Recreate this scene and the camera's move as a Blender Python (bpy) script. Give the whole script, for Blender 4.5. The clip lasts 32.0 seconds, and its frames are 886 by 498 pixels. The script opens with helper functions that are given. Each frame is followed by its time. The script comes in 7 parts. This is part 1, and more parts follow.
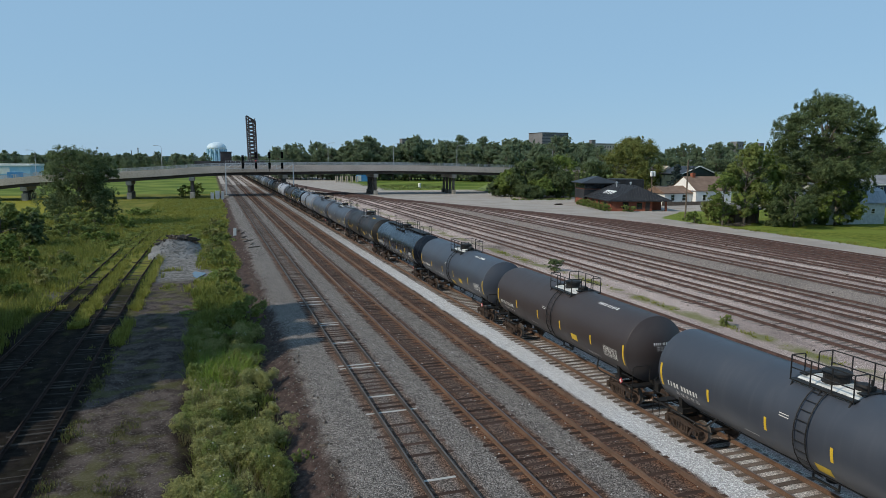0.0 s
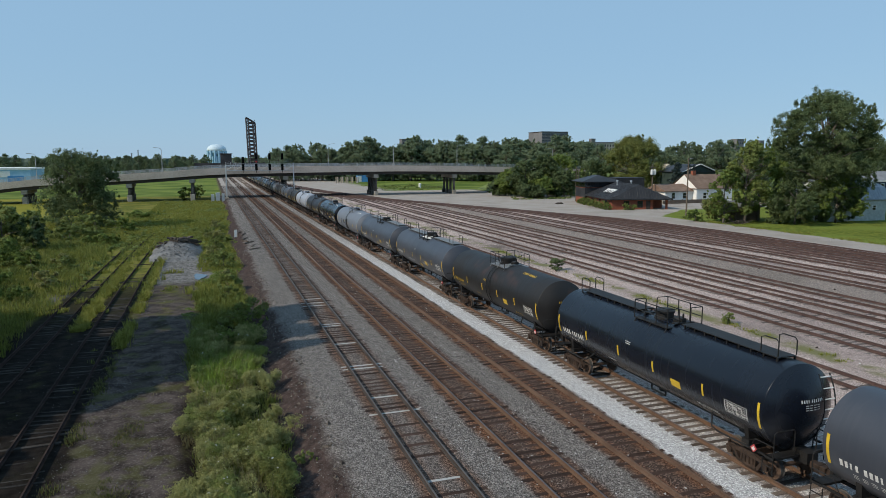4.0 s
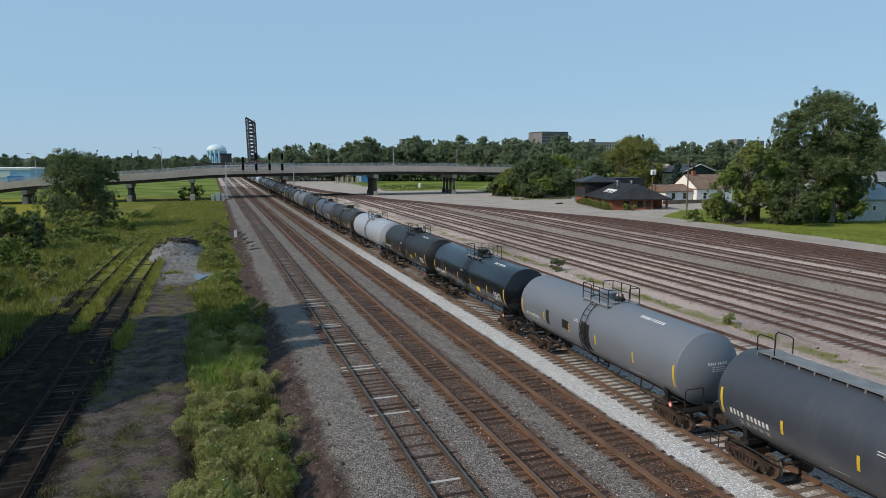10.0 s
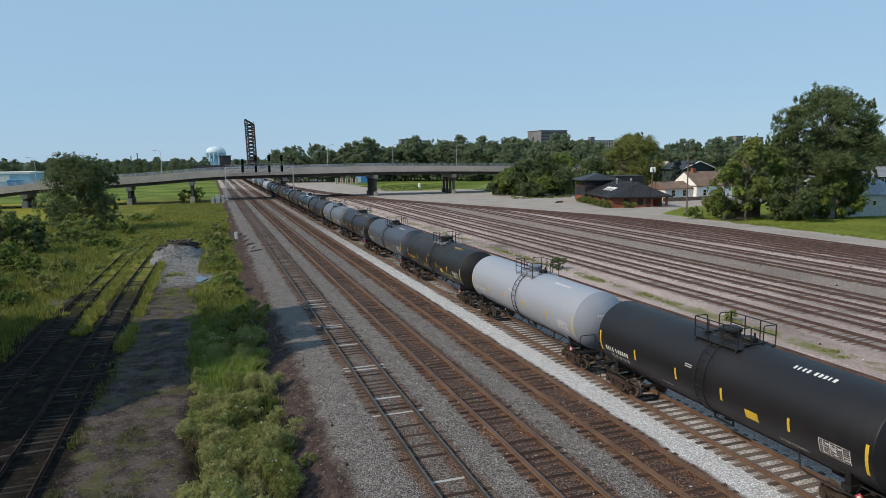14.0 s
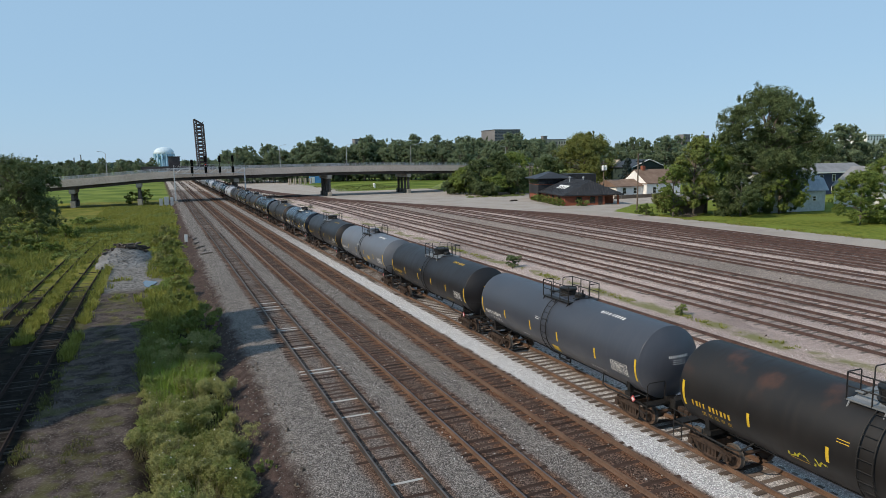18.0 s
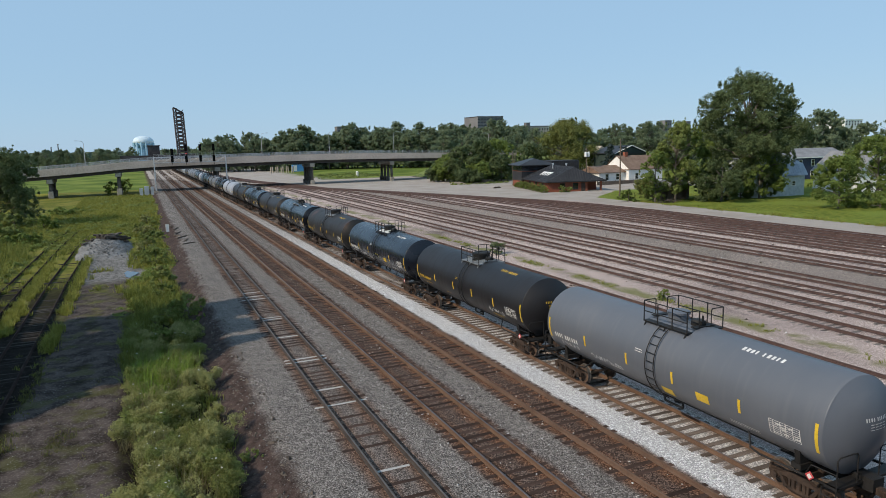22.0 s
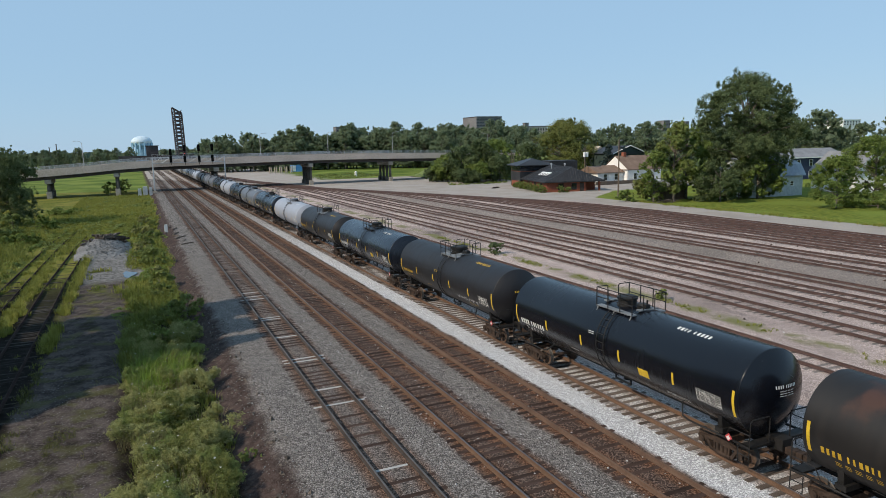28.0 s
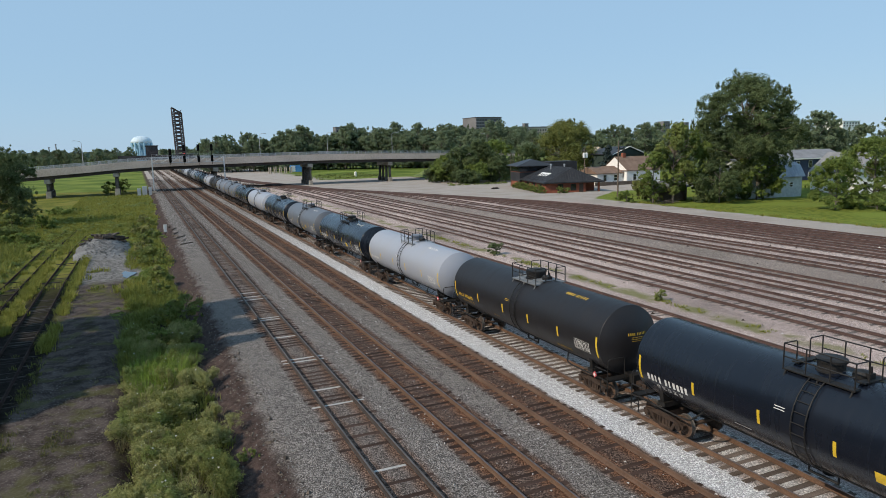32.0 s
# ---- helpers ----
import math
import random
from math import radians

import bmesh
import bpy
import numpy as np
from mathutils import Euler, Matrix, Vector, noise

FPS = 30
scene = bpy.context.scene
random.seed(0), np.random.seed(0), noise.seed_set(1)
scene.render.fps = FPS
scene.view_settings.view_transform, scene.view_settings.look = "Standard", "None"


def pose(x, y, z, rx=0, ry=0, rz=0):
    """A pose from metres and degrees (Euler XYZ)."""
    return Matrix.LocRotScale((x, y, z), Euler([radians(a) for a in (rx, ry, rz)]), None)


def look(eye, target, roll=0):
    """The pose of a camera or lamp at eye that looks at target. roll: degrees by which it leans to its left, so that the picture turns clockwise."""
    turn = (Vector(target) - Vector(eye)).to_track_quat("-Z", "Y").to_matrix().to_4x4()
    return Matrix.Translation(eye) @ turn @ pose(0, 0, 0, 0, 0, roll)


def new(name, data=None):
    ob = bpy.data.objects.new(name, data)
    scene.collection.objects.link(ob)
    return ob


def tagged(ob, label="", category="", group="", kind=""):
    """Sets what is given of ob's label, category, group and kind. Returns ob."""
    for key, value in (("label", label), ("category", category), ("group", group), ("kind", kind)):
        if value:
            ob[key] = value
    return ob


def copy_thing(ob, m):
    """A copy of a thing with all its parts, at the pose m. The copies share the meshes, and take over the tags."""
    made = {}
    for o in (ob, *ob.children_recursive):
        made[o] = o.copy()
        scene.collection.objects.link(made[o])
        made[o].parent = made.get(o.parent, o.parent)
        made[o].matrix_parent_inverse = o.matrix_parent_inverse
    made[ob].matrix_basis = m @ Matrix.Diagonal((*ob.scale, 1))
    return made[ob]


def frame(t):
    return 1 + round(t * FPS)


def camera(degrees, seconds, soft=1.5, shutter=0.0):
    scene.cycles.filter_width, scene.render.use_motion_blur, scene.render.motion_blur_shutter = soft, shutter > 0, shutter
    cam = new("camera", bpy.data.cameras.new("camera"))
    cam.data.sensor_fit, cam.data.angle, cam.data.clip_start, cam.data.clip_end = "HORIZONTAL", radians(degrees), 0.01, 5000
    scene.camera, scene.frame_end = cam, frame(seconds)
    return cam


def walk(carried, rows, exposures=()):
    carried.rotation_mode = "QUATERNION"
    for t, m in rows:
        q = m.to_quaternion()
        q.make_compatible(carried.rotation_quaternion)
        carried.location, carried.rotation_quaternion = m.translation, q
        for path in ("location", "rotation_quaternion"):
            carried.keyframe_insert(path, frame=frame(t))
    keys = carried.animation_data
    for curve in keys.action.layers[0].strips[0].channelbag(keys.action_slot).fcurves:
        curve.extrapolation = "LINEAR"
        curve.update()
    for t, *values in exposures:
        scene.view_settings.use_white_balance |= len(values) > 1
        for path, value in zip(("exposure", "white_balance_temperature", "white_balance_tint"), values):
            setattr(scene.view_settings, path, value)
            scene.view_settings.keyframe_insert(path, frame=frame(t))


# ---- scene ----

# ---- camera: a drone that hovers 11 m over the tracks, then pans a little to the right ----
def aim(x, y, yaw, pitch, roll):
    a, b = radians(yaw), radians(pitch)
    eye = Vector((x, y, 11.29))
    return look(eye, eye + Vector((math.sin(a) * math.cos(b), math.cos(a) * math.cos(b), -math.sin(b))), roll)


# seconds, x, y, turn to the right, tilt down, lean
HOVER = [
    (0.0, 0.027, -0.181, 19.019, 7.649, 0.417),
    (0.5, 0.017, -0.174, 19.012, 7.644, 0.379),
    (1.0, 0.005, -0.163, 18.995, 7.635, 0.302),
    (1.5, -0.014, -0.148, 18.980, 7.634, 0.158),
    (2.0, -0.022, -0.138, 18.965, 7.635, 0.038),
    (2.5, -0.023, -0.141, 18.959, 7.641, -0.035),
    (3.0, -0.019, -0.136, 18.952, 7.643, -0.093),
    (3.5, -0.015, -0.133, 18.957, 7.648, -0.070),
    (5.5, -0.013, -0.124, 18.962, 7.654, -0.050),
    (6.0, -0.010, -0.119, 18.964, 7.660, -0.031),
    (7.0, -0.002, -0.080, 18.956, 7.664, -0.130),
    (8.0, 0.018, -0.051, 18.963, 7.652, -0.107),
    (9.0, 0.028, -0.036, 18.971, 7.650, -0.004),
    (10.0, 0.001, -0.042, 18.965, 7.639, -0.046),
    (11.0, -0.034, -0.059, 18.953, 7.627, -0.221),
    (12.0, -0.062, -0.065, 18.946, 7.634, -0.406),
    (13.0, -0.059, -0.063, 18.953, 7.640, -0.527),
    (14.0, -0.050, -0.029, 18.942, 7.663, -0.657),
    (14.5, -0.041, -0.002, 18.945, 7.682, -0.794),
    (16.5, -0.031, 0.027, 18.955, 7.707, -0.925),
    (17.0, -0.020, 0.054, 19.680, 7.717, -1.020),
    (17.5, -0.006, 0.067, 21.230, 7.742, -1.006),
    (18.0, 0.009, 0.077, 22.738, 7.762, -0.998),
    (18.5, 0.016, 0.086, 23.770, 8.021, -0.975),
    (19.0, 0.017, 0.113, 24.148, 8.805, -0.989),
    (19.5, 0.021, 0.133, 24.132, 8.855, -1.002),
    (20.0, 0.012, 0.145, 24.122, 8.856, -1.095),
    (21.0, -0.007, 0.117, 24.100, 8.863, -1.252),
    (22.0, -0.000, 0.063, 24.091, 8.852, -1.341),
    (23.0, 0.028, 0.084, 24.115, 8.850, -1.350),
    (24.0, 0.041, 0.121, 24.154, 8.863, -1.290),
    (25.0, 0.024, 0.090, 24.165, 8.869, -1.262),
    (25.5, 0.011, 0.061, 24.162, 8.862, -1.295),
    (27.5, 0.005, 0.024, 24.177, 8.852, -1.330),
    (28.0, -0.001, 0.003, 24.198, 8.842, -1.347),
    (29.0, 0.012, 0.009, 24.234, 8.812, -1.270),
    (30.0, 0.032, 0.030, 24.240, 8.802, -1.236),
    (31.0, 0.033, 0.006, 24.240, 8.802, -1.236),
    (32.0, 0.025, -0.020, 24.240, 8.802, -1.236),
]
cam = camera(66.75, 32.0, 0.7)
# the picture grows a little brighter and warmer on the way
walk(cam, [(t, aim(*row)) for t, *row in HOVER],
     [(0.0, -0.15, 6330, 9), (6.0, -0.09, 6490, 10), (12.0, -0.04, 6590, 11), (18.0, 0.05, 6650, 12), (32.0, 0.05, 6650, 12)])

# ---- sky and sun: a clear afternoon, the sun at the side of the tracks ----
SUN_EL, SUN_AZ = 38.0, 263.0          # degrees; the azimuth runs clockwise from +y
world = bpy.data.worlds.new("world")
scene.world = world
world.use_nodes = True
wn = world.node_tree
sky = wn.nodes.new("ShaderNodeTexSky")
sky.sky_type, sky.sun_disc = "NISHITA", False
sky.sun_elevation, sky.sun_rotation = radians(SUN_EL), radians(SUN_AZ)
sky.air_density, sky.dust_density, sky.ozone_density, sky.altitude = 1.0, 0.2, 2.5, 180
tint = wn.nodes.new("ShaderNodeMix")
tint.data_type = "RGBA"               # a thin even haze over the clear sky
tint.inputs[0].default_value, tint.inputs[7].default_value = 0.84, (2.95, 4.85, 6.80, 1.0)
wn.links.new(sky.outputs[0], tint.inputs[6])
wn.links.new(tint.outputs[2], wn.nodes["Background"].inputs[0])
wn.nodes["Background"].inputs[1].default_value = 0.112
lamp = bpy.data.lights.new("sun", "SUN")
lamp.energy, lamp.angle, lamp.color = 3.8, radians(0.6), (1.0, 0.885, 0.72)
sun = new("sun", lamp)
to_sun = Vector((math.sin(radians(SUN_AZ)) * math.cos(radians(SUN_EL)),
                 math.cos(radians(SUN_AZ)) * math.cos(radians(SUN_EL)), math.sin(radians(SUN_EL))))
sun.matrix_world = look(to_sun * 300, (0, 0, 0))


# ---- materials ----
class Nodes:
    """A short hand for one node tree."""

    def __init__(self, name):
        self.mat = bpy.data.materials.new(name)
        self.mat.use_nodes = True
        self.t = self.mat.node_tree
        self.bsdf = self.t.nodes["Principled BSDF"]
        co = self.t.nodes.new("ShaderNodeTexCoord")
        self.co = co.outputs["Object"]

    def n(self, kind, *links, operation="", data_type="", interpolation_type=""):
        nd = self.t.nodes.new(kind)
        if operation:
            nd.operation = operation
        if data_type:
            nd.data_type = data_type
        if interpolation_type:
            nd.interpolation_type = interpolation_type
        for i, v in links:
            if isinstance(v, bpy.types.NodeSocket):
                self.t.links.new(v, nd.inputs[i])
            else:
                nd.inputs[i].default_value = v
        return nd

    def noise(self, scale, detail=3.0, co=None, stretch=None):
        co = co or self.co
        if stretch:
            co = self.n("ShaderNodeMapping", (0, co), (3, stretch)).outputs[0]
        return self.n("ShaderNodeTexNoise", (0, co), (2, scale), (3, detail)).outputs["Fac"]

    def math(self, op, a, b=0.0, c=0.0):
        return self.n("ShaderNodeMath", (0, a), (1, b), (2, c), operation=op).outputs[0]

    def ramp(self, v, lo, hi):
        return self.n("ShaderNodeMapRange", (0, v), (1, lo), (2, hi), (3, 0.0), (4, 1.0),
                      interpolation_type="SMOOTHSTEP").outputs[0]

    def mix(self, f, a, b):
        f4 = lambda c: (*c, 1.0) if isinstance(c, tuple) and len(c) == 3 else c
        return self.n("ShaderNodeMix", (0, f), (6, f4(a)), (7, f4(b)), data_type="RGBA").outputs[2]

    def out(self, colour, rough=0.8, metal=0.0, height=None, strength=0.4, distance=0.02, spec=None):
        b = self.bsdf
        for key, v in (("Base Color", colour), ("Roughness", rough), ("Metallic", metal)):
            if isinstance(v, bpy.types.NodeSocket):
                self.t.links.new(v, b.inputs[key])
            elif key == "Base Color":
                b.inputs[key].default_value = (*v, 1)
            else:
                b.inputs[key].default_value = v
        if spec is not None:
            b.inputs["Specular IOR Level"].default_value = spec
        if height is not None:
            bp = self.t.nodes.new("ShaderNodeBump")
            bp.inputs["Strength"].default_value, bp.inputs["Distance"].default_value = strength, distance
            self.t.links.new(height, bp.inputs["Height"])
            self.t.links.new(bp.outputs[0], b.inputs["Normal"])
        return self.mat


def surface(name, dark, light, fine=8.0, coarse=0.6, rough=0.8, metal=0.0, bump=0.3, dist=0.02, stretch=None, each=0.0, spec=0.3):
    """A worn surface: two colours mixed by fine grain and by large patches; each: how much single pieces differ."""
    m = Nodes(name)
    a, b = m.noise(fine, 4, stretch=stretch), m.noise(coarse, 3)
    f = m.math("ADD", m.math("MULTIPLY", a, 0.6), m.math("MULTIPLY", b, 0.6))
    f = m.ramp(f, 0.35, 0.85)
    col = m.mix(f, dark, light)
    if each:
        r = m.math("FRACT", m.math("ADD", m.n("ShaderNodeObjectInfo").outputs["Random"], m.n("ShaderNodeNewGeometry").outputs["Random Per Island"]))
        col = m.n("ShaderNodeHueSaturation", (1, 1.0), (2, m.math("MULTIPLY_ADD", r, each, 1 - each / 2)), (4, col)).outputs[0]
    rr = m.math("MULTIPLY_ADD", a, 0.2, rough - 0.1)
    return m.out(col, rr, metal, a, bump, dist, spec)


def leaves(name, dark, light, trans=0.25):
    m = Nodes(name)
    r = m.n("ShaderNodeNewGeometry").outputs["Random Per Island"]
    big = m.noise(0.35, 2)
    f = m.math("ADD", m.math("MULTIPLY", r, 0.7), m.math("MULTIPLY", big, 0.4))
    col = m.mix(f, dark, light)
    m.out(col, 0.6, 0.0, spec=0.25)
    tr = m.n("ShaderNodeBsdfTranslucent", (0, col))
    ms = m.n("ShaderNodeMixShader", (0, trans), (1, m.bsdf.outputs[0]), (2, tr.outputs[0]))
    m.t.links.new(ms.outputs[0], m.t.nodes["Material Output"].inputs[0])
    return m.mat


def tank_paint(name, colour, rough, dirt, streak=0.5, rust=0.0, dusty=0.25):
    """Tank paint with rain streaks down the flanks, dust low down and, on some cars, rust blooms on top."""
    m = Nodes(name)
    shift = m.n("ShaderNodeObjectInfo").outputs["Random"]
    off = m.n("ShaderNodeCombineXYZ", (0, m.math("MULTIPLY", shift, 40.0)), (1, m.math("MULTIPLY", shift, 70.0))).outputs[0]
    co = m.n("ShaderNodeVectorMath", (0, m.co), (1, off), operation="ADD").outputs[0]
    streaks = m.ramp(m.noise(1.0, 5, co=co, stretch=(1.0, 5.0, 0.35)), 0.45, 0.8)
    patch = m.ramp(m.noise(0.5, 4, co=co), 0.4, 0.75)
    fine = m.noise(22, 3, co=co)
    f = m.math("MULTIPLY", m.math("ADD", m.math("MULTIPLY", streaks, 0.6), m.math("MULTIPLY", patch, 0.5)), streak)
    col = m.mix(f, colour, dirt)
    if rust:
        blot = m.ramp(m.noise(0.7, 6, co=co), 0.56, 0.72)
        z = m.n("ShaderNodeSeparateXYZ", (0, m.co)).outputs[2]
        top = m.ramp(z, 2.9, 4.0)
        col = m.mix(m.math("MULTIPLY", m.math("MULTIPLY", blot, top), rust), col, (0.11, 0.045, 0.025))
    low = m.n("ShaderNodeSeparateXYZ", (0, m.co)).outputs[2]
    dust = m.math("MULTIPLY", m.math("SUBTRACT", 1.0, m.ramp(m.math("MULTIPLY_ADD", m.noise(0.9, 5, co=co, stretch=(1.0, 0.5, 1.0)), 1.3, low), 2.0, 3.2)), dusty)
    col = m.mix(dust, col, (0.165, 0.165, 0.17))
    rr = m.math("MULTIPLY_ADD", f, 0.25, rough)
    return m.out(col, rr, 0.0, fine, 0.05, 0.01, 0.38)


PAINT = {
    "slate": tank_paint("slate_grey_paint", (0.042, 0.049, 0.065), 0.42, (0.076, 0.082, 0.098), 0.5, 0.0, 0.45),
    "mid": tank_paint("mid_grey_paint", (0.096, 0.107, 0.128), 0.42, (0.145, 0.152, 0.168), 0.5),
    "grey": tank_paint("grey_paint", (0.130, 0.147, 0.178), 0.45, (0.165, 0.178, 0.203), 0.5),
    "light": tank_paint("light_grey_paint", (0.275, 0.30, 0.355), 0.4, (0.33, 0.335, 0.345), 0.6),
    "gloss": tank_paint("glossy_black_paint", (0.0042, 0.0052, 0.0085), 0.22, (0.0085, 0.0098, 0.0135), 0.4, 0.0, 0.06),
    "blue": tank_paint("blue_black_paint", (0.0062, 0.0088, 0.0155), 0.24, (0.0140, 0.0172, 0.0245), 0.4, 0.0, 0.08),
    "black": tank_paint("matt_black_paint", (0.0102, 0.0094, 0.0112), 0.48, (0.022, 0.0200, 0.0190), 0.5, 0.0, 0.10),
    "rusty": tank_paint("rusty_black_paint", (0.0112, 0.0105, 0.0105), 0.52, (0.0240, 0.0200, 0.0180), 0.6, 0.45, 0.12),
    "brown": tank_paint("brown_paint", (0.040, 0.031, 0.031), 0.48, (0.066, 0.058, 0.056), 0.5),
}
IRON = surface("dirty_iron", (0.0156, 0.0109, 0.0086), (0.0663, 0.0421, 0.0296), 9, 1.5, 0.8, 0.0)
FRAME_BLACK = surface("frame_black", (0.0078, 0.0078, 0.0078), (0.0218, 0.0203, 0.0195), 12, 1.5, 0.6)
FRAME_GREY = surface("frame_grey", (0.16, 0.17, 0.18), (0.26, 0.27, 0.28), 12, 1.5, 0.6)
GRATE = surface("walkway_grating", (0.13, 0.14, 0.145), (0.25, 0.26, 0.27), 60, 2, 0.6, 0.3)
WHITE_TOP = surface("white_top_paint", (0.42, 0.41, 0.38), (0.72, 0.70, 0.66), 9, 2, 0.6)
WHEEL = surface("wheel_steel", (0.045, 0.028, 0.020), (0.13, 0.085, 0.060), 10, 2, 0.7, 0.1)
TREAD = surface("wheel_tread", (0.0672, 0.0592, 0.0535), (0.143, 0.131, 0.119), 10, 2, 0.65, 0.3)
YELLOW = surface("reflective_yellow", (0.50, 0.33, 0.02), (0.68, 0.47, 0.05), 20, 3, 0.45, bump=0.05)
WHITE = surface("stencil_white", (0.50, 0.50, 0.49), (0.68, 0.68, 0.66), 30, 3, 0.6, bump=0.05)
YELLOW_INK = surface("stencil_yellow", (0.42, 0.26, 0.02), (0.58, 0.38, 0.04), 30, 3, 0.6, bump=0.05)
RED = surface("placard_red", (0.40, 0.05, 0.06), (0.52, 0.09, 0.09), 20, 3, 0.5, bump=0.05)
DARK_PATCH = surface("dark_patch_paint", (0.012, 0.012, 0.012), (0.02, 0.02, 0.02), 20, 3, 0.6, bump=0.05)
TAG_WHITE = surface("spray_white", (0.32, 0.33, 0.34), (0.5, 0.51, 0.52), 8, 3, 0.7, bump=0.0)
TAG_YELLOW = surface("spray_yellow", (0.38, 0.34, 0.02), (0.5, 0.46, 0.05), 8, 3, 0.7, bump=0.0)
RAIL_SIDE = surface("rail_rust", (0.080, 0.047, 0.031), (0.160, 0.096, 0.062), 14, 1.0, 0.85)
RAIL_TOP = surface("rail_polished", (0.070, 0.062, 0.060), (0.125, 0.114, 0.110), 20, 1.0, 0.6, 0.15, bump=0.05)
RAIL_OLD = surface("rail_brown", (0.080, 0.048, 0.034), (0.150, 0.094, 0.066), 14, 1.0, 0.8, 0.0)
RAIL_WORN = surface("rail_worn", (0.12, 0.095, 0.09), (0.20, 0.165, 0.155), 14, 1.0, 0.5, 0.6, bump=0.05)
RAIL_DARK = surface("rail_dark_side", (0.030, 0.025, 0.023), (0.075, 0.060, 0.052), 14, 1.0, 0.8)
RAIL_YARD = surface("rail_maroon", (0.046, 0.029, 0.027), (0.110, 0.070, 0.063), 14, 1.0, 0.85)
RAIL_SIDING = surface("siding_rail_brown", (0.018, 0.012, 0.011), (0.055, 0.038, 0.033), 14, 1.0, 0.9, spec=0.1)
TIE = surface("tie_wood", (0.0240, 0.0160, 0.0132), (0.0800, 0.0510, 0.0410), 16, 1.3, 0.9, bump=0.6, stretch=(1, 9, 4), each=0.8, spec=0.1)
TIE_YARD = surface("yard_tie_wood", (0.100, 0.086, 0.080), (0.270, 0.236, 0.218), 14, 0.8, 0.9, bump=0.5, stretch=(1, 8, 4), each=1.1, spec=0.1)
TIE_MAIN = surface("main_tie_wood", (0.060, 0.046, 0.038), (0.185, 0.150, 0.128), 14, 0.8, 0.9, bump=0.5, stretch=(1, 8, 4), each=0.8, spec=0.1)
TIE_GREY = surface("old_tie_wood", (0.007, 0.006, 0.0055), (0.085, 0.078, 0.072), 14, 0.9, 0.9, bump=0.5, stretch=(1, 9, 4), each=0.8, spec=0.08)
TIE_PALE = surface("pale_tie_wood", (0.30, 0.29, 0.28), (0.48, 0.47, 0.46), 14, 0.9, 0.9, bump=0.4, stretch=(1, 9, 4))
CONCRETE = surface("concrete", (0.38, 0.318, 0.268), (0.58, 0.49, 0.42), 3, 0.15, 0.9, bump=0.2)
# pier concrete darkened to paint in the shade under the deck
PIER_SHADED = surface("shaded_pier_concrete", (0.060, 0.050, 0.042), (0.15, 0.128, 0.108), 3, 0.3, 0.9, bump=0.2)
CONCRETE_PIER = surface("pier_concrete", (0.26, 0.225, 0.18), (0.42, 0.37, 0.31), 3, 0.3, 0.9, bump=0.2)
GIRDER = surface("girder_paint", (0.035, 0.028, 0.024), (0.07, 0.058, 0.05), 3, 0.3, 0.8)
GALV = surface("galvanised_steel", (0.34, 0.35, 0.36), (0.52, 0.53, 0.54), 10, 1, 0.45, 0.6, bump=0.05)
ALU = surface("signal_steel_silver", (0.45, 0.46, 0.47), (0.62, 0.63, 0.64), 6, 1, 0.5, 0.5, bump=0.05)
SIGNAL_BLACK = surface("signal_black", (0.003, 0.003, 0.003), (0.008, 0.008, 0.008), 10, 1, 0.8, spec=0.1)
TOWER_STEEL = surface("tower_steel", (0.036, 0.031, 0.034), (0.085, 0.073, 0.076), 1.5, 0.2, 0.8, 0.0)
TANK_BLUE = surface("water_tower_blue", (0.22, 0.40, 0.54), (0.36, 0.55, 0.68), 0.6, 0.1, 0.6, bump=0.0)
TANK_WHITE = surface("water_tower_white", (0.46, 0.58, 0.66), (0.60, 0.70, 0.77), 0.6, 0.1, 0.6, bump=0.0)
WOOD_POLE = surface("pole_wood", (0.09, 0.07, 0.055), (0.18, 0.14, 0.11), 12, 1, 0.9, stretch=(6, 6, 0.6))
BARK = surface("bark", (0.060, 0.050, 0.040), (0.20, 0.175, 0.145), 6, 0.6, 0.95, bump=0.8, stretch=(3, 3, 0.6))
BRICK = surface("red_brick", (0.20, 0.060, 0.035), (0.32, 0.115, 0.07), 5, 0.5, 0.9, each=0.3)
ROOF_DARK = surface("dark_metal_roof", (0.022, 0.023, 0.026), (0.045, 0.046, 0.052), 3, 0.3, 0.5, 0.2)
ROOF_BROWN = surface("brown_shingles", (0.13, 0.085, 0.062), (0.24, 0.165, 0.125), 6, 0.6, 0.9)
ROOF_GREY = surface("grey_shingles", (0.15, 0.155, 0.165), (0.26, 0.265, 0.28), 6, 0.5, 0.9)
ROOF_BARN = surface("barn_metal_roof", (0.20, 0.24, 0.29), (0.33, 0.38, 0.44), 1.2, 0.25, 0.45, 0.3)
WALL_WHITE = surface("white_siding", (0.66, 0.65, 0.62), (0.80, 0.79, 0.76), 3, 0.4, 0.8)
WALL_BARN = surface("grey_green_siding", (0.333, 0.367, 0.367), (0.525, 0.56, 0.56), 2, 0.4, 0.8)
WALL_NAVY = surface("navy_siding", (0.022, 0.030, 0.062), (0.040, 0.052, 0.095), 3, 0.4, 0.7)
WALL_DARK = surface("dark_wall_brick", (0.125, 0.120, 0.130), (0.20, 0.195, 0.205), 0.8, 0.08, 0.9)
WALL_TAN = surface("tan_wall", (0.36, 0.31, 0.25), (0.48, 0.42, 0.35), 0.6, 0.06, 0.9)
WALL_BLUE = surface("pale_blue_wall", (0.26, 0.46, 0.62), (0.42, 0.60, 0.74), 0.5, 0.1, 0.6, bump=0.05)
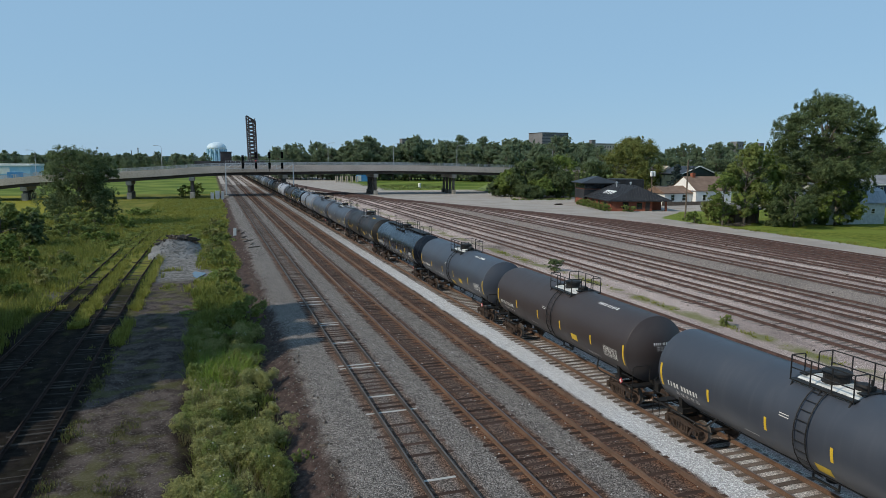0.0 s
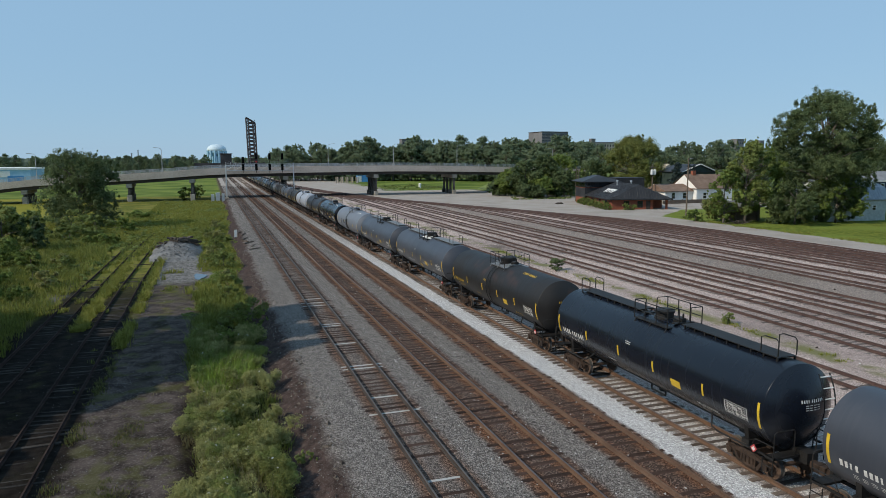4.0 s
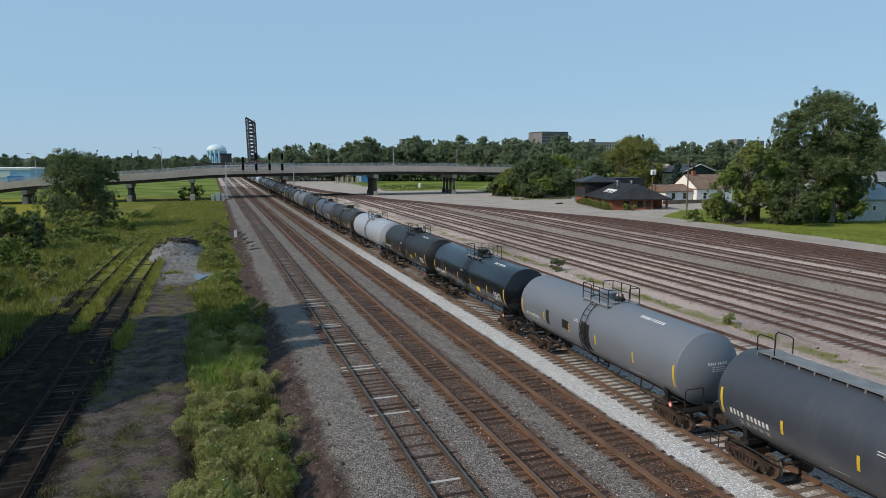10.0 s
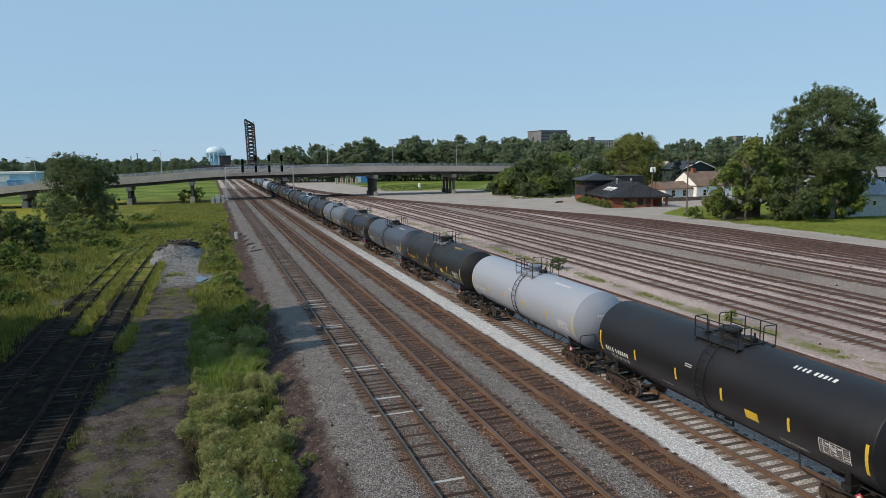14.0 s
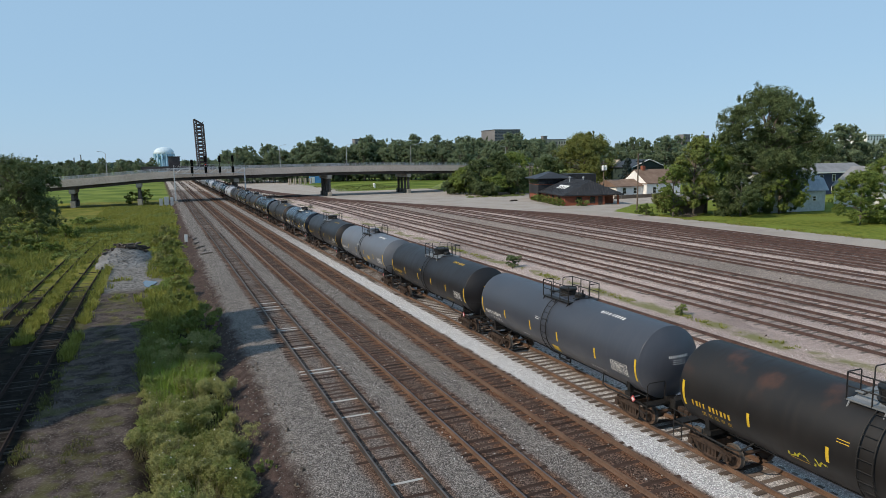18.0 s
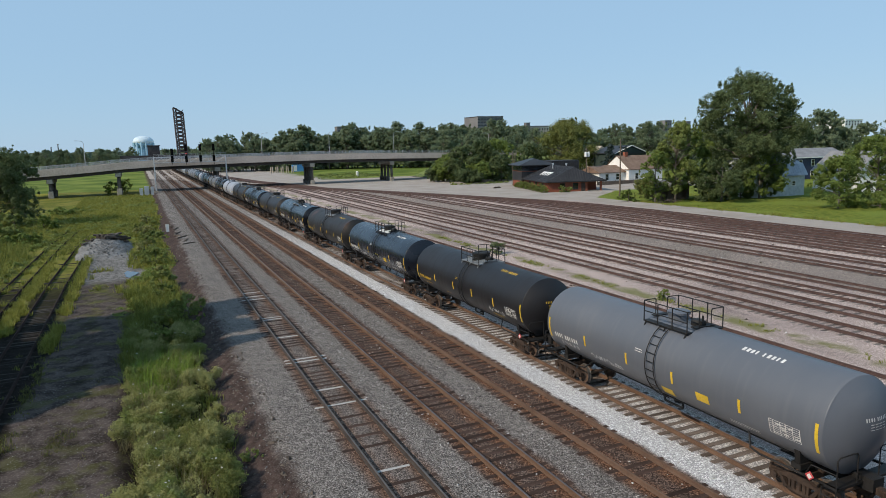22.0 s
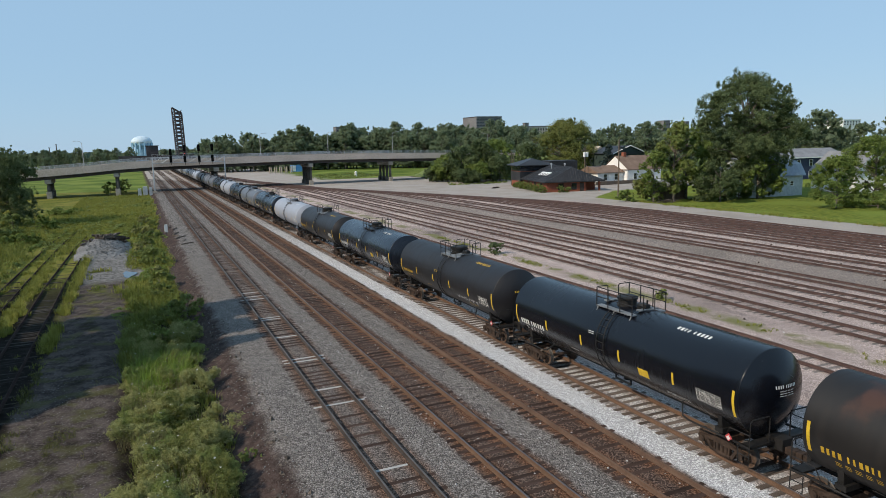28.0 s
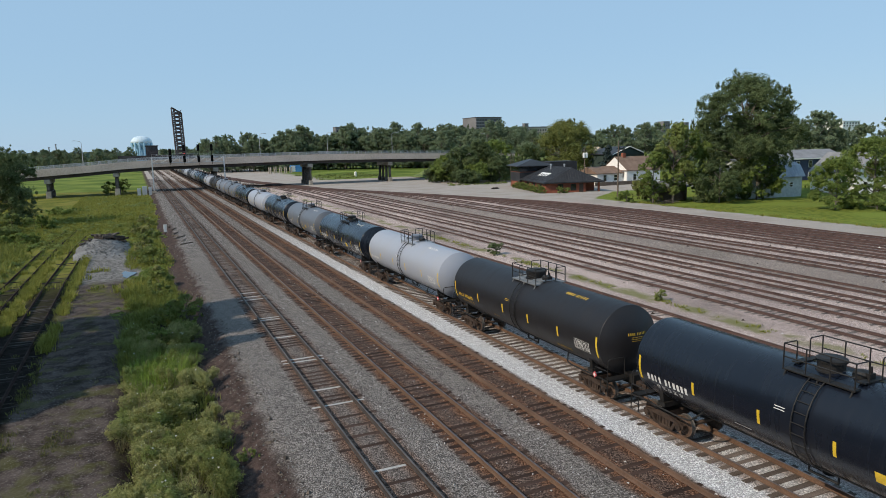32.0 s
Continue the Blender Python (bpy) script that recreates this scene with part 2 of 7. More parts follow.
TRIM = surface("white_trim", (0.62, 0.62, 0.60), (0.78, 0.78, 0.76), 10, 1, 0.6, bump=0.05)
STEEL_BLUE = surface("blue_box_paint", (0.05, 0.20, 0.45), (0.10, 0.30, 0.55), 4, 0.5, 0.6)
TIMBER = surface("broken_timber", (0.035, 0.029, 0.024), (0.145, 0.120, 0.100), 9, 1, 0.95, each=0.8)
RUBBLE = surface("rubble_stone", (0.105, 0.106, 0.106), (0.235, 0.232, 0.228), 5, 0.5, 0.95, bump=0.8, dist=0.1)
LEAF_DARK = leaves("leaf_dark_green", (0.0416, 0.0665, 0.024), (0.171, 0.22, 0.0924), 0.4)
LEAF_MID = leaves("leaf_green", (0.0749, 0.120, 0.0262), (0.268, 0.340, 0.0865), 0.46)
LEAF_LIGHT = leaves("leaf_light_green", (0.103, 0.143, 0.0377), (0.294, 0.339, 0.104), 0.42)
LEAF_OLIVE = leaves("leaf_olive", (0.0686, 0.0926, 0.0242), (0.281, 0.296, 0.088), 0.4)
LEAF_SAGE = leaves("leaf_sage_green", (0.160, 0.170, 0.056), (0.44, 0.44, 0.180), 0.42)
# distant foliage: aerial haze is mixed into the green, paler and greyer
LEAF_HAZED = leaves("leaf_far_green_hazed", (0.125, 0.175, 0.105), (0.270, 0.330, 0.195), 0.5)
WALL_GREEN = surface("dark_green_siding", (0.022, 0.036, 0.032), (0.040, 0.058, 0.050), 3, 0.4, 0.8)
LAMP_RED = Nodes("red_signal_lens").out((0.4, 0.01, 0.01), 0.3)
LAMP_RED.node_tree.nodes["Principled BSDF"].inputs["Emission Color"].default_value = (1.0, 0.03, 0.02, 1)
LAMP_RED.node_tree.nodes["Principled BSDF"].inputs["Emission Strength"].default_value = 1.2
LEAF_SPRUCE = leaves("needle_blue_green", (0.022, 0.040, 0.040), (0.055, 0.082, 0.080))
GRASS = leaves("grass_green", (0.132, 0.15, 0.0259), (0.304, 0.308, 0.0694), 0.35)
GRASS_BRIGHT = leaves("grass_bright_green", (0.105, 0.165, 0.024), (0.270, 0.370, 0.065), 0.4)
GRASS_DARK = leaves("weed_green", (0.080, 0.100, 0.021), (0.220, 0.248, 0.054), 0.4)
GRASS_OLIVE = leaves("weed_olive", (0.060, 0.066, 0.020), (0.150, 0.155, 0.050), 0.3)
GRASS_DRY = leaves("weed_dry", (0.110, 0.100, 0.048), (0.240, 0.215, 0.110), 0.3)
FLOWER = leaves("flower_white", (0.55, 0.55, 0.52), (0.75, 0.75, 0.72), 0.1)
gm = Nodes("window_glass")
GLASS = gm.out((0.015, 0.018, 0.022), 0.12, 0.0, spec=0.7)
gm = Nodes("still_water")
WATER = gm.out((0.03, 0.035, 0.04), 0.03, 0.0, gm.noise(6, 2), 0.03, 0.01)


def ground_material():
    """Ballast, dirt and grass, laid out across the tracks; each border is frayed by noise."""
    m = Nodes("yard_ground")
    sep = m.n("ShaderNodeSeparateXYZ", (0, m.co)).outputs
    wob = m.math("SUBTRACT", m.noise(0.55, 5), 0.5)
    wob2 = m.math("SUBTRACT", m.noise(0.11, 4), 0.5)
    stone = m.n("ShaderNodeTexVoronoi", (0, m.co), (2, 22.0))
    stone_c, stone_d = stone.outputs["Color"], stone.outputs["Distance"]
    val = m.n("ShaderNodeSeparateColor", (0, stone_c)).outputs[0]
    val = m.math("MULTIPLY_ADD", m.math("POWER", val, 2.5), 0.5, m.math("MULTIPLY", val, 0.52))
    val = m.math("MULTIPLY", val, m.math("MULTIPLY_ADD", m.ramp(stone_d, 0.45, 0.85), -0.72, 1.0))
    fine, mid = m.noise(22, 5), m.noise(2.2, 6)
    y, x = sep[1], sep[0]

    def edge(s, at, soft, fray=0.0, far=0.0):
        s = m.math("MULTIPLY_ADD", wob, fray, s)
        if far:
            s = m.math("MULTIPLY_ADD", wob2, far, s)
        return m.ramp(s, at - soft, at + soft)

    def band(s, a, b, soft, fray=0.0, far=0.0):
        return m.math("MULTIPLY", edge(s, a, soft, fray, far), m.math("SUBTRACT", 1.0, edge(s, b, soft, fray, far)))

    # ballast of the main line: grey stone, brown between the rails
    grey = m.mix(val, (0.0483, 0.0432, 0.0400), (0.353, 0.322, 0.300))
    grey = m.mix(m.ramp(mid, 0.35, 0.7), grey, m.mix(val, (0.0803, 0.0715, 0.0655), (0.407, 0.370, 0.345)))
    brown = m.mix(val, (0.0224, 0.0138, 0.0108), (0.212, 0.140, 0.110))
    col = grey
    for c, amount in ((7.48, 0.35), (11.35, 0.85), (15.3, 0.9)):
        k = m.math("MULTIPLY", band(x, c - 1.15, c + 1.25, 0.35, 0.6), amount)
        col = m.mix(k, col, brown)
    white = m.mix(val, (0.33, 0.332, 0.345), (0.93, 0.935, 0.95))
    col = m.mix(m.math("MULTIPLY", band(x, 16.55, 18.1, 0.2, 0.5), m.math("MULTIPLY_ADD", edge(y, 95.0, 45.0), -0.8, 1.0)), col, white)
    pale = m.mix(val, (0.214, 0.195, 0.179), (0.75, 0.689, 0.63))
    col = m.mix(edge(x, 18.15, 0.25, 0.3), col, pale)
    col = m.mix(m.math("MULTIPLY", band(x, 17.9, 20.5, 0.2, 0.3), m.math("MULTIPLY_ADD", edge(y, 95.0, 45.0), -0.35, 0.45)), col, white)
    for c, amount in ((7.48, 0.62), (11.35, 0.88), (15.3, 0.9), (19.15, 0.5)):
        for off in (-0.75, 0.75):
            stain = m.math("MULTIPLY", band(x, c + off - 0.38, c + off + 0.38, 0.25, 0.6), amount)
            col = m.mix(stain, col, m.mix(val, (0.056, 0.027, 0.016), (0.285, 0.150, 0.092)))
    # yard: pale beige stone, greyer lanes, dark oily bands
    yard = m.mix(val, (0.265, 0.210, 0.190), (0.84, 0.685, 0.625))
    yard = m.mix(m.ramp(m.noise(0.25, 5, stretch=(1.0, 0.18, 1.0)), 0.42, 0.68), yard, m.mix(val, (0.200, 0.158, 0.147), (0.53, 0.43, 0.396)))
    oil = m.math("MULTIPLY", m.ramp(m.noise(0.16, 5, stretch=(1.0, 0.4, 1.0)), 0.58, 0.72), 0.7)
    yard = m.mix(oil, yard, m.mix(val, (0.040, 0.032, 0.028), (0.15, 0.122, 0.108)))
    col = m.mix(edge(x, 20.6, 0.4, 0.6), col, yard)
    for c in (30.7, 37.55, 41.5, 45.2, 48.8, 55.3, 59.3, 63.9):
        bed2 = m.math("MULTIPLY", band(x, c - 1.1, c + 1.1, 0.35, 1.0), m.math("MULTIPLY_ADD", edge(y, 104.0 + (78 - c) / 0.36 - 24, 8.0), -0.16, 0.16))
        col = m.mix(bed2, col, m.mix(val, (0.070, 0.055, 0.048), (0.31, 0.26, 0.235)))
    lane = m.mix(val, (0.135, 0.114, 0.0994), (0.394, 0.337, 0.295))
    col = m.mix(m.math("MULTIPLY", band(x, 48.2, 55.4, 0.8, 2.0), 0.8), col, lane)
    rust = m.mix(val, (0.085, 0.045, 0.038), (0.26, 0.155, 0.135))
    col = m.mix(m.math("MULTIPLY", band(x, 65.5, 76.2, 0.6, 1.2), m.math("MULTIPLY_ADD", m.ramp(m.noise(0.3, 5, stretch=(1.6, 0.3, 1.0)), 0.38, 0.62), 0.75, 0.1)), col, rust)
    straw = m.mix(fine, (0.10, 0.105, 0.035), (0.24, 0.235, 0.10))
    tuft = m.math("MULTIPLY", band(x, 33.2, 34.6, 0.35, 1.6, 1.0), m.ramp(m.noise(0.35, 4), 0.42, 0.6))
    col = m.mix(m.math("MULTIPLY", tuft, 0.9), col, straw)
    # gravel road along the yard, bending in with the ladder tracks
    bend = m.math("MULTIPLY", m.math("MAXIMUM", m.math("SUBTRACT", y, 106.0), 0.0), 0.36)
    xr = m.math("ADD", x, bend)
    gravel = m.mix(m.math("MULTIPLY", fine, 1.0), (0.255, 0.231, 0.209), (0.472, 0.427, 0.389))
    gravel = m.mix(m.ramp(m.noise(0.18, 4), 0.4, 0.7), gravel, (0.312, 0.277, 0.247))
    col = m.mix(edge(xr, 77.6, 0.6, 1.2), col, gravel)
    lawn = m.mix(m.ramp(m.noise(1.3, 6), 0.3, 0.7), (0.082, 0.113, 0.0175), (0.182, 0.205, 0.040))
    lawn = m.mix(m.ramp(m.noise(0.09, 3), 0.4, 0.65), lawn, (0.16, 0.205, 0.04))
    slant = m.math("MULTIPLY_ADD", m.math("MAXIMUM", m.math("SUBTRACT", y, 112.5), 0.0), -1.12, x)
    right = m.math("MULTIPLY", edge(slant, 85.0, 0.6, 1.4, 2.0), m.math("SUBTRACT", 1.0, edge(y, 127.0, 2.0, 3.0, 4.0)))
    right = m.math("MAXIMUM", right, m.math("MULTIPLY", edge(x, 106.0, 1.0, 2.0, 6.0), m.math("MAXIMUM", edge(y, 150.0, 2.0, 3.0), m.math("SUBTRACT", 1.0, edge(y, 112.0, 3.0, 3.0)))))
    col = m.mix(right, col, lawn)
    # left: bare dirt shoulder, weeds, dirt lane, old sidings in the grass
    soil = m.mix(m.ramp(mid, 0.3, 0.75), (0.0255, 0.0165, 0.0147), (0.0760, 0.0510, 0.0450))
    soil = m.mix(m.math("MULTIPLY", val, 0.30), soil, (0.154, 0.137, 0.126))
    col = m.mix(m.math("SUBTRACT", 1.0, edge(x, 4.15, 0.35, 1.3, 1.0)), col, soil)
    sod = m.mix(m.ramp(m.noise(1.7, 6), 0.3, 0.72), (0.0605, 0.0716, 0.0136), (0.15, 0.16, 0.031))
    sod = m.mix(m.ramp(m.noise(0.16, 4), 0.42, 0.66), sod, m.mix(fine, (0.112, 0.11, 0.0226), (0.223, 0.205, 0.0516)))
    # dark gritty soil, its colour lowered further to carry the trees' shade
    grit_shaded = m.mix(m.ramp(m.noise(1.1, 6), 0.36, 0.64), (0.0061, 0.0045, 0.0034), (0.0194, 0.0145, 0.0112))
    grit_shaded = m.mix(m.math("MULTIPLY", m.ramp(fine, 0.55, 0.75), 0.4), grit_shaded, (0.14, 0.125, 0.11))
    grit_shaded = m.mix(m.math("MULTIPLY", m.ramp(m.noise(0.9, 5), 0.52, 0.66), 0.4), grit_shaded, m.mix(fine, (0.030, 0.036, 0.010), (0.085, 0.095, 0.026)))
    sod = m.mix(m.math("SUBTRACT", 1.0, edge(y, 56.0, 5.0, 6.0, 8.0)), sod, grit_shaded)
    weeds = m.math("SUBTRACT", 1.0, edge(x, 2.3, 0.3, 1.4, 1.2))
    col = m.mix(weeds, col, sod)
    lane2 = m.mix(m.ramp(m.noise(1.1, 8), 0.38, 0.62), (0.0300, 0.0235, 0.0215), (0.0760, 0.0610, 0.0560))
    lane2 = m.mix(m.math("MULTIPLY", m.ramp(m.noise(9.0, 6), 0.5, 0.68), 0.6), lane2, (0.150, 0.130, 0.120))
    lane2 = m.mix(m.math("MULTIPLY", m.ramp(fine, 0.55, 0.72), 0.5), lane2, (0.19, 0.165, 0.145))
    lane2 = m.mix(m.math("MULTIPLY", m.ramp(m.noise(0.7, 8), 0.50, 0.62), 0.55), lane2, m.mix(fine, (0.040, 0.043, 0.013), (0.105, 0.105, 0.034)))
    strip = m.math("MULTIPLY", band(x, -6.0, -1.7, 0.35, 1.6, 1.0), m.math("SUBTRACT", 1.0, edge(y, 86.0, 3.0, 3.0, 5.0)))
    mid_grass = m.math("MULTIPLY", band(x, -4.4, -3.4, 0.3, 2.0), m.ramp(m.noise(0.5, 4), 0.42, 0.6))
    strip = m.math("MULTIPLY", strip, m.math("SUBTRACT", 1.0, m.math("MULTIPLY", mid_grass, 0.6)))
    col = m.mix(strip, col, lane2)
    # dirt of the old sidings, painted near black for the deep shade there
    bed_shaded = m.mix(m.ramp(mid, 0.3, 0.7), (0.00707, 0.00588, 0.00511), (0.0192, 0.0161, 0.0143))
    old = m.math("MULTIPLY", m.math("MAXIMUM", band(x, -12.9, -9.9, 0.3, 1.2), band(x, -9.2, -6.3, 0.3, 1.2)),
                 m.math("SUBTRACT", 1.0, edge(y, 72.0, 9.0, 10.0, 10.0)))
    col = m.mix(m.math("MULTIPLY", old, 0.9), col, bed_shaded)
    stony = m.math("MULTIPLY", band(x, -17.5, -13.0, 0.4, 2.0, 2.0), band(y, 62.0, 88.0, 2.0, 3.0, 4.0))
    col = m.mix(m.math("MULTIPLY", stony, 0.8), col, (0.102, 0.099, 0.093))
    heap = m.math("MULTIPLY", band(x, -5.9, -0.4, 0.4, 2.0), band(y, 70.0, 92.0, 2.0, 3.0))
    coarse = m.math("ADD", m.math("MULTIPLY", m.ramp(m.noise(3.2, 8), 0.34, 0.66), 0.7), m.math("MULTIPLY", val, 0.5))
    col = m.mix(heap, col, m.mix(coarse, (0.055, 0.052, 0.050), (0.235, 0.228, 0.220)))
    # beyond the bridge
    far = m.mix(m.ramp(m.noise(0.06, 4), 0.35, 0.65), (0.075, 0.115, 0.022), (0.160, 0.200, 0.045))
    left_field = m.math("MULTIPLY", edge(y, 158.0, 4.0, 4.0, 10.0), m.math("SUBTRACT", 1.0, edge(x, -26.0, 2.0, 3.0, 10.0)))
    col = m.mix(left_field, col, m.mix(m.noise(0.05, 3), (0.141, 0.153, 0.0192), (0.253, 0.221, 0.0383)))
    behind = m.math("MULTIPLY", edge(y, 236.0, 3.0, 4.0, 8.0), m.math("MAXIMUM", m.math("SUBTRACT", 1.0, edge(x, 3.0, 0.8)), edge(x, 62.0, 4.0, 4.0, 12.0)))
    col = m.mix(behind, col, far)
    stones = m.math("MULTIPLY_ADD", m.ramp(x, 3.0, 4.6), 0.9, 0.1)
    height = m.math("ADD", m.math("MULTIPLY", m.math("MULTIPLY", stone_d, -1.0), stones), m.math("ADD", m.math("MULTIPLY", fine, 0.5), m.math("MULTIPLY", mid, 0.25)))
    return m.out(col, 0.95, 0.0, height, 0.8, 0.045, spec=0.06)


GROUND = ground_material()


# ---- mesh helpers ----
def mesh_of(name, verts, faces, *mats, smooth=False, slots=None):
    me = bpy.data.meshes.new(name)
    me.from_pydata([tuple(v) for v in verts], [], [tuple(f) for f in faces])
    for m in mats:
        me.materials.append(m)
    if smooth:
        me.polygons.foreach_set("use_smooth", [True] * len(me.polygons))
    if slots is not None:
        me.polygons.foreach_set("material_index", slots)
    me.update()
    return me


def thing(name, x=0.0, y=0.0, z=0.0, rz=0.0, **tags):
    ob = new(name)
    ob.matrix_basis = pose(x, y, z, 0, 0, rz)
    return tagged(ob, **tags)


def put(name, me, parent=None, m=None, label=""):
    ob = new(name, me)
    if parent is not None:
        ob.parent = parent
    if m is not None:
        ob.matrix_basis = m
    if label:
        ob["label"] = label
    return ob


class Shape:
    """Collects boxes, bars, tubes and sheets into one mesh."""

    def __init__(self):
        self.v, self.f = [], []

    def add(self, verts, faces):
        n = len(self.v)
        self.v += [tuple(p) for p in verts]
        self.f += [tuple(i + n for i in f) for f in faces]
        return self

    def box(self, x0, x1, y0, y1, z0, z1, b=0.0):
        """A box; b chamfers its upright and upper edges."""
        if not b:
            p = [(x, y, z) for z in (z0, z1) for x, y in ((x0, y0), (x1, y0), (x1, y1), (x0, y1))]
            return self.add(p, [(3, 2, 1, 0), (4, 5, 6, 7), (0, 1, 5, 4), (1, 2, 6, 5), (2, 3, 7, 6), (3, 0, 4, 7)])
        ring = lambda d, z: [(x0 + d, y0, z), (x1 - d, y0, z), (x1, y0 + d, z), (x1, y1 - d, z), (x1 - d, y1, z), (x0 + d, y1, z), (x0, y1 - d, z), (x0, y0 + d, z)]
        top = [(min(max(x, x0 + b), x1 - b), min(max(y, y0 + b), y1 - b), z1) for x, y, _ in ring(b, 0)]
        p = ring(b, z0) + ring(b, z1 - b) + top
        fs = [tuple(range(7, -1, -1)), tuple(range(16, 24))]
        for k in (0, 8):
            fs += [(k + i, k + (i + 1) % 8, k + 8 + (i + 1) % 8, k + 8 + i) for i in range(8)]
        return self.add(p, fs)

    def bar(self, a, b, r, n=6, r2=None):
        """A round bar from a to b, tapering from r to r2."""
        a, b = Vector(a), Vector(b)
        d = (b - a).normalized()
        u = d.cross(Vector((0, 0, 1)) if abs(d.z) < 0.9 else Vector((1, 0, 0))).normalized()
        w = d.cross(u)
        r2 = r if r2 is None else r2
        p = [c + (u * math.cos(k) + w * math.sin(k)) * s for c, s in ((a, r), (b, r2)) for k in (2 * math.pi * i / n for i in range(n))]
        return self.add(p, [(i, (i + 1) % n, n + (i + 1) % n, n + i) for i in range(n)] + [tuple(range(n - 1, -1, -1)), tuple(range(n, 2 * n))])

    def path(self, pts, r, n=6):
        """One bent round tube through the points."""
        q = [Vector(p) for p in pts]
        rings, u = [], None
        for i, c in enumerate(q):
            d = (q[min(i + 1, len(q) - 1)] - q[max(i - 1, 0)]).normalized()
            if u is None:
                u = d.cross(Vector((0.13, 0.31, 1.0)) if abs(d.z) < 0.9 else Vector((1, 0.2, 0)))
            u = (u - d * u.dot(d)).normalized()
            w = d.cross(u)
            rings += [c + (u * math.cos(k) + w * math.sin(k)) * r for k in (2 * math.pi * a / n for a in range(n))]
        f = [(i * n + a, i * n + (a + 1) % n, (i + 1) * n + (a + 1) % n, (i + 1) * n + a) for i in range(len(q) - 1) for a in range(n)]
        return self.add(rings, f + [tuple(range(n - 1, -1, -1)), tuple(range((len(q) - 1) * n, len(q) * n))])

    def lathe(self, prof, n=24, at=(0, 0, 0), axis="z"):
        """Turns (radius, height) pairs round an axis; closed at the ends."""
        p, f = [], []
        for r, h in prof:
            for i in range(n):
                a = 2 * math.pi * i / n
                c, s = r * math.cos(a), r * math.sin(a)
                q = (c, s, h) if axis == "z" else ((c, h, s) if axis == "y" else (h, c, s))
                p.append((q[0] + at[0], q[1] + at[1], q[2] + at[2]))
        for k in range(len(prof) - 1):
            f += [(k * n + i, k * n + (i + 1) % n, (k + 1) * n + (i + 1) % n, (k + 1) * n + i) for i in range(n)]
        f += [tuple(range(n - 1, -1, -1)), tuple(range((len(prof) - 1) * n, len(prof) * n))]
        return self.add(p, f)

    def grid(self, pts):
        """A sheet through rows of points."""
        nr, nc = len(pts), len(pts[0])
        return self.add([p for row in pts for p in row],
                        [(r * nc + c, r * nc + c + 1, (r + 1) * nc + c + 1, (r + 1) * nc + c) for r in range(nr - 1) for c in range(nc - 1)])

    def mesh(self, name, *mats, smooth=False):
        return mesh_of(name, self.v, self.f, *mats, smooth=smooth)


def part(name, shape, mat, parent, label="", smooth=False, m=None):
    return put(name, shape.mesh(name, mat, smooth=smooth), parent, m, label)


# ---- ground: one sheet to the horizon ----
LOW = -0.80          # the weedy land on the left lies lower than the main line


def height(x, y):
    s = min(max((x - 2.6) / 1.7, 0), 1)
    s = s * s * (3 - 2 * s)
    h = LOW + (-0.21 - LOW) * s
    if x < 3 and abs(y) < 400:
        h += 0.10 * (noise.noise((x * 0.25, y * 0.2, 1.0))) * (1.0 if x < -12.9 else 0.5)
    if x > 85 and y < 400:
        h += 0.12 * noise.noise((x * 0.1, y * 0.1, 4.0))
    return h


xs = [-4000, -1500, -600, -300, -150, -100, -70, -50] + list(np.arange(-40, 7.0, 0.7)) + list(np.arange(8, 96, 4.0)) + [100, 106, 112, 120, 130, 150, 180, 250, 400, 900, 2000, 4000]
ys = [-600, -200, -80, -30, 0] + list(np.arange(8, 110, 1.6)) + list(np.arange(112, 260, 6.0)) + [280, 320, 380, 460, 600, 900, 1500, 2500, 4800]
gs = Shape().grid([[(x, y, height(x, y)) for x in xs] for y in ys])
tagged(put("ground", gs.mesh("ground", GROUND, smooth=True)), "stony rail yard ground with ballast, dirt, weeds and shade darkened in by the sidings", "ground", kind="structure")


# ---- railway tracks ----
def rail_mesh(pts, off, z, top, side_mat):
    """A flat-bottomed rail that follows the line pts at the sideways distance off."""
    prof = [(-0.07, 0.0), (-0.07, 0.012), (-0.012, 0.035), (-0.012, 0.125), (-0.036, 0.135), (-0.036, 0.165), (-0.028, 0.17),
            (0.028, 0.17), (0.036, 0.165), (0.036, 0.135), (0.012, 0.125), (0.012, 0.035), (0.07, 0.012), (0.07, 0.0)]
    v, f, s, n = [], [], [], len(prof)
    for i, p in enumerate(pts):
        a, b = Vector(pts[max(i - 1, 0)]), Vector(pts[min(i + 1, len(pts) - 1)])
        d = (b - a).normalized()
        side = Vector((d.y, -d.x))
        for u, h in prof:
            q = Vector(p) + side * (off + u)
            v.append((q.x, q.y, z - 0.17 + h))
    for i in range(len(pts) - 1):
        for k in range(n - 1):
            f.append((i * n + k, (i + 1) * n + k, (i + 1) * n + k + 1, i * n + k + 1))
            s.append(1 if k in (5, 6, 7) else 0)
    me = bpy.data.meshes.new("rail")
    me.from_pydata(v, [], f)
    me.materials.append(side_mat)
    me.materials.append(top)
    me.polygons.foreach_set("material_index", s)
    me.update()
    return me


def tie_box(hx, hy, hz):
    return Shape().box(-hx, hx, -hy, hy, -hz, 0.0, 0.012)


TIE_MESH = {}


def tie_mesh(mat):
    if mat.name not in TIE_MESH:
        TIE_MESH[mat.name] = tie_box(1.28, 0.112, 0.16).mesh("tie", mat)
    return TIE_MESH[mat.name]


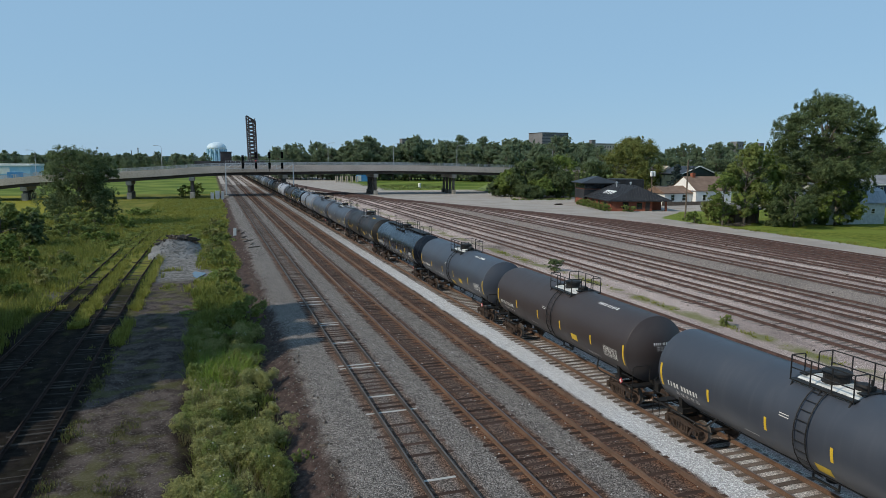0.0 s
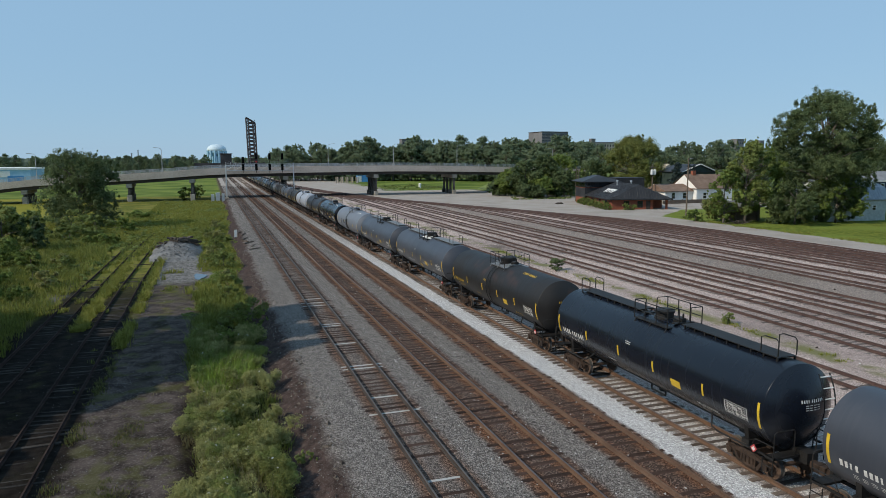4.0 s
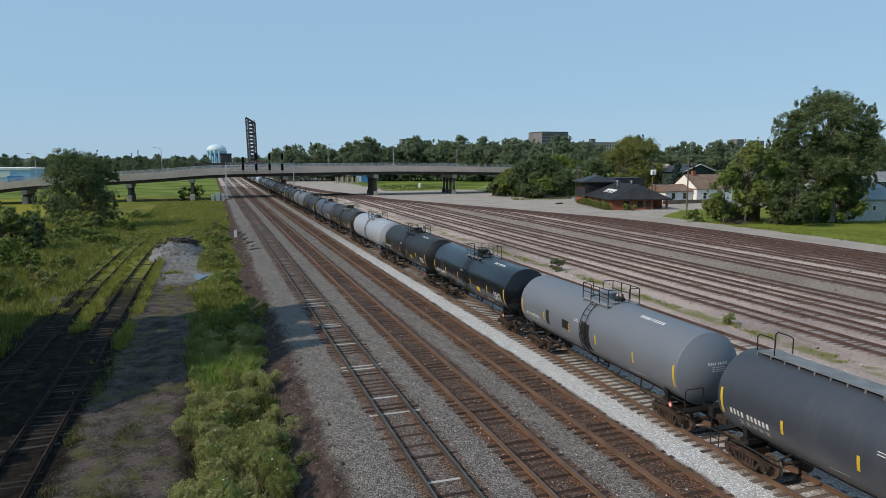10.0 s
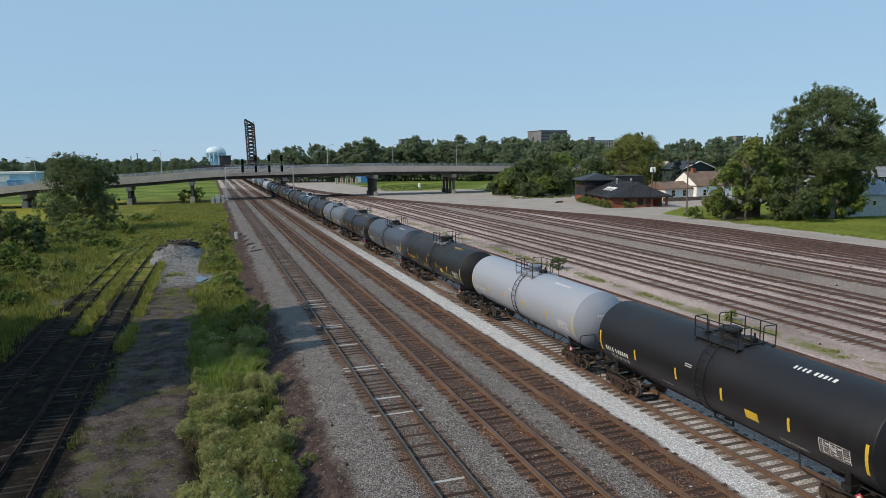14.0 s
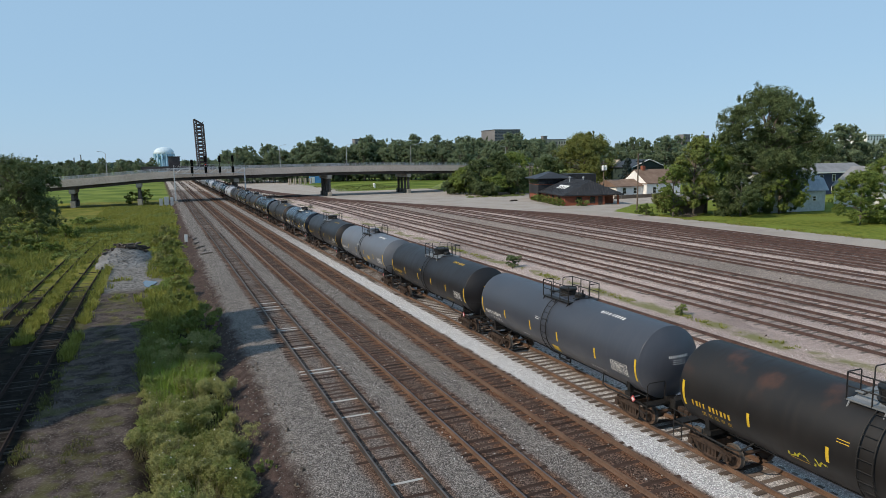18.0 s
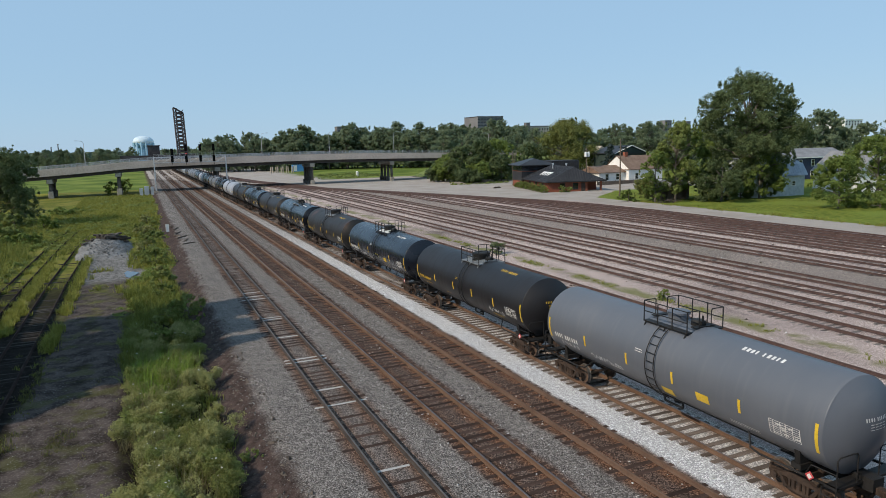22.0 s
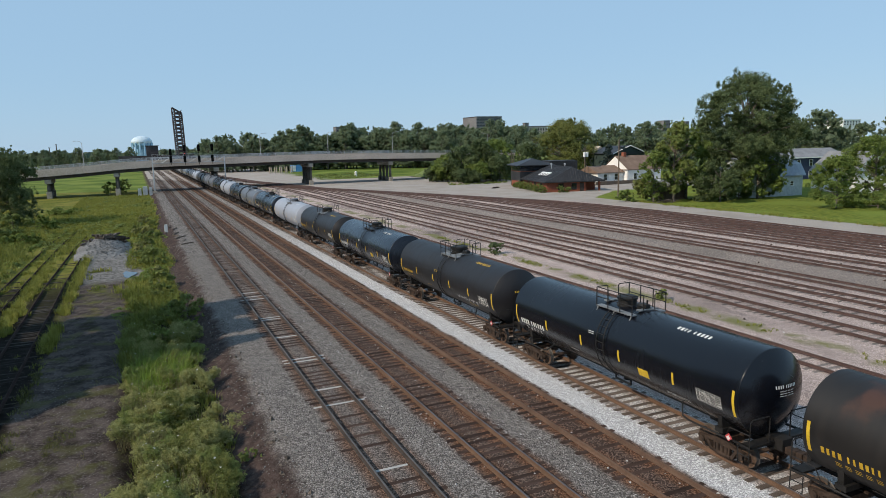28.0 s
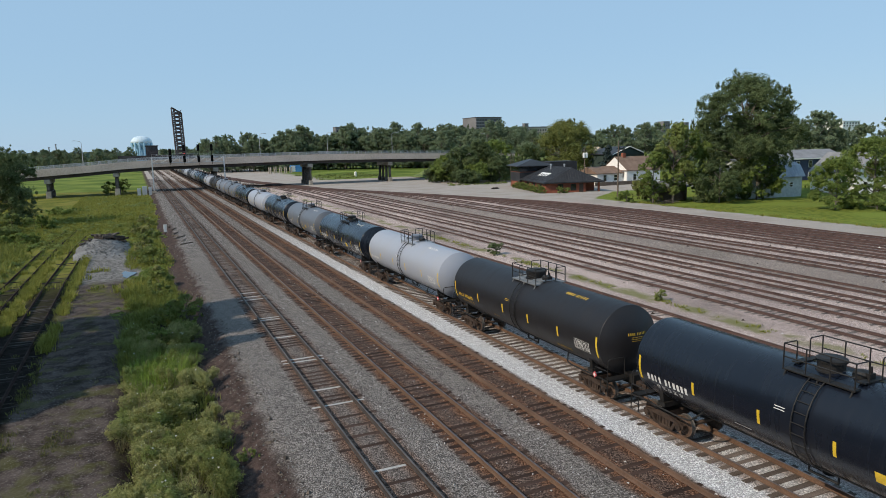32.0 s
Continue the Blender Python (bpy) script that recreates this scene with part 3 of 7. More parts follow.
def along(pts, step, start=0.0):
    """Places every step metres along a line: x, y, heading."""
    out, left = [], start
    for (x0, y0), (x1, y1) in zip(pts, pts[1:]):
        d = math.hypot(x1 - x0, y1 - y0)
        while left < d:
            out.append((x0 + (x1 - x0) * left / d, y0 + (y1 - y0) * left / d, math.atan2(x0 - x1, y1 - y0)))
            left += step
        left -= d
    return out


def track(pts, tie, top, label, side_mat=None, z=0.0, near=None, proud=-0.165, pale=(), step=0.53, rng=random.Random(3), fade=None, worn=0.0):
    """A track: two rails, ties near the camera one by one, the rest of them in one piece."""
    ob = thing("railway_track", label=label, category="railway track", group="railway tracks")
    for off in (-0.752, 0.752):
        put("rail", rail_mesh(pts, off, z, top, side_mat or (top if top in (RAIL_YARD, RAIL_OLD, RAIL_SIDING) else RAIL_SIDE)), ob)
    rest = Shape()
    for i, (x, y, a) in enumerate(along(pts, step)):
        jx, ja, jz = rng.uniform(-0.05, 0.05), rng.uniform(-0.012, 0.012), rng.uniform(-0.018, 0.012)
        if (fade and y > fade and rng.random() < 0.5) or (worn and rng.random() < 0.14):
            continue
        if worn:                           # rotten ties, half sunk in dirt
            jx, ja, jz = rng.uniform(-0.22, 0.22), rng.uniform(-0.05, 0.05), rng.uniform(-0.065 - worn, 0.03)
        if near and near[0] < y < near[1]:
            white = any(abs(y - q) < 0.27 for q in pale)
            k = put("tie", tie_mesh(TIE_PALE if white else tie), ob, pose(x + jx, y, z + (-0.195 if white else proud + jz), 0, 0, math.degrees(a + ja)))
            if worn:
                k.matrix_basis = k.matrix_basis @ pose(0, 0, 0, rng.uniform(-6, 6), rng.uniform(-1.8, 1.8)) @ Matrix.Diagonal((rng.uniform(0.6, 1.0), rng.uniform(0.5, 1.05), 1, 1))
            if white:
                k.scale = (rng.uniform(0.5, 0.95), rng.uniform(0.45, 0.8), 1.0)
        else:
            ca, sa = math.cos(a + ja), math.sin(a + ja)
            w = rng.uniform(0.10, 0.122)
            p = [(x + jx + u * ca - w2 * sa, y + u * sa + w2 * ca, z + proud + jz - h) for h in (0.14, 0.0) for u, w2 in ((-1.28, -w), (1.28, -w), (1.28, w), (-1.28, w))]
            rest.add(p, [(4, 5, 6, 7), (0, 1, 5, 4), (1, 2, 6, 5), (2, 3, 7, 6), (3, 0, 4, 7)])
    far = put("far_tie_row", rest.mesh("far_tie_row", tie), ob, None, "row of wooden ties in ballast")
    far["kind"] = "stuff"
    return ob


def straight(x, y0=-60.0, y1=900.0):
    return [(x, y0), (x, 100.0), (x, 300.0), (x, y1)]


PALE_TIES = (21.4, 28.3, 30.6, 35.2, 35.9, 40.8, 45.5, 46.1, 52.3, 53.5, 55.0, 57.4, 60.0, 62.6)
track(straight(7.48), TIE, RAIL_TOP, "main line track with some pale grey replacement ties", side_mat=RAIL_DARK, near=(15, 56), pale=PALE_TIES, proud=-0.204)
track(straight(11.35), TIE, RAIL_WORN, "main line track with rusty rails on brown ties", near=(13, 46), proud=-0.200)
track(straight(15.30), TIE, RAIL_OLD, "main line track with brown rusty rails and dark ties", near=(12, 44), proud=-0.203)
track(straight(19.15), TIE_MAIN, RAIL_WORN, "main line track under the tank train in fresh pale ballast", near=(12, 50), proud=-0.185)


def ladder(y):
    """Where the ladder track of the yard runs at y."""
    return 78.0 - 0.36 * (y - 104.0)


def yard_line(x):
    """A yard track: straight, then along the ladder to the bridge."""
    y0 = 104.0 + (78.0 - x) / 0.36
    pts = [(x, -40.0), (x, 60.0)]
    if y0 > 235:
        return pts + [(x, 130.0), (x - 1.5, 160.0), (x - 6.0, 205.0), (x - 8.0, 240.0), (x - 9.0, 420.0)]
    pts += [(x, y0 - 26.0), (x - 0.9, y0 - 12.0), (x - 3.2, y0), (x - 6.8, y0 + 12.0)]
    y = y0 + 26.0
    while y < 196:
        pts.append((ladder(y) - 2.4 + 0.02 * (y - y0), y))
        y += 10
    pts += [(40.0 + 0.09 * (x - 37), 214.0), (35.5 + 0.08 * (x - 37), 240.0), (31 + 0.05 * (x - 37), 300.0), (30 + 0.04 * (x - 37), 420.0)]
    return pts


for x in (30.7, 37.55, 41.5, 45.2, 48.8, 55.3, 59.3, 63.9):
    track(yard_line(x), TIE_YARD, RAIL_YARD, "rusty yard track on weathered wooden ties", near=(18, 36) if x < 50 else None, proud=-0.198)
for x in (67.4, 70.6, 73.0, 75.4):
    track(yard_line(x), TIE_YARD, RAIL_YARD, "rusty yard track lying in red-brown dirt", step=0.6, proud=-0.198)
track([(-11.35, -60), (-11.35, 40), (-11.1, 70), (-10.6, 100), (-9.8, 118)], TIE_GREY, RAIL_SIDING, "old siding overgrown with grass", z=-0.55, near=(20, 70), proud=-0.232, fade=64, worn=0.03)
track([(-7.62, -60), (-7.62, 40), (-7.66, 70), (-7.2, 95), (-6.4, 112)], TIE_GREY, RAIL_SIDING, "old siding overgrown with grass beside the dirt lane", z=-0.55, near=(16, 66), proud=-0.226, fade=64, worn=0.01)


# ---- the tank train: 17 m from car to car, running towards the camera ----
R, ZC, HALF, HEAD = 1.56, 2.63, 7.28, 0.61     # tank radius, axis height, half of the straight shell, depth of a head
TRAIN_X, PITCH, FIRST = 19.15, 17.0, 32.5      # track, car spacing, place of the brown car's middle at the start


def on_tank(y, a, lift=0.0):
    """A point on the tank: y along it, a degrees up from the flank that faces -x."""
    r = R
    if abs(y) > HALF:
        r = R * math.sqrt(max(0.0, 1 - (abs(y) - HALF) / HEAD))
    a = radians(a)
    return (-(r + lift) * math.cos(a), y, ZC + (r + lift) * math.sin(a))


def patch(shape, y0, y1, a0, a1, lift=0.006, n=5):
    """A thin plate that hugs the shell."""
    rows = [[on_tank(y, a0 + (a1 - a0) * k / n, lift) for k in range(n + 1)] for y in (y0, (y0 + y1) / 2, y1)]
    return shape.grid(rows)


def head_patch(shape, x0, x1, z0, z1, end=-1, lift=0.008):
    """A plate on the domed head."""
    def at(x, z):
        q = min(0.98, ((x * x) + (z - ZC) ** 2) / (R * R))
        return (x, end * (HALF + HEAD * (1 - q) + lift), z)
    return shape.grid([[at(x0 + (x1 - x0) * i / 2, z) for i in range(3)] for z in (z0, z1)])


def writing(shape, y, a, size, n, rng, tall=9.0):
    """A row of plain upright bars that stand for a car's marks."""
    step = size * 0.82
    for i in range(n):
        if i == 4:
            y -= step * 0.6
        w = size * rng.choice((0.42, 0.50, 0.46, 0.30))
        patch(shape, y, y - w, a - tall / 2, a + tall / 2, n=2)
        y -= step
    return shape


MESHES = {}


def once(key, make):
    if key not in MESHES:
        MESHES[key] = make()
    return MESHES[key]


def tank_mesh(mat):
    # a shallow dished head that meets the shell in a tight knuckle
    cap = [(max(R * q, 0.002), HALF + HEAD * (1 - q * q)) for q in (0.0, 0.12, 0.25, 0.38, 0.5, 0.62, 0.73, 0.83, 0.91, 0.965, 0.985)]
    cap += [(R * 0.996, HALF + 0.010), (R, HALF - 0.012), (R, HALF - 0.05)]
    prof = [(r, -y) for r, y in cap]
    for y in (-4.8, -4.77, -2.4, -2.37, 0.0, 2.4, 2.43, 4.8, 4.83):
        prof.append((R + (0.004 if abs(y) in (4.8, 2.4) else 0.0), y))
    prof += [(r, y) for r, y in reversed(cap)]
    return Shape().lathe(prof, 56, (0, 0, ZC), "y").mesh("tank", mat, smooth=True)


def dome_mesh(mat, wide):
    r, h = (0.40, 0.46) if not wide else (0.50, 0.50)
    z = ZC + R - 0.12
    s = Shape().lathe([(r * 1.15, 0), (r * 1.15, 0.1), (r, 0.13), (r if not wide else r * 1.1, h - 0.12), (r * 1.14, h - 0.1), (r * 1.14, h - 0.02), (r * 0.9, h + 0.03), (0.02, h + 0.05)], 20, (0, 0, z))
    return s.mesh("dome", mat)


def valve_mesh(mat):
    z = ZC + R - 0.1
    s = Shape().lathe([(0.26, 0), (0.26, 0.22), (0.2, 0.3), (0.02, 0.32)], 14, (0, 0, z))
    s.box(-0.12, 0.12, -0.32, -0.2, z, z + 0.3).bar((0.0, -0.26, z + 0.3), (0, -0.26, z + 0.5), 0.04)
    return s.mesh("valve", mat)


def platform_mesh(mat):
    z = ZC + R * 0.89
    s = Shape()
    for sx in (-1, 1):
        s.box(min(sx * 0.5, sx * 0.92), max(sx * 0.5, sx * 0.92), -1.2, 1.2, z, z + 0.045)
        for y in (-1.1, 0.0, 1.1):
            s.bar((sx * 0.86, y, z), (sx * 1.0, y, ZC + R * 0.72), 0.03)
    for sy in (-1, 1):
        s.box(-0.5, 0.5, min(sy * 0.95, sy * 1.2), max(sy * 0.95, sy * 1.2), z + 0.17, z + 0.21)
    return s.mesh("platform", mat)


def saddle_mesh(mat):
    """The painted crown of the shell round the dome."""
    s = Shape()
    rows = [[on_tank(y, a, 0.012) for a in range(58, 123, 8)] for y in (-1.15, -0.6, 0.0, 0.6, 1.15)]
    return s.grid(rows).mesh("crown_patch", mat, smooth=True)


def railing_mesh(mat):
    z0, z1 = ZC + R * 0.89, ZC + R * 0.89 + 0.85
    s = Shape()
    for sx in (-1, 1):
        x = sx * 0.9
        for y in (-1.18, -0.4, 0.4, 1.18):
            s.bar((x, y, z0), (x, y, z1), 0.024)
        for z in (z1, (z0 + z1) / 2):
            s.bar((x, -1.18, z), (x, 1.18, z), 0.022)
    for y in (-1.18, 1.18):
        s.path([(-0.9, y, z1), (-0.35, y, z1), (-0.3, y, z1 - 0.05)], 0.022)
        s.path([(0.9, y, z1), (0.35, y, z1), (0.3, y, z1 - 0.05)], 0.022)
        s.bar((-0.3, y, z1 - 0.05), (-0.3, y, z0 + 0.15), 0.022).bar((0.3, y, z1 - 0.05), (0.3, y, z0 + 0.15), 0.022)
    return s.mesh("platform_railing", mat)


def ladder_mesh(mat):
    s = Shape()
    for y in (-0.24, 0.24):
        s.path([on_tank(y, a, 0.09) for a in range(-62, 61, 12)], 0.022)
    return s.mesh("ladder", mat)


RUNG = Shape().bar((0, -0.24, 0), (0, 0.24, 0), 0.016).mesh("rung", FRAME_BLACK)


def rungs(ladder):
    for a in range(-56, 58, 12):
        x, _, z = on_tank(0, a, 0.09)
        put("rung", RUNG, ladder, pose(x, 0, z))


def sill_mesh(mat, end):
    """Stub sill, bolster and end deck below one end of the tank."""
    s = Shape()
    y = lambda v: end * v
    bx = lambda x0, x1, a, b, z0, z1: s.box(x0, x1, min(y(a), y(b)), max(y(a), y(b)), z0, z1)
    bx(-0.24, 0.24, 4.9, 8.05, 0.84, 1.24)
    bx(-1.2, 1.2, 6.05, 6.4, 1.02, 1.2)
    for sx in (-1, 1):
        s.add([(sx * 0.75, y(6.15), 1.2), (sx * 1.15, y(6.15), 1.2), (sx * 1.15, y(6.35), 1.2), (sx * 0.75, y(6.35), 1.2),
               (sx * 0.9, y(6.15), 1.55), (sx * 1.24, y(6.15), 1.86), (sx * 1.24, y(6.35), 1.86), (sx * 0.9, y(6.35), 1.55)],
              [(0, 1, 5, 4), (1, 2, 6, 5), (2, 3, 7, 6), (3, 0, 4, 7), (4, 5, 6, 7)])
    bx(-1.42, 1.42, 7.35, 7.75, 1.02, 1.1)
    bx(-1.40, -1.34, 6.6, 7.75, 1.04, 1.1)
    bx(1.34, 1.40, 6.6, 7.75, 1.04, 1.1)
    for sx in (-1, 1):
        s.path([(sx * 1.36, y(7.6), 1.06), (sx * 1.36, y(5.0), 1.02), (sx * 1.30, y(4.6), 1.06), (sx * 0.95, y(4.2), 1.52)], 0.035)
    return s.mesh("end_sill", mat)


def end_rail_mesh(mat, end, sx):
    s = Shape()
    yy = end * 7.72
    s.path([(sx * 1.4, yy, 1.05), (sx * 1.4, yy, 1.95), (sx * 1.3, yy, 2.03), (sx * 0.55, yy, 2.03), (sx * 0.5, yy, 1.95), (sx * 0.5, yy, 1.1)], 0.022)
    s.path([(sx * 1.4, yy, 1.05), (sx * 1.42, yy, 0.45), (sx * 1.42, yy - end * 0.45, 0.45), (sx * 1.42, yy - end * 0.45, 1.0)], 0.02)
    s.bar((sx * 1.42, yy, 0.75), (sx * 1.42, yy - end * 0.45, 0.75), 0.018)
    s.path([(sx * 1.4, yy, 1.5), (sx * 1.42, end * 6.9, 1.5), (sx * 1.4, end * 6.7, 1.1)], 0.018)
    return s.mesh("end_handrail", mat)


def coupler_mesh(mat, end):
    s = Shape()
    s.box(-0.11, 0.11, min(end * 7.9, end * 8.45), max(end * 7.9, end * 8.45), 0.76, 0.98)
    s.box(-0.2, 0.16, min(end * 8.28, end * 8.5), max(end * 8.28, end * 8.5), 0.72, 1.02, 0.03)
    s.path([(0.3, end * 7.9, 0.8), (0.32, end * 8.2, 0.5), (0.3, end * 8.5, 0.45)], 0.03)
    return s.mesh("coupler", mat)


def pipes_mesh(mat):
    s = Shape()
    s.bar((-0.72, -5.6, 1.22), (-0.72, 5.6, 1.22), 0.03).bar((0.6, -5.6, 1.05), (0.6, 5.6, 1.05), 0.03)
    for y in (-4.4, -2.2, 0.0, 2.2, 4.4):
        s.bar((-0.72, y, 1.22), (-0.66, y, 1.40), 0.025)
    s.path([(-0.3, -0.5, 1.25), (-0.3, -0.5, 0.75), (-0.3, 0.5, 0.75), (-0.3, 0.5, 1.25)], 0.05)
    s.lathe([(0.22, 0), (0.22, 0.32), (0.14, 0.42)], 12, (0, 0, 0.8))
    return s.mesh("brake_pipes", mat)


def guard_mesh(mat):
    """The long guard rail low on the flank of the light grey cars."""
    s = Shape()
    for x in (-1.12, 1.12):
        s.bar((x, -5.2, 1.02), (x, 5.2, 1.02), 0.03)
        for y in np.arange(-5.0, 5.1, 2.5):
            s.bar((x, y, 1.02), (x * 0.7, y, 1.40), 0.022)
    return s.mesh("side_guard", mat)


def roof_walk_mesh(mat):
    s = Shape()
    z = ZC + R + 0.06
    for a, b in ((1.5, 6.7),):
        s.box(-0.42, 0.42, a, b, z, z + 0.035)
        for y in np.arange(a + 0.2, b, 0.62):
            for x in (-0.4, 0.4):
                s.box(x - 0.03, x + 0.03, y - 0.03, y + 0.03, z - 0.14, z)
    return s.mesh("roof_walk", mat)


def walk_rail_mesh(mat, end):
    s = Shape()
    z = ZC + R + 0.12
    for x in (-0.42, 0.42):
        s.path([(x, end * 5.9, z), (x, end * 5.9, z + 0.55), (x, end * 6.1, z + 0.62), (x, end * 6.6, z + 0.62), (x, end * 6.7, z + 0.52), (x, end * 6.7, z)], 0.024)
    return s.mesh("walk_end_rail", mat)


def head_ladder_mesh(mat, end):
    """White rungs down the domed end of a walkway car."""
    s = Shape()
    for k in range(8):
        z = ZC + 1.05 - 0.36 * k
        q = min(0.96, (0.95 ** 2 + (z - ZC) ** 2) / (R * R))
        y = end * (HALF + HEAD * (1 - q) + 0.1)
        s.bar((0.72, y, z), (1.18, y, z), 0.022)
    return s.mesh("end_ladder", mat)


def head_stile_mesh(mat, end, x):
    """One upright of the ladder on a tank head."""
    pts = []
    for k in range(9):
        z = ZC + 1.15 - 0.35 * k
        q = min(0.96, (0.95 ** 2 + (z - ZC) ** 2) / (R * R))
        pts.append((x, end * (HALF + HEAD * (1 - q) + 0.1), z))
    return Shape().path(pts, 0.026).mesh("ladder_upright", mat)


STRIPES = ((-7.1, 18), (-4.27, 9), (-1.14, 9), (1.48, 9), (4.3, 9), (7.1, 18))


STRIPES_B = ((-7.1, 18), (-4.1, 9), (-1.4, 9), (1.2, 9), (4.1, 9), (7.1, 18))
STRIPES_C = ((-7.1, 18), (-3.8, 9), (1.6, 9), (4.2, 9), (7.1, 18))


def stripe_mesh(y, half, side):
    s = Shape()
    patch(s, y - 0.055, y + 0.055, -8 - half, -8 + half, n=6)
    if side > 0:
        s.v = [(-p[0], p[1], p[2]) for p in s.v]
    return s.mesh("reflector_stripe", YELLOW, smooth=True)


def panel_mesh(mat, rng):
    s = Shape()
    y0, y1, a0, a1 = -6.55, -5.45, -24, -6
    for k in range(8):
        a = a0 + (a1 - a0) * k / 7
        patch(s, y0, y1, a - 0.25, a + 0.25, n=1)
    for y in (y0, -6.3, -6.05, -5.85, -5.6, y1):
        patch(s, y - 0.012, y + 0.012, a0, a1, n=4)
    for _ in range(10):
        y, a = rng.uniform(y0, y1 - 0.25), rng.uniform(a0, a1 - 3)
        patch(s, y, y + 0.18, a, a + 1.2, n=1)
    return s.mesh("data_panel", mat)


def tag_mesh(mat, seed, y, a, long, tall):
    """A sprayed scrawl: loops drawn as ribbons on the shell."""
    rng, s = random.Random(seed), Shape()
    n = int(long / 0.36)
    py, pa = y, a
    for i in range(n):
        w, h = 0.36, rng.uniform(0.6, 1.0) * tall / 2
        for k in range(6):
            qy = y - (i + (k + rng.uniform(-0.5, 0.5)) / 6) * w
            qa = a + h * rng.choice((-1, -0.6, 0.2, 0.7, 1)) * rng.uniform(0.7, 1.0)
            s.add([on_tank(py - 0.026, pa - 0.6, 0.007), on_tank(py + 0.026, pa + 0.6, 0.007), on_tank(qy + 0.026, qa + 0.6, 0.007), on_tank(qy - 0.026, qa - 0.6, 0.007)], [(0, 1, 2, 3)])
            py, pa = qy, qa
    return s.mesh("graffiti", mat)


def truck_parts(frame_mat):
    """Meshes of a bogie, about its own centre at axle height."""
    side = Shape()

    def slab(pts, x0=-0.08, x1=0.08):
        n = len(pts)
        side.add([(x, y, z) for x in (x0, x1) for y, z in pts], [tuple(range(n - 1, -1, -1)), tuple(range(n, 2 * n))] + [(i, (i + 1) % n, n + (i + 1) % n, n + i) for i in range(n)])

    slab([(-1.08, 0.13), (-0.5, 0.20), (-0.3, 0.30), (0.3, 0.30), (0.5, 0.20), (1.08, 0.13), (1.08, 0.03), (0.5, 0.09), (-0.5, 0.09), (-1.08, 0.03)])
    slab([(-0.42, -0.18), (0.42, -0.18), (0.42, -0.28), (-0.42, -0.28)])
    for q in (-1, 1):
        slab([(q * 0.70, 0.06), (q * 0.58, 0.08), (q * 0.36, -0.26), (q * 0.50, -0.27)][::q])
        slab([(q * 1.08, 0.04), (q * 1.02, -0.06), (q * 0.72, -0.06), (q * 0.68, 0.06)][::q], -0.07, 0.07)
        slab([(q * 0.36, 0.1), (q * 0.29, 0.1), (q * 0.29, -0.19), (q * 0.36, -0.19)][::q], -0.06, 0.06)
    for y in (-0.86, 0.86):
        side.lathe([(0.125, -0.15), (0.125, 0.02), (0.09, 0.05)], 12, (0, y, 0), "x")
    for y in (-0.19, 0, 0.19):
        side.bar((-0.02, y, -0.18), (-0.02, y, 0.1), 0.075, 8)
    wheel = Shape()
    for sx in (-1, 1):
        prof = [(0.05, -0.07), (0.2, -0.07), (0.24, -0.02), (0.34, -0.02), (0.37, -0.07), (0.43, -0.07), (0.44, 0.045), (0.465, 0.07), (0.36, 0.07), (0.33, 0.03), (0.2, 0.03), (0.05, 0.05)]
        wheel.lathe([(r, -sx * h) for r, h in prof], 24, (sx * 0.75, 0, 0), "x")
    wheel.bar((-1.0, 0, 0), (1.0, 0, 0), 0.075, 10)
    for k in range(3):
        q = 2 * math.pi * k / 3
        for sx in (-1, 1):
            wheel.bar((sx * 0.98, 0.05 * math.cos(q), 0.05 * math.sin(q)), (sx * 1.03, 0.05 * math.cos(q), 0.05 * math.sin(q)), 0.016)
    bol = Shape().box(-0.95, 0.95, -0.17, 0.17, 0.14, 0.38).box(-0.35, 0.35, -0.3, 0.3, 0.36, 0.42)
    n = 24
    wm = mesh_of("wheelset", wheel.v, wheel.f, WHEEL, TREAD, slots=[1 if k % (11 * n + 2) // n in (5, 6) and k < 2 * (11 * n + 2) else 0 for k in range(len(wheel.f))])
    return side.mesh("side_frame", frame_mat), wm, bol.mesh("bolster", frame_mat)


BOGIE = truck_parts(IRON)
WHEELS = {-1: [], 1: []}
CARS = []


def bogie(car, y, full):
    side, wheel, bol = BOGIE
    b = put("bogie", bol, car, pose(0, y, 0.44))
    for sx in (-1, 1):
        put("side_frame", side, b, pose(sx * 1.0, 0, 0, 0, 0, 0 if sx < 0 else 180))
    for sy in (-1, 1):
        WHEELS[sy].append(put("wheelset", wheel, b, pose(0, sy * 0.86, 0)))


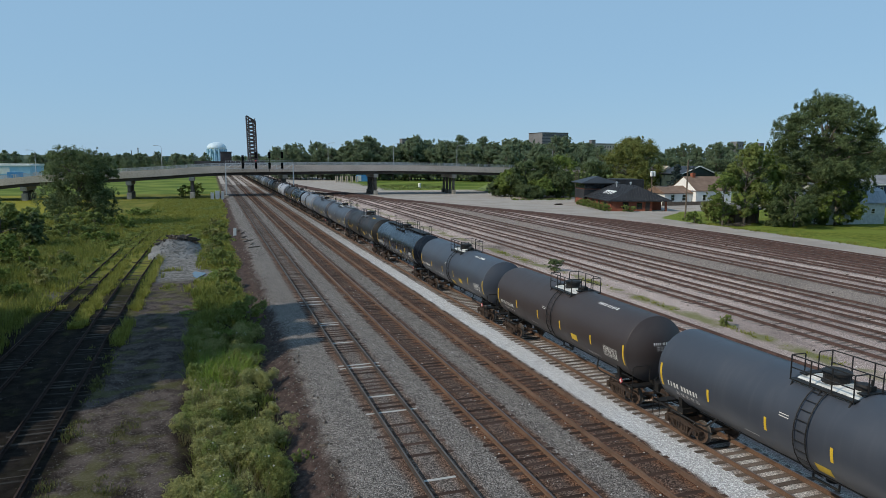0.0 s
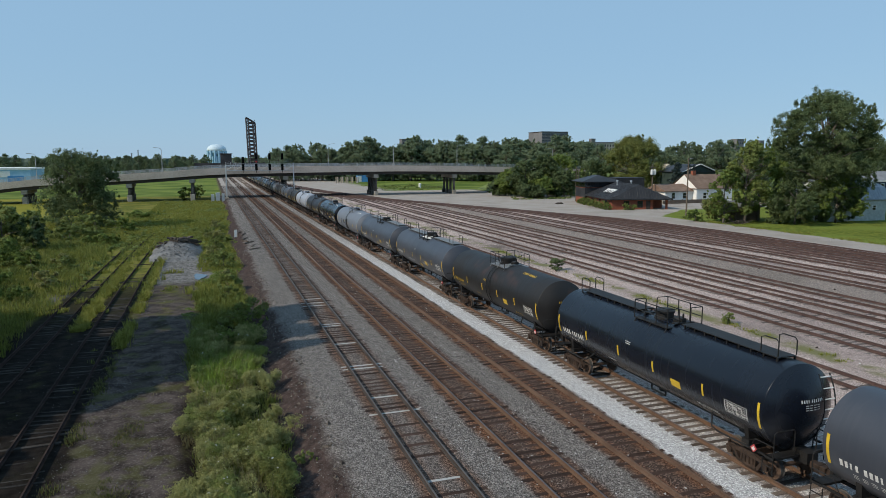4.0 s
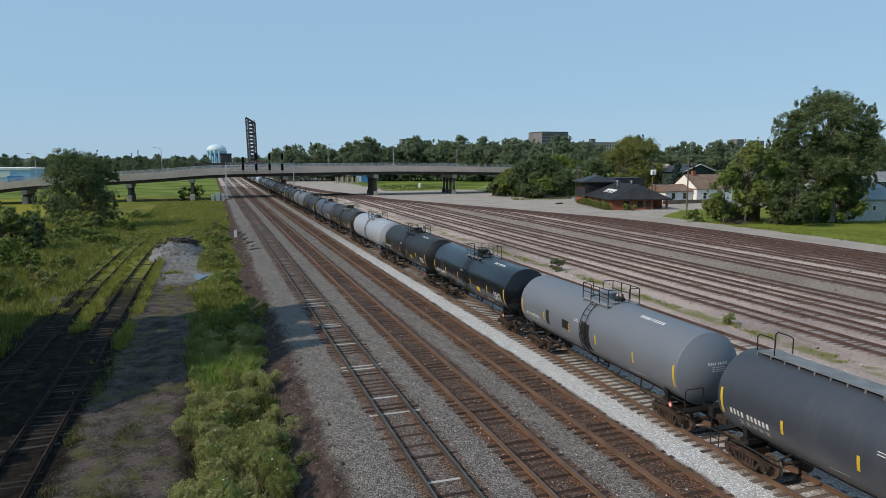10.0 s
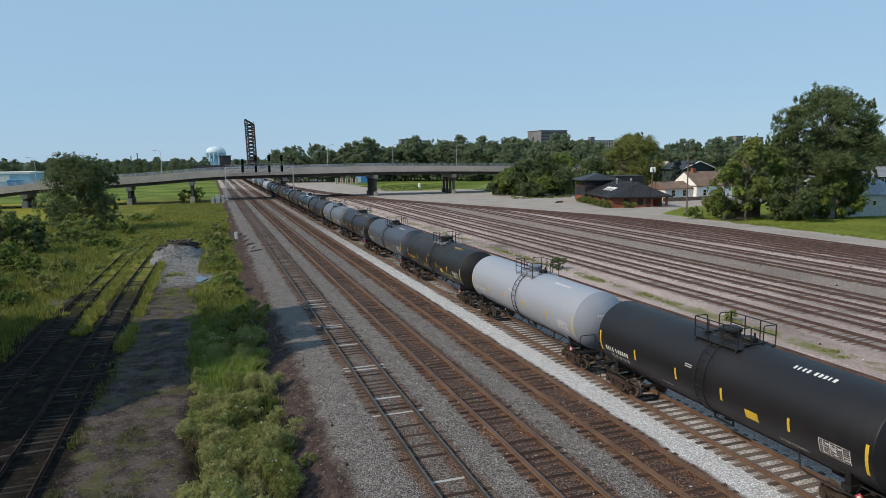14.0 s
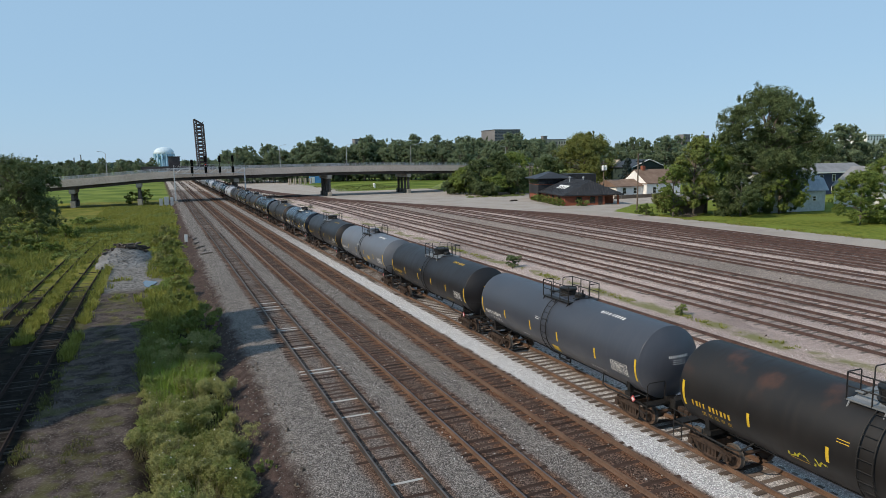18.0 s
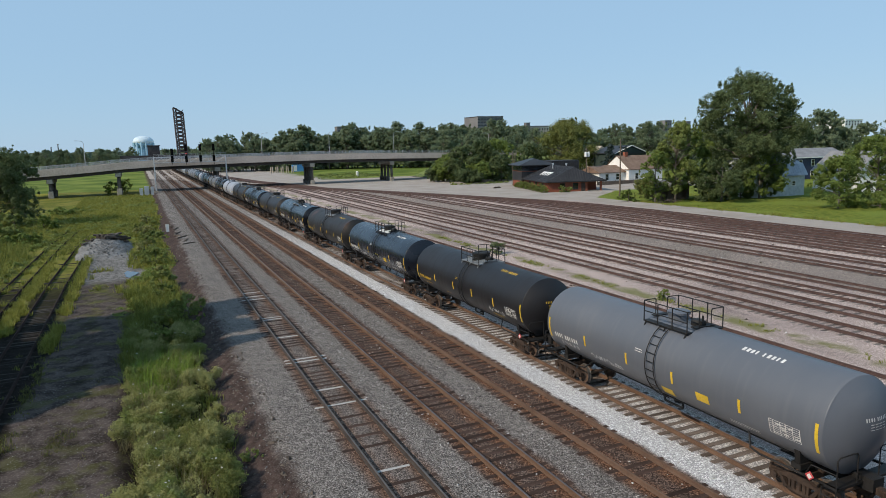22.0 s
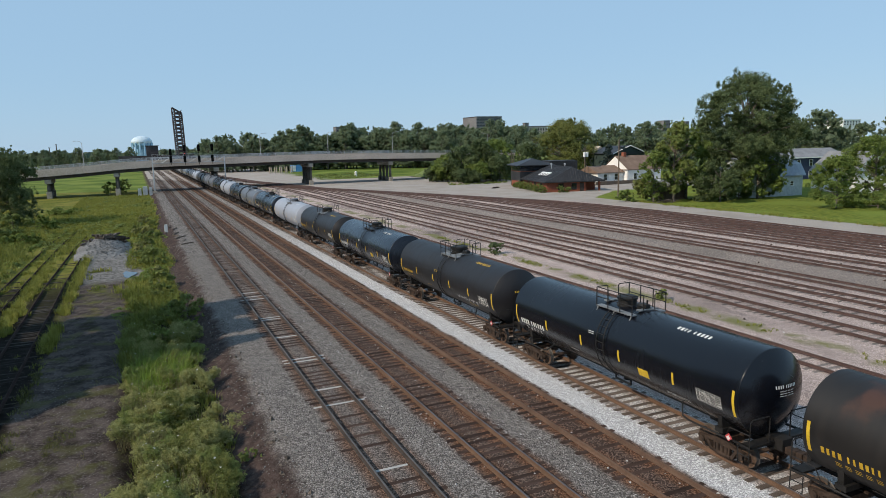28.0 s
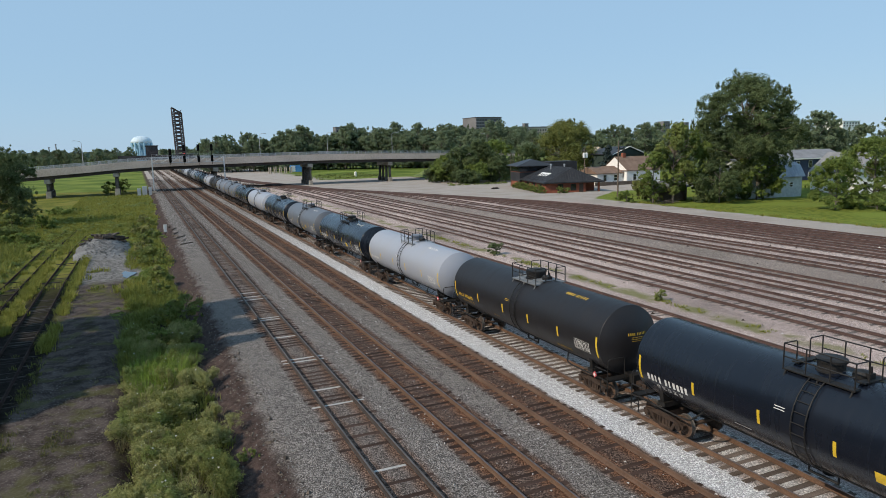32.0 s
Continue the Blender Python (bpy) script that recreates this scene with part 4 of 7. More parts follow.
def tank_car(k, paint, label, top="plain", walkway=False, guard=False, ink=WHITE, panel=True, yellow_sign=True, tags=(), patches=False, wide=False, white_crown=False, roof_mark=True):
    near = k < 24
    mat = PAINT[paint]
    fr = FRAME_BLACK
    rng = random.Random(100 + k)
    car = thing("tank_car", TRAIN_X, FIRST + PITCH * k, 0, label=label, category="tank car", group="tank cars of the train")
    put("tank", once(("tank", paint), lambda: tank_mesh(mat)), car)
    put("dome", once(("dome", paint if not guard else "g", wide), lambda: dome_mesh(mat if guard or paint in ("mid",) else FRAME_BLACK, wide)), car, pose(0, 0.2, 0))
    put("valve_housing", once(("valve", guard), lambda: valve_mesh(fr)), car, pose(0.05, -0.75, 0))
    grate = GRATE if (wide or paint == "gloss") else (FRAME_GREY if guard else FRAME_BLACK)
    put("platform", once(("plat", grate.name), lambda: platform_mesh(grate)), car)
    put("platform_railing", once(("rail", guard), lambda: railing_mesh(FRAME_BLACK)), car)
    if white_crown:
        put("crown_patch", once("saddle", lambda: saddle_mesh(WHITE_TOP)), car, None, "white painted crown")
    elif wide:
        put("crown_patch", once("saddle2", lambda: saddle_mesh(GRATE)), car, None, "grey weathered crown")
    if not walkway:
        lad = put("ladder", once(("ladder", guard), lambda: ladder_mesh(fr)), car)
        if near:
            rungs(lad)
    for end in (-1, 1):
        put("end_sill", once(("sill", end, guard), lambda: sill_mesh(FRAME_BLACK, end)), car)
        put("coupler", once(("coup", end), lambda: coupler_mesh(IRON, end)), car)
        for sx in (-1, 1):
            put("end_handrail", once(("erail", end, sx, guard), lambda: end_rail_mesh(fr, end, sx)), car)
        bogie(car, end * 6.25, near)
        if walkway:
            put("end_ladder", once(("hlad", end), lambda: head_ladder_mesh(TRIM, end)), car, None, "white ladder rungs on the tank head")
            for x in (0.70, 1.20):
                put("ladder_upright", once(("stile", end, x), lambda: head_stile_mesh(FRAME_BLACK, end, x)), car)
            put("walk_end_rail", once(("wrail", end), lambda: walk_rail_mesh(FRAME_BLACK, end)), car)
    put("brake_rigging", once("pipes", lambda: pipes_mesh(FRAME_BLACK)), car)
    if walkway:
        wm = walkway
        for turn in (0, 180):
            put("roof_walk", once(("walk", wm.name), lambda: roof_walk_mesh(wm)), car, pose(0, 0, 0, 0, 0, turn), "steel walkway on the roof")
    if guard:
        put("side_guard", once("guard", lambda: guard_mesh(FRAME_BLACK)), car)
    for y, half in (STRIPES_B if wide else STRIPES_C if k == 15 else STRIPES):
        for side in ((-1, 1) if near else (-1,)):
            put("reflector_stripe", once(("stripe", y, side), lambda: stripe_mesh(y, half, side)), car)
    if yellow_sign:
        put("warning_sign", once("sign", lambda: patch(Shape(), -2.9, -2.3, -26, -13).mesh("warning_sign", YELLOW, smooth=True)), car)
    if paint in ("slate", "mid"):
        put("warning_sign", once("sign2", lambda: patch(Shape(), -1.0, -0.4, -44, -30).mesh("warning_sign", YELLOW, smooth=True)), car, None, "faded yellow panel low on the flank")
    if near:
        big = paint in ("gloss", "blue")     # the newer cars carry larger marks
        s = writing(Shape(), 6.7, -17, 0.25 if big else 0.215, 10, rng, 10.0 if big else 8.0)
        put("car_number", s.mesh("car_number", ink), car, None, "row of large stencilled marks")["kind"] = "stuff"
        s = Shape()
        for r in range(3):
            for q in range(5):
                patch(s, 6.3 - q * 0.3, 6.12 - q * 0.3, -27 - r * 2.4, -26.2 - r * 2.4, n=1)
        put("stencil_text", s.mesh("stencil_text", ink), car, None, "rows of small stencilled marks")["kind"] = "stuff"
        for y0, y1, a0, lines in ((0.95, 0.55, 14, 2), (-4.9, -3.7, -36, 2), (2.6, 1.9, -34, 1)):
            s = Shape()
            for q in range(lines):
                patch(s, y0, y1, a0 - q * 3.2, a0 - q * 3.2 + 0.9, n=1)
            put("stencil_text", s.mesh("stencil_text", ink), car, None, "small stencilled lines")["kind"] = "stuff"
        s = Shape()
        x = -0.42
        for q in range(10):
            w = rng.uniform(0.04, 0.06)
            head_patch(s, x, x + w, ZC + 0.34, ZC + 0.45)
            x += w + 0.045 + (0.06 if q == 3 else 0)
        for r in range(3):
            for q in range(4):
                head_patch(s, -0.26 + q * 0.17, -0.13 + q * 0.17, ZC + 0.24 - r * 0.08, ZC + 0.265 - r * 0.08)
        put("head_stencil", s.mesh("head_stencil", ink), car, None, "small stencilled marks on the tank head")["kind"] = "stuff"
        if roof_mark and not walkway:
            s = writing(Shape(), -3.5, 68, 0.22, 9, rng, tall=7)
            put("roof_stencil", s.mesh("roof_stencil", ink), car, None, "stencilled marks high on the shell")["kind"] = "stuff"
        if panel:
            put("data_panel", once(("panel", ink.name), lambda: panel_mesh(WHITE, random.Random(5))), car, None, "white stencilled data panel")
        d = Shape().add([(-1.47, -6.9, 1.0), (-1.47, -6.75, 1.15), (-1.47, -6.9, 1.3), (-1.47, -7.05, 1.15), (-1.45, -6.9, 1.0), (-1.45, -6.75, 1.15), (-1.45, -6.9, 1.3), (-1.45, -7.05, 1.15)],
                        [(0, 1, 2, 3), (7, 6, 5, 4), (0, 4, 5, 1), (1, 5, 6, 2), (2, 6, 7, 3), (3, 7, 4, 0)])
        put("hazard_placard", once("placard", lambda: d.mesh("hazard_placard", RED)), car, None, "red and white diamond placard")
        w = Shape().add([(-1.474, -6.9, 1.05), (-1.474, -6.81, 1.14), (-1.474, -6.9, 1.23), (-1.474, -6.99, 1.14)], [(0, 1, 2, 3)])
        put("placard_mark", once("placmark", lambda: w.mesh("placard_mark", WHITE)), car, None, "white middle of the placard")
    if patches:
        for y0, y1, a0, a1 in ((4.05, 3.7, -22, 8), (2.2, 1.45, -14, 4), (0.3, -0.55, -38, 14)):
            put("dark_patch", patch(Shape(), y0, y1, a0, a1).mesh("dark_patch", DARK_PATCH), car, None, "black painted-over patch")
    for ink2, seed, y, a, long, tall in tags:
        put("graffiti", tag_mesh(ink2, seed, y, a, long, tall), car, None, "sprayed scrawl")
    CARS.append((k, car))
    return car


GREY_L, BLACK_L = "dark slate grey tank car with dusty flanks", "matt black tank car with yellow marks"
TW, TY = TAG_WHITE, TAG_YELLOW
for k in (-4, -2):
    tank_car(k, "black", BLACK_L, ink=YELLOW_INK, wide=True)
tank_car(-3, "gloss", "glossy black tank car")
tank_car(-1, "slate", GREY_L, white_crown=True, yellow_sign=False)
tank_car(0, "brown", "dark brown tank car with a snowy white crown patch", white_crown=True)
tank_car(1, "slate", "slate grey tank car with a white crown patch and a scrawl", white_crown=True, tags=((TW, 4, 3.6, -28, 2.4, 12),))
tank_car(2, "blue", "blue-black tank car with a black roof walkway", walkway=FRAME_BLACK)
tank_car(3, "rusty", "rusty black tank car with a wide black dome", ink=YELLOW_INK, wide=True)
tank_car(4, "slate", "slate grey tank car with a grey roof walkway and scrawls", walkway=GRATE, white_crown=True, tags=((TW, 8, 3.4, -30, 2.6, 10), (TW, 9, -1.6, -22, 1.8, 16)))
tank_car(5, "slate", "stained slate grey tank car with a grey roof walkway", walkway=GRATE)
tank_car(6, "grey", "mid grey tank car with black painted-over patches", guard=True, panel=False, yellow_sign=False, patches=True)
tank_car(7, "gloss", "glossy black tank car with white marks")
tank_car(8, "black", "matt black tank car with white marks and a yellow sign")
tank_car(9, "light", "light grey tank car with a side guard", guard=True, yellow_sign=False)
tank_car(10, "rusty", "rusty black tank car with yellow scrawls", ink=YELLOW_INK, wide=True, tags=((TY, 15, 2.6, -26, 1.6, 14), (TY, 16, -3.0, -24, 2.2, 18)))
tank_car(11, "slate", "slate grey tank car with a black dome", yellow_sign=False)
tank_car(12, "black", BLACK_L, ink=YELLOW_INK, wide=True, yellow_sign=False)
tank_car(13, "mid", "mid grey tank car with a white scrawl on its flank", tags=((TW, 21, 4.0, -30, 2.2, 16),))
tank_car(14, "black", "matt black tank car with a white scrawl", ink=YELLOW_INK, wide=True, yellow_sign=False, tags=((TW, 23, -3.4, -26, 1.9, 12),))
tank_car(15, "blue", "blue-black tank car with a white crown and scrawls", white_crown=True, tags=((TW, 25, 4.0, -28, 2.0, 14), (TW, 26, 1.8, -32, 1.4, 14), (TY, 27, -0.4, -14, 0.9, 16)))
tank_car(16, "rusty", "matt black tank car with brown rust on its roof", ink=YELLOW_INK, wide=True, yellow_sign=False)
tank_car(17, "gloss", "glossy black tank car with a yellow sign")
tank_car(18, "black", "matt black tank car with a pale scrawl", ink=YELLOW_INK, wide=True, yellow_sign=False, tags=((TW, 31, -2.4, -28, 3.0, 14),))
tank_car(19, "blue", "blue-black tank car with white marks")
tank_car(20, "black", BLACK_L, ink=YELLOW_INK, wide=True, yellow_sign=False)
tank_car(21, "light", "light grey tank car with a side guard", guard=True, yellow_sign=False)
tank_car(22, "blue", "blue-black tank car with white marks")
tank_car(23, "mid", "mid grey tank car")
far_order = ["blue", "light", "blue", "mid", "grey", "black", "light", "slate", "blue", "grey", "black", "light", "slate", "black", "grey", "blue", "light", "black", "slate", "grey", "blue", "black"]
for i, paint in enumerate(far_order):
    tank_car(24 + i, paint, paint.replace("blue", "blue-black").replace("mid", "mid grey").replace("slate", "slate grey").replace("light", "light grey") + " tank car in the long train",
             guard=paint in ("light", "grey"), yellow_sign=False, wide=paint == "black")


# ---- road bridge over the tracks ----
B0, B1 = 209.0, 221.0                 # near and far side of the deck
DECK = [(-130, 0.2), (-100, 1.2), (-75, 2.6), (-51.5, 4.4), (-47, 5.0), (-22.5, 6.2), (-11.3, 6.9), (-4.3, 7.45), (4.5, 7.85), (20, 8.05), (31.4, 8.2), (45.7, 8.3), (57.9, 8.35), (76.4, 8.1), (96, 7.7), (112, 7.3), (150, 6.0)]


def deck_z(x):
    return float(np.interp(x, [p[0] for p in DECK], [p[1] for p in DECK]))


def deck_strip(y0, y1, lo, hi, x0=-130.0, x1=125.0, step=4.0):
    """A long block that follows the deck's line, from lo to hi above the roadway."""
    s = Shape()
    rows = []
    n = int((x1 - x0) / step)
    for i in range(n + 1):
        x = x0 + (x1 - x0) * i / n
        z = deck_z(x)
        rows.append([(x, y0, z + lo), (x, y0, z + hi), (x, y1, z + hi), (x, y1, z + lo), (x, y0, z + lo)])
    s.grid(rows)
    return s


bridge = thing("road_bridge", label="long concrete road bridge on round piers over the tracks", category="bridge")
part("deck", deck_strip(B0, B1, -0.45, 0.0), CONCRETE, bridge)
part("fascia", deck_strip(B0 - 0.25, B0, -1.05, 0.75), CONCRETE, bridge, "stained tan concrete fascia")
part("fascia", deck_strip(B1, B1 + 0.25, -1.05, 0.75), CONCRETE, bridge)
for i, y in enumerate(np.linspace(B0 + 0.5, B1 - 0.5, 5)):
    part("girder", deck_strip(y - 0.18, y + 0.18, -1.95, -0.45), GIRDER, bridge, "dark steel girder")
for y in (B0 - 0.1, B1 + 0.1):
    for h in (1.0, 1.3, 1.62):
        part("handrail", deck_strip(y - 0.04, y + 0.04, h - 0.04, h + 0.04), GALV, bridge)
    post = Shape().box(-0.06, 0.06, -0.06, 0.06, 0, 0.92).mesh("rail_post", GALV)
    for x in np.arange(-98, 104, 2.4):
        put("rail_post", post, bridge, pose(x, y, deck_z(x) + 0.72))
for x in (-22.0, -5.2, 21.4, 49.6, 76.0, -48.0):
    z = deck_z(x) - 1.95
    part("pier_cap", Shape().box(x - 0.75, x + 0.75, B0 + 0.2, B1 - 0.2, z - 1.1, z - 0.005, 0.08), CONCRETE_PIER, bridge)
    # columns and rear bases wear the deck's shade as colour; front base stays pale
    for y in np.linspace(B0 + 1.1, B1 - 1.1, 4):
        part("pier_column", Shape().lathe([(0.40, -0.9), (0.40, z - 1.1)], 16, (x, y, 0)), PIER_SHADED, bridge, smooth=True)
    for y in np.linspace(B0 + 1.1, B1 - 1.1, 4):
        part("pier_base", Shape().box(x - 0.62, x + 0.62, y - 0.75, y + 0.75, -1.0, 1.1, 0.08), PIER_SHADED if y > B0 + 2 else CONCRETE_PIER, bridge)

bank = Shape()
rows = []
for i in range(12):
    x = 92.0 + i * 9.0
    h = max(0.0, min(1.0, (x - 92) / 9.0)) * (deck_z(x) - 0.1)
    rows.append([(x, B0 - 16, -0.4), (x, B0 - 8, h * 0.55 + 0.1), (x, B0 - 0.6, h), (x, B1 + 0.6, h), (x, B1 + 10, h * 0.5), (x, B1 + 18, -0.4)])
bank.grid(rows)
m = Nodes("bank_grass")
BANK = m.out(m.mix(m.ramp(m.noise(0.6, 6), 0.3, 0.7), (0.045, 0.075, 0.015), (0.15, 0.19, 0.04)), 0.95)
tagged(put("embankment", bank.mesh("embankment", BANK, smooth=True)), "grassy bank that carries the road up to the bridge", "embankment", kind="structure")

lamp_pole = thing("street_lamp", label="tall galvanised street lamp on the bridge", category="street lamp", group="street lamps on the bridge")
part("pole", Shape().bar((0, 0, 0), (0, 0, 6.6), 0.11, 8, 0.06), GALV, lamp_pole)
part("arm", Shape().path([(0, 0, 6.6), (0.3, 0, 6.95), (0.9, 0, 7.15), (1.7, 0, 7.2)], 0.05), GALV, lamp_pole)
part("lamp_head", Shape().box(1.5, 2.2, -0.14, 0.14, 7.12, 7.28, 0.04), GALV, lamp_pole)
LAMPS = ((-47.1, 180), (-13.7, 180), (36.4, 0), (58.3, 0), (81.0, 0), (118.0, 180))
for i, (x, turn) in enumerate(LAMPS):
    mm = pose(x, B1 - 0.3, deck_z(x) + 0.7, 0, 0, turn)
    if i == 0:
        lamp_pole.matrix_basis = mm
    else:
        copy_thing(lamp_pole, mm)

# ---- signal gantry ----
GY, GX0, GX1, GZ = 205.0, 4.2, 23.4, 9.45
gantry = thing("signal_gantry", label="silver steel signal gantry spanning the main line", category="signal gantry")
for x in (GX0, GX1):
    part("post", Shape().box(x - 0.16, x + 0.16, GY - 0.16, GY + 0.16, -0.9, GZ, 0.03), ALU, gantry)
    part("footing", Shape().box(x - 0.6, x + 0.6, GY - 0.6, GY + 0.6, -1.0, 0.25, 0.05), CONCRETE_PIER, gantry)
for y in (GY - 0.55, GY + 0.55):
    for z in (GZ, GZ - 1.5):
        part("chord", Shape().box(GX0, GX1, y - 0.07, y + 0.07, z - 0.07, z + 0.07), ALU, gantry)
    for i in range(8):
        a = GX0 + (GX1 - GX0) * i / 8
        b = GX0 + (GX1 - GX0) * (i + 1) / 8
        part("brace", Shape().bar((a, y, GZ - 1.5), (b, y, GZ), 0.06).bar((a, y, GZ), (a, y, GZ - 1.5), 0.045), ALU, gantry)
part("walkway", Shape().box(GX0, GX1, GY - 0.5, GY + 0.5, GZ - 1.62, GZ - 1.57), GRATE, gantry)
rl = Shape()
for x in np.linspace(GX0, GX1, 15):
    rl.bar((x, GY - 0.6, GZ), (x, GY - 0.6, GZ + 0.95), 0.025)
for h in (0.5, 0.95):
    rl.bar((GX0, GY - 0.6, GZ + h), (GX1, GY - 0.6, GZ + h), 0.025)
part("railing", rl, ALU, gantry)
head = Shape().box(-0.36, 0.36, -0.06, 0.0, -0.9, 0.9, 0.03)
hoods = Shape()
for z in (-0.54, 0, 0.54):
    hoods.bar((0, -0.05, z), (0, -0.35, z - 0.02), 0.17, 10)
hm, hh = head.mesh("signal_head", SIGNAL_BLACK), hoods.mesh("hood", SIGNAL_BLACK)
for x, zs in ((9.0, (10.95, 8.9)), (12.7, (12.0, 8.9)), (16.5, (12.0, 8.9)), (20.1, (12.0, 8.9))):
    sig = thing("railway_signal", x, GY - 0.66, 0, label="black railway signal with two three-lens heads on the gantry", category="railway signal", group="signals on the gantry")
    part("mast", Shape().bar((0, 0, GZ - 2.2), (0, 0, max(zs) + 0.9), 0.07), SIGNAL_BLACK, sig)
    if x == 12.7:
        put("lens", Shape().lathe([(0.12, -0.02), (0.12, 0.02)], 12, (0, -0.36, 10.4), "y").mesh("lens", LAMP_RED), sig, None, "lit red lens")
    for z in zs:
        h = put("signal_head", hm, sig, pose(0, -0.08, z))
        put("hood", hh, h)
for x, w, h in ((0.3, 0.9, 2.1), (1.7, 1.2, 2.6), (3.1, 0.8, 2.4)):
    cab = thing("equipment_cabinet", x, 201.5, LOW, label="grey steel signal cabinet beside the gantry", category="cabinet", group="signal cabinets")
    part("body", Shape().box(-w / 2, w / 2, -0.5, 0.5, 0, h, 0.04), GALV, cab)
    part("door", Shape().box(-w / 2 + 0.08, w / 2 - 0.08, -0.53, -0.5, 0.15, h - 0.12), ALU, cab)

# ---- trees ----
def leaf_cloud(name, rng, blobs, n, size, mat, flat=0.5, clump=55, stray=0.42):
    """A crown: n small leaves gathered into clumps that sit on and in the blobs (x, y, z, rx, ry, rz)."""
    b = np.array(blobs, float)
    unit = lambda v: v / np.linalg.norm(v, axis=1)[:, None]
    vol = (b[:, 3] * b[:, 4] + b[:, 5] * b[:, 3]) * (0.35 + 1.3 * rng.random(len(b)))
    m = max(len(b), n // min(clump, max(8, n // 60)))
    own = rng.choice(len(b), m, p=vol / vol.sum())
    d1 = unit(rng.normal(size=(m, 3)) + np.array([0, 0, 0.25]))
    mid = b[own, :3] + d1 * b[own, 3:] * (0.30 + 0.72 * rng.random(m) ** 0.6)[:, None]
    wide = b[own, 3:] * (0.20 + 0.24 * rng.random(m))[:, None]
    pick = rng.integers(0, m, n)
    d2 = unit(rng.normal(size=(n, 3)))
    c = mid[pick] + d2 * wide[pick] * (rng.random(n) ** 0.45 + 0.25 * (rng.random(n) < 0.12))[:, None]
    nrm = unit(d1[pick] * 0.45 + d2 * 0.55 + rng.normal(size=(n, 3)) * stray + np.array([0, 0, flat * 0.7]))
    u = unit(np.cross(nrm, rng.normal(size=(n, 3))))
    w = np.cross(nrm, u)
    s = size * (0.6 + 0.8 * rng.random(n))[:, None]
    k = (0.45 + 0.4 * rng.random(n))[:, None]
    v = np.stack([c + u * s, c - u * s * 0.8 + w * s * k, c - u * s * 0.8 - w * s * k], 1).reshape(-1, 3)
    me = bpy.data.meshes.new(name)
    me.vertices.add(3 * n)
    me.vertices.foreach_set("co", v.astype(np.float32).ravel())
    me.loops.add(3 * n)
    me.loops.foreach_set("vertex_index", np.arange(3 * n, dtype=np.int32))
    me.polygons.add(n)
    me.polygons.foreach_set("loop_start", np.arange(0, 3 * n, 3, dtype=np.int32))
    me.materials.append(mat)
    me.update(calc_edges=True)
    return me


def crown_blobs(rng, h, r, base, n, shape="round", lump=1.0):
    """Lumps that fill a crown h high and r wide above base."""
    out = []
    for i in range(n):
        f = (i + rng.random()) / n
        z = base + (h - base) * (0.08 + 0.86 * f)
        if shape == "round":
            w = r * math.sqrt(max(0.05, 1 - (2 * f - 0.9) ** 2 * 0.95))
        elif shape == "egg":
            w = r * (0.80 + 0.5 * f - 1.05 * f ** 3)
        elif shape == "cone":
            w = r * (1.02 - f)
        else:
            w = r * (1.0 - 0.55 * f ** 1.5)
        a, q = rng.random() * 2 * math.pi, w * (0.15 + 0.78 * math.sqrt(rng.random()))
        s = r * (0.10 + 0.26 * rng.random() ** 1.4) * (1.0 if shape != "cone" else 0.9) * lump
        out.append((q * math.cos(a), q * math.sin(a), min(z, h - s * 0.8), s, s, s * (0.75 + 0.2 * rng.random())))
        if i % 2 and shape != "cone":      # a sprig that sticks out of the outline
            a, k = rng.random() * 2 * math.pi, r * (0.05 + 0.06 * rng.random())
            g = w * (0.92 + 0.22 * rng.random())
            out.append((g * math.cos(a), g * math.sin(a), min(z + 0.06 * h * rng.random(), h * 1.01), k, k, k * 1.7))
    return out


def make_tree(name, seed, h, r, base, blobs, n, size, mat, label, shape="round", trunk=0.3, category="tree", group="", lump=1.0):
    rng = np.random.default_rng(seed)
    blobs = int(blobs * 2.3)
    bl = crown_blobs(rng, h, r, base, blobs, shape, lump)
    ob = thing(name, label=label, category=category, group=group)
    s = Shape()
    top = min(h * 0.72, base + (h - base) * 0.75)
    knots = [(0, 0, -0.6), (0.1 * trunk, 0, h * 0.18), (-0.3 * trunk, 0.2 * trunk, h * 0.42), (0.2 * trunk, 0.3 * trunk, top)]
    for i, (a, b) in enumerate(zip(knots, knots[1:])):
        s.bar(a, b, trunk * (1 - 0.28 * i), 8, trunk * (1 - 0.28 * (i + 1)))
    for j, (x, y, z, q, _, _) in enumerate(bl):
        if j % 4 == 0 or len(bl) < 14:
            f = min(0.95, max(0.25, (z - q * 1.2) / top))
            start = Vector((0, 0, top * f * 0.85))
            mid = start.lerp(Vector((x, y, z)), 0.55) + Vector((0, 0, 0.05 * h * 0.5))
            s.bar(start, mid, trunk * 0.34, 5, trunk * 0.2).bar(mid, (x, y, z), trunk * 0.2, 5, trunk * 0.05)
    put("trunk", s.mesh("trunk", BARK, smooth=True), ob)
    if size < 0.5:                         # finer leaves, but not on the trees that only cast shade
        n, size = int(n * 1.75), size * 0.76
    put("crown", leaf_cloud("crown", rng, bl, n, size, mat), ob)
    return ob


def stand(ob, x, y, z=-0.25, rz=0.0, sx=1.0):
    ob.matrix_basis = pose(x, y, z, 0, 0, rz) @ Matrix.Diagonal((sx, sx, sx, 1))
    return ob


def scaled(ob, x, y, z, rz, s):
    c = copy_thing(ob, pose(x, y, z, 0, 0, rz))
    c.scale = (s, s, s)
    return c


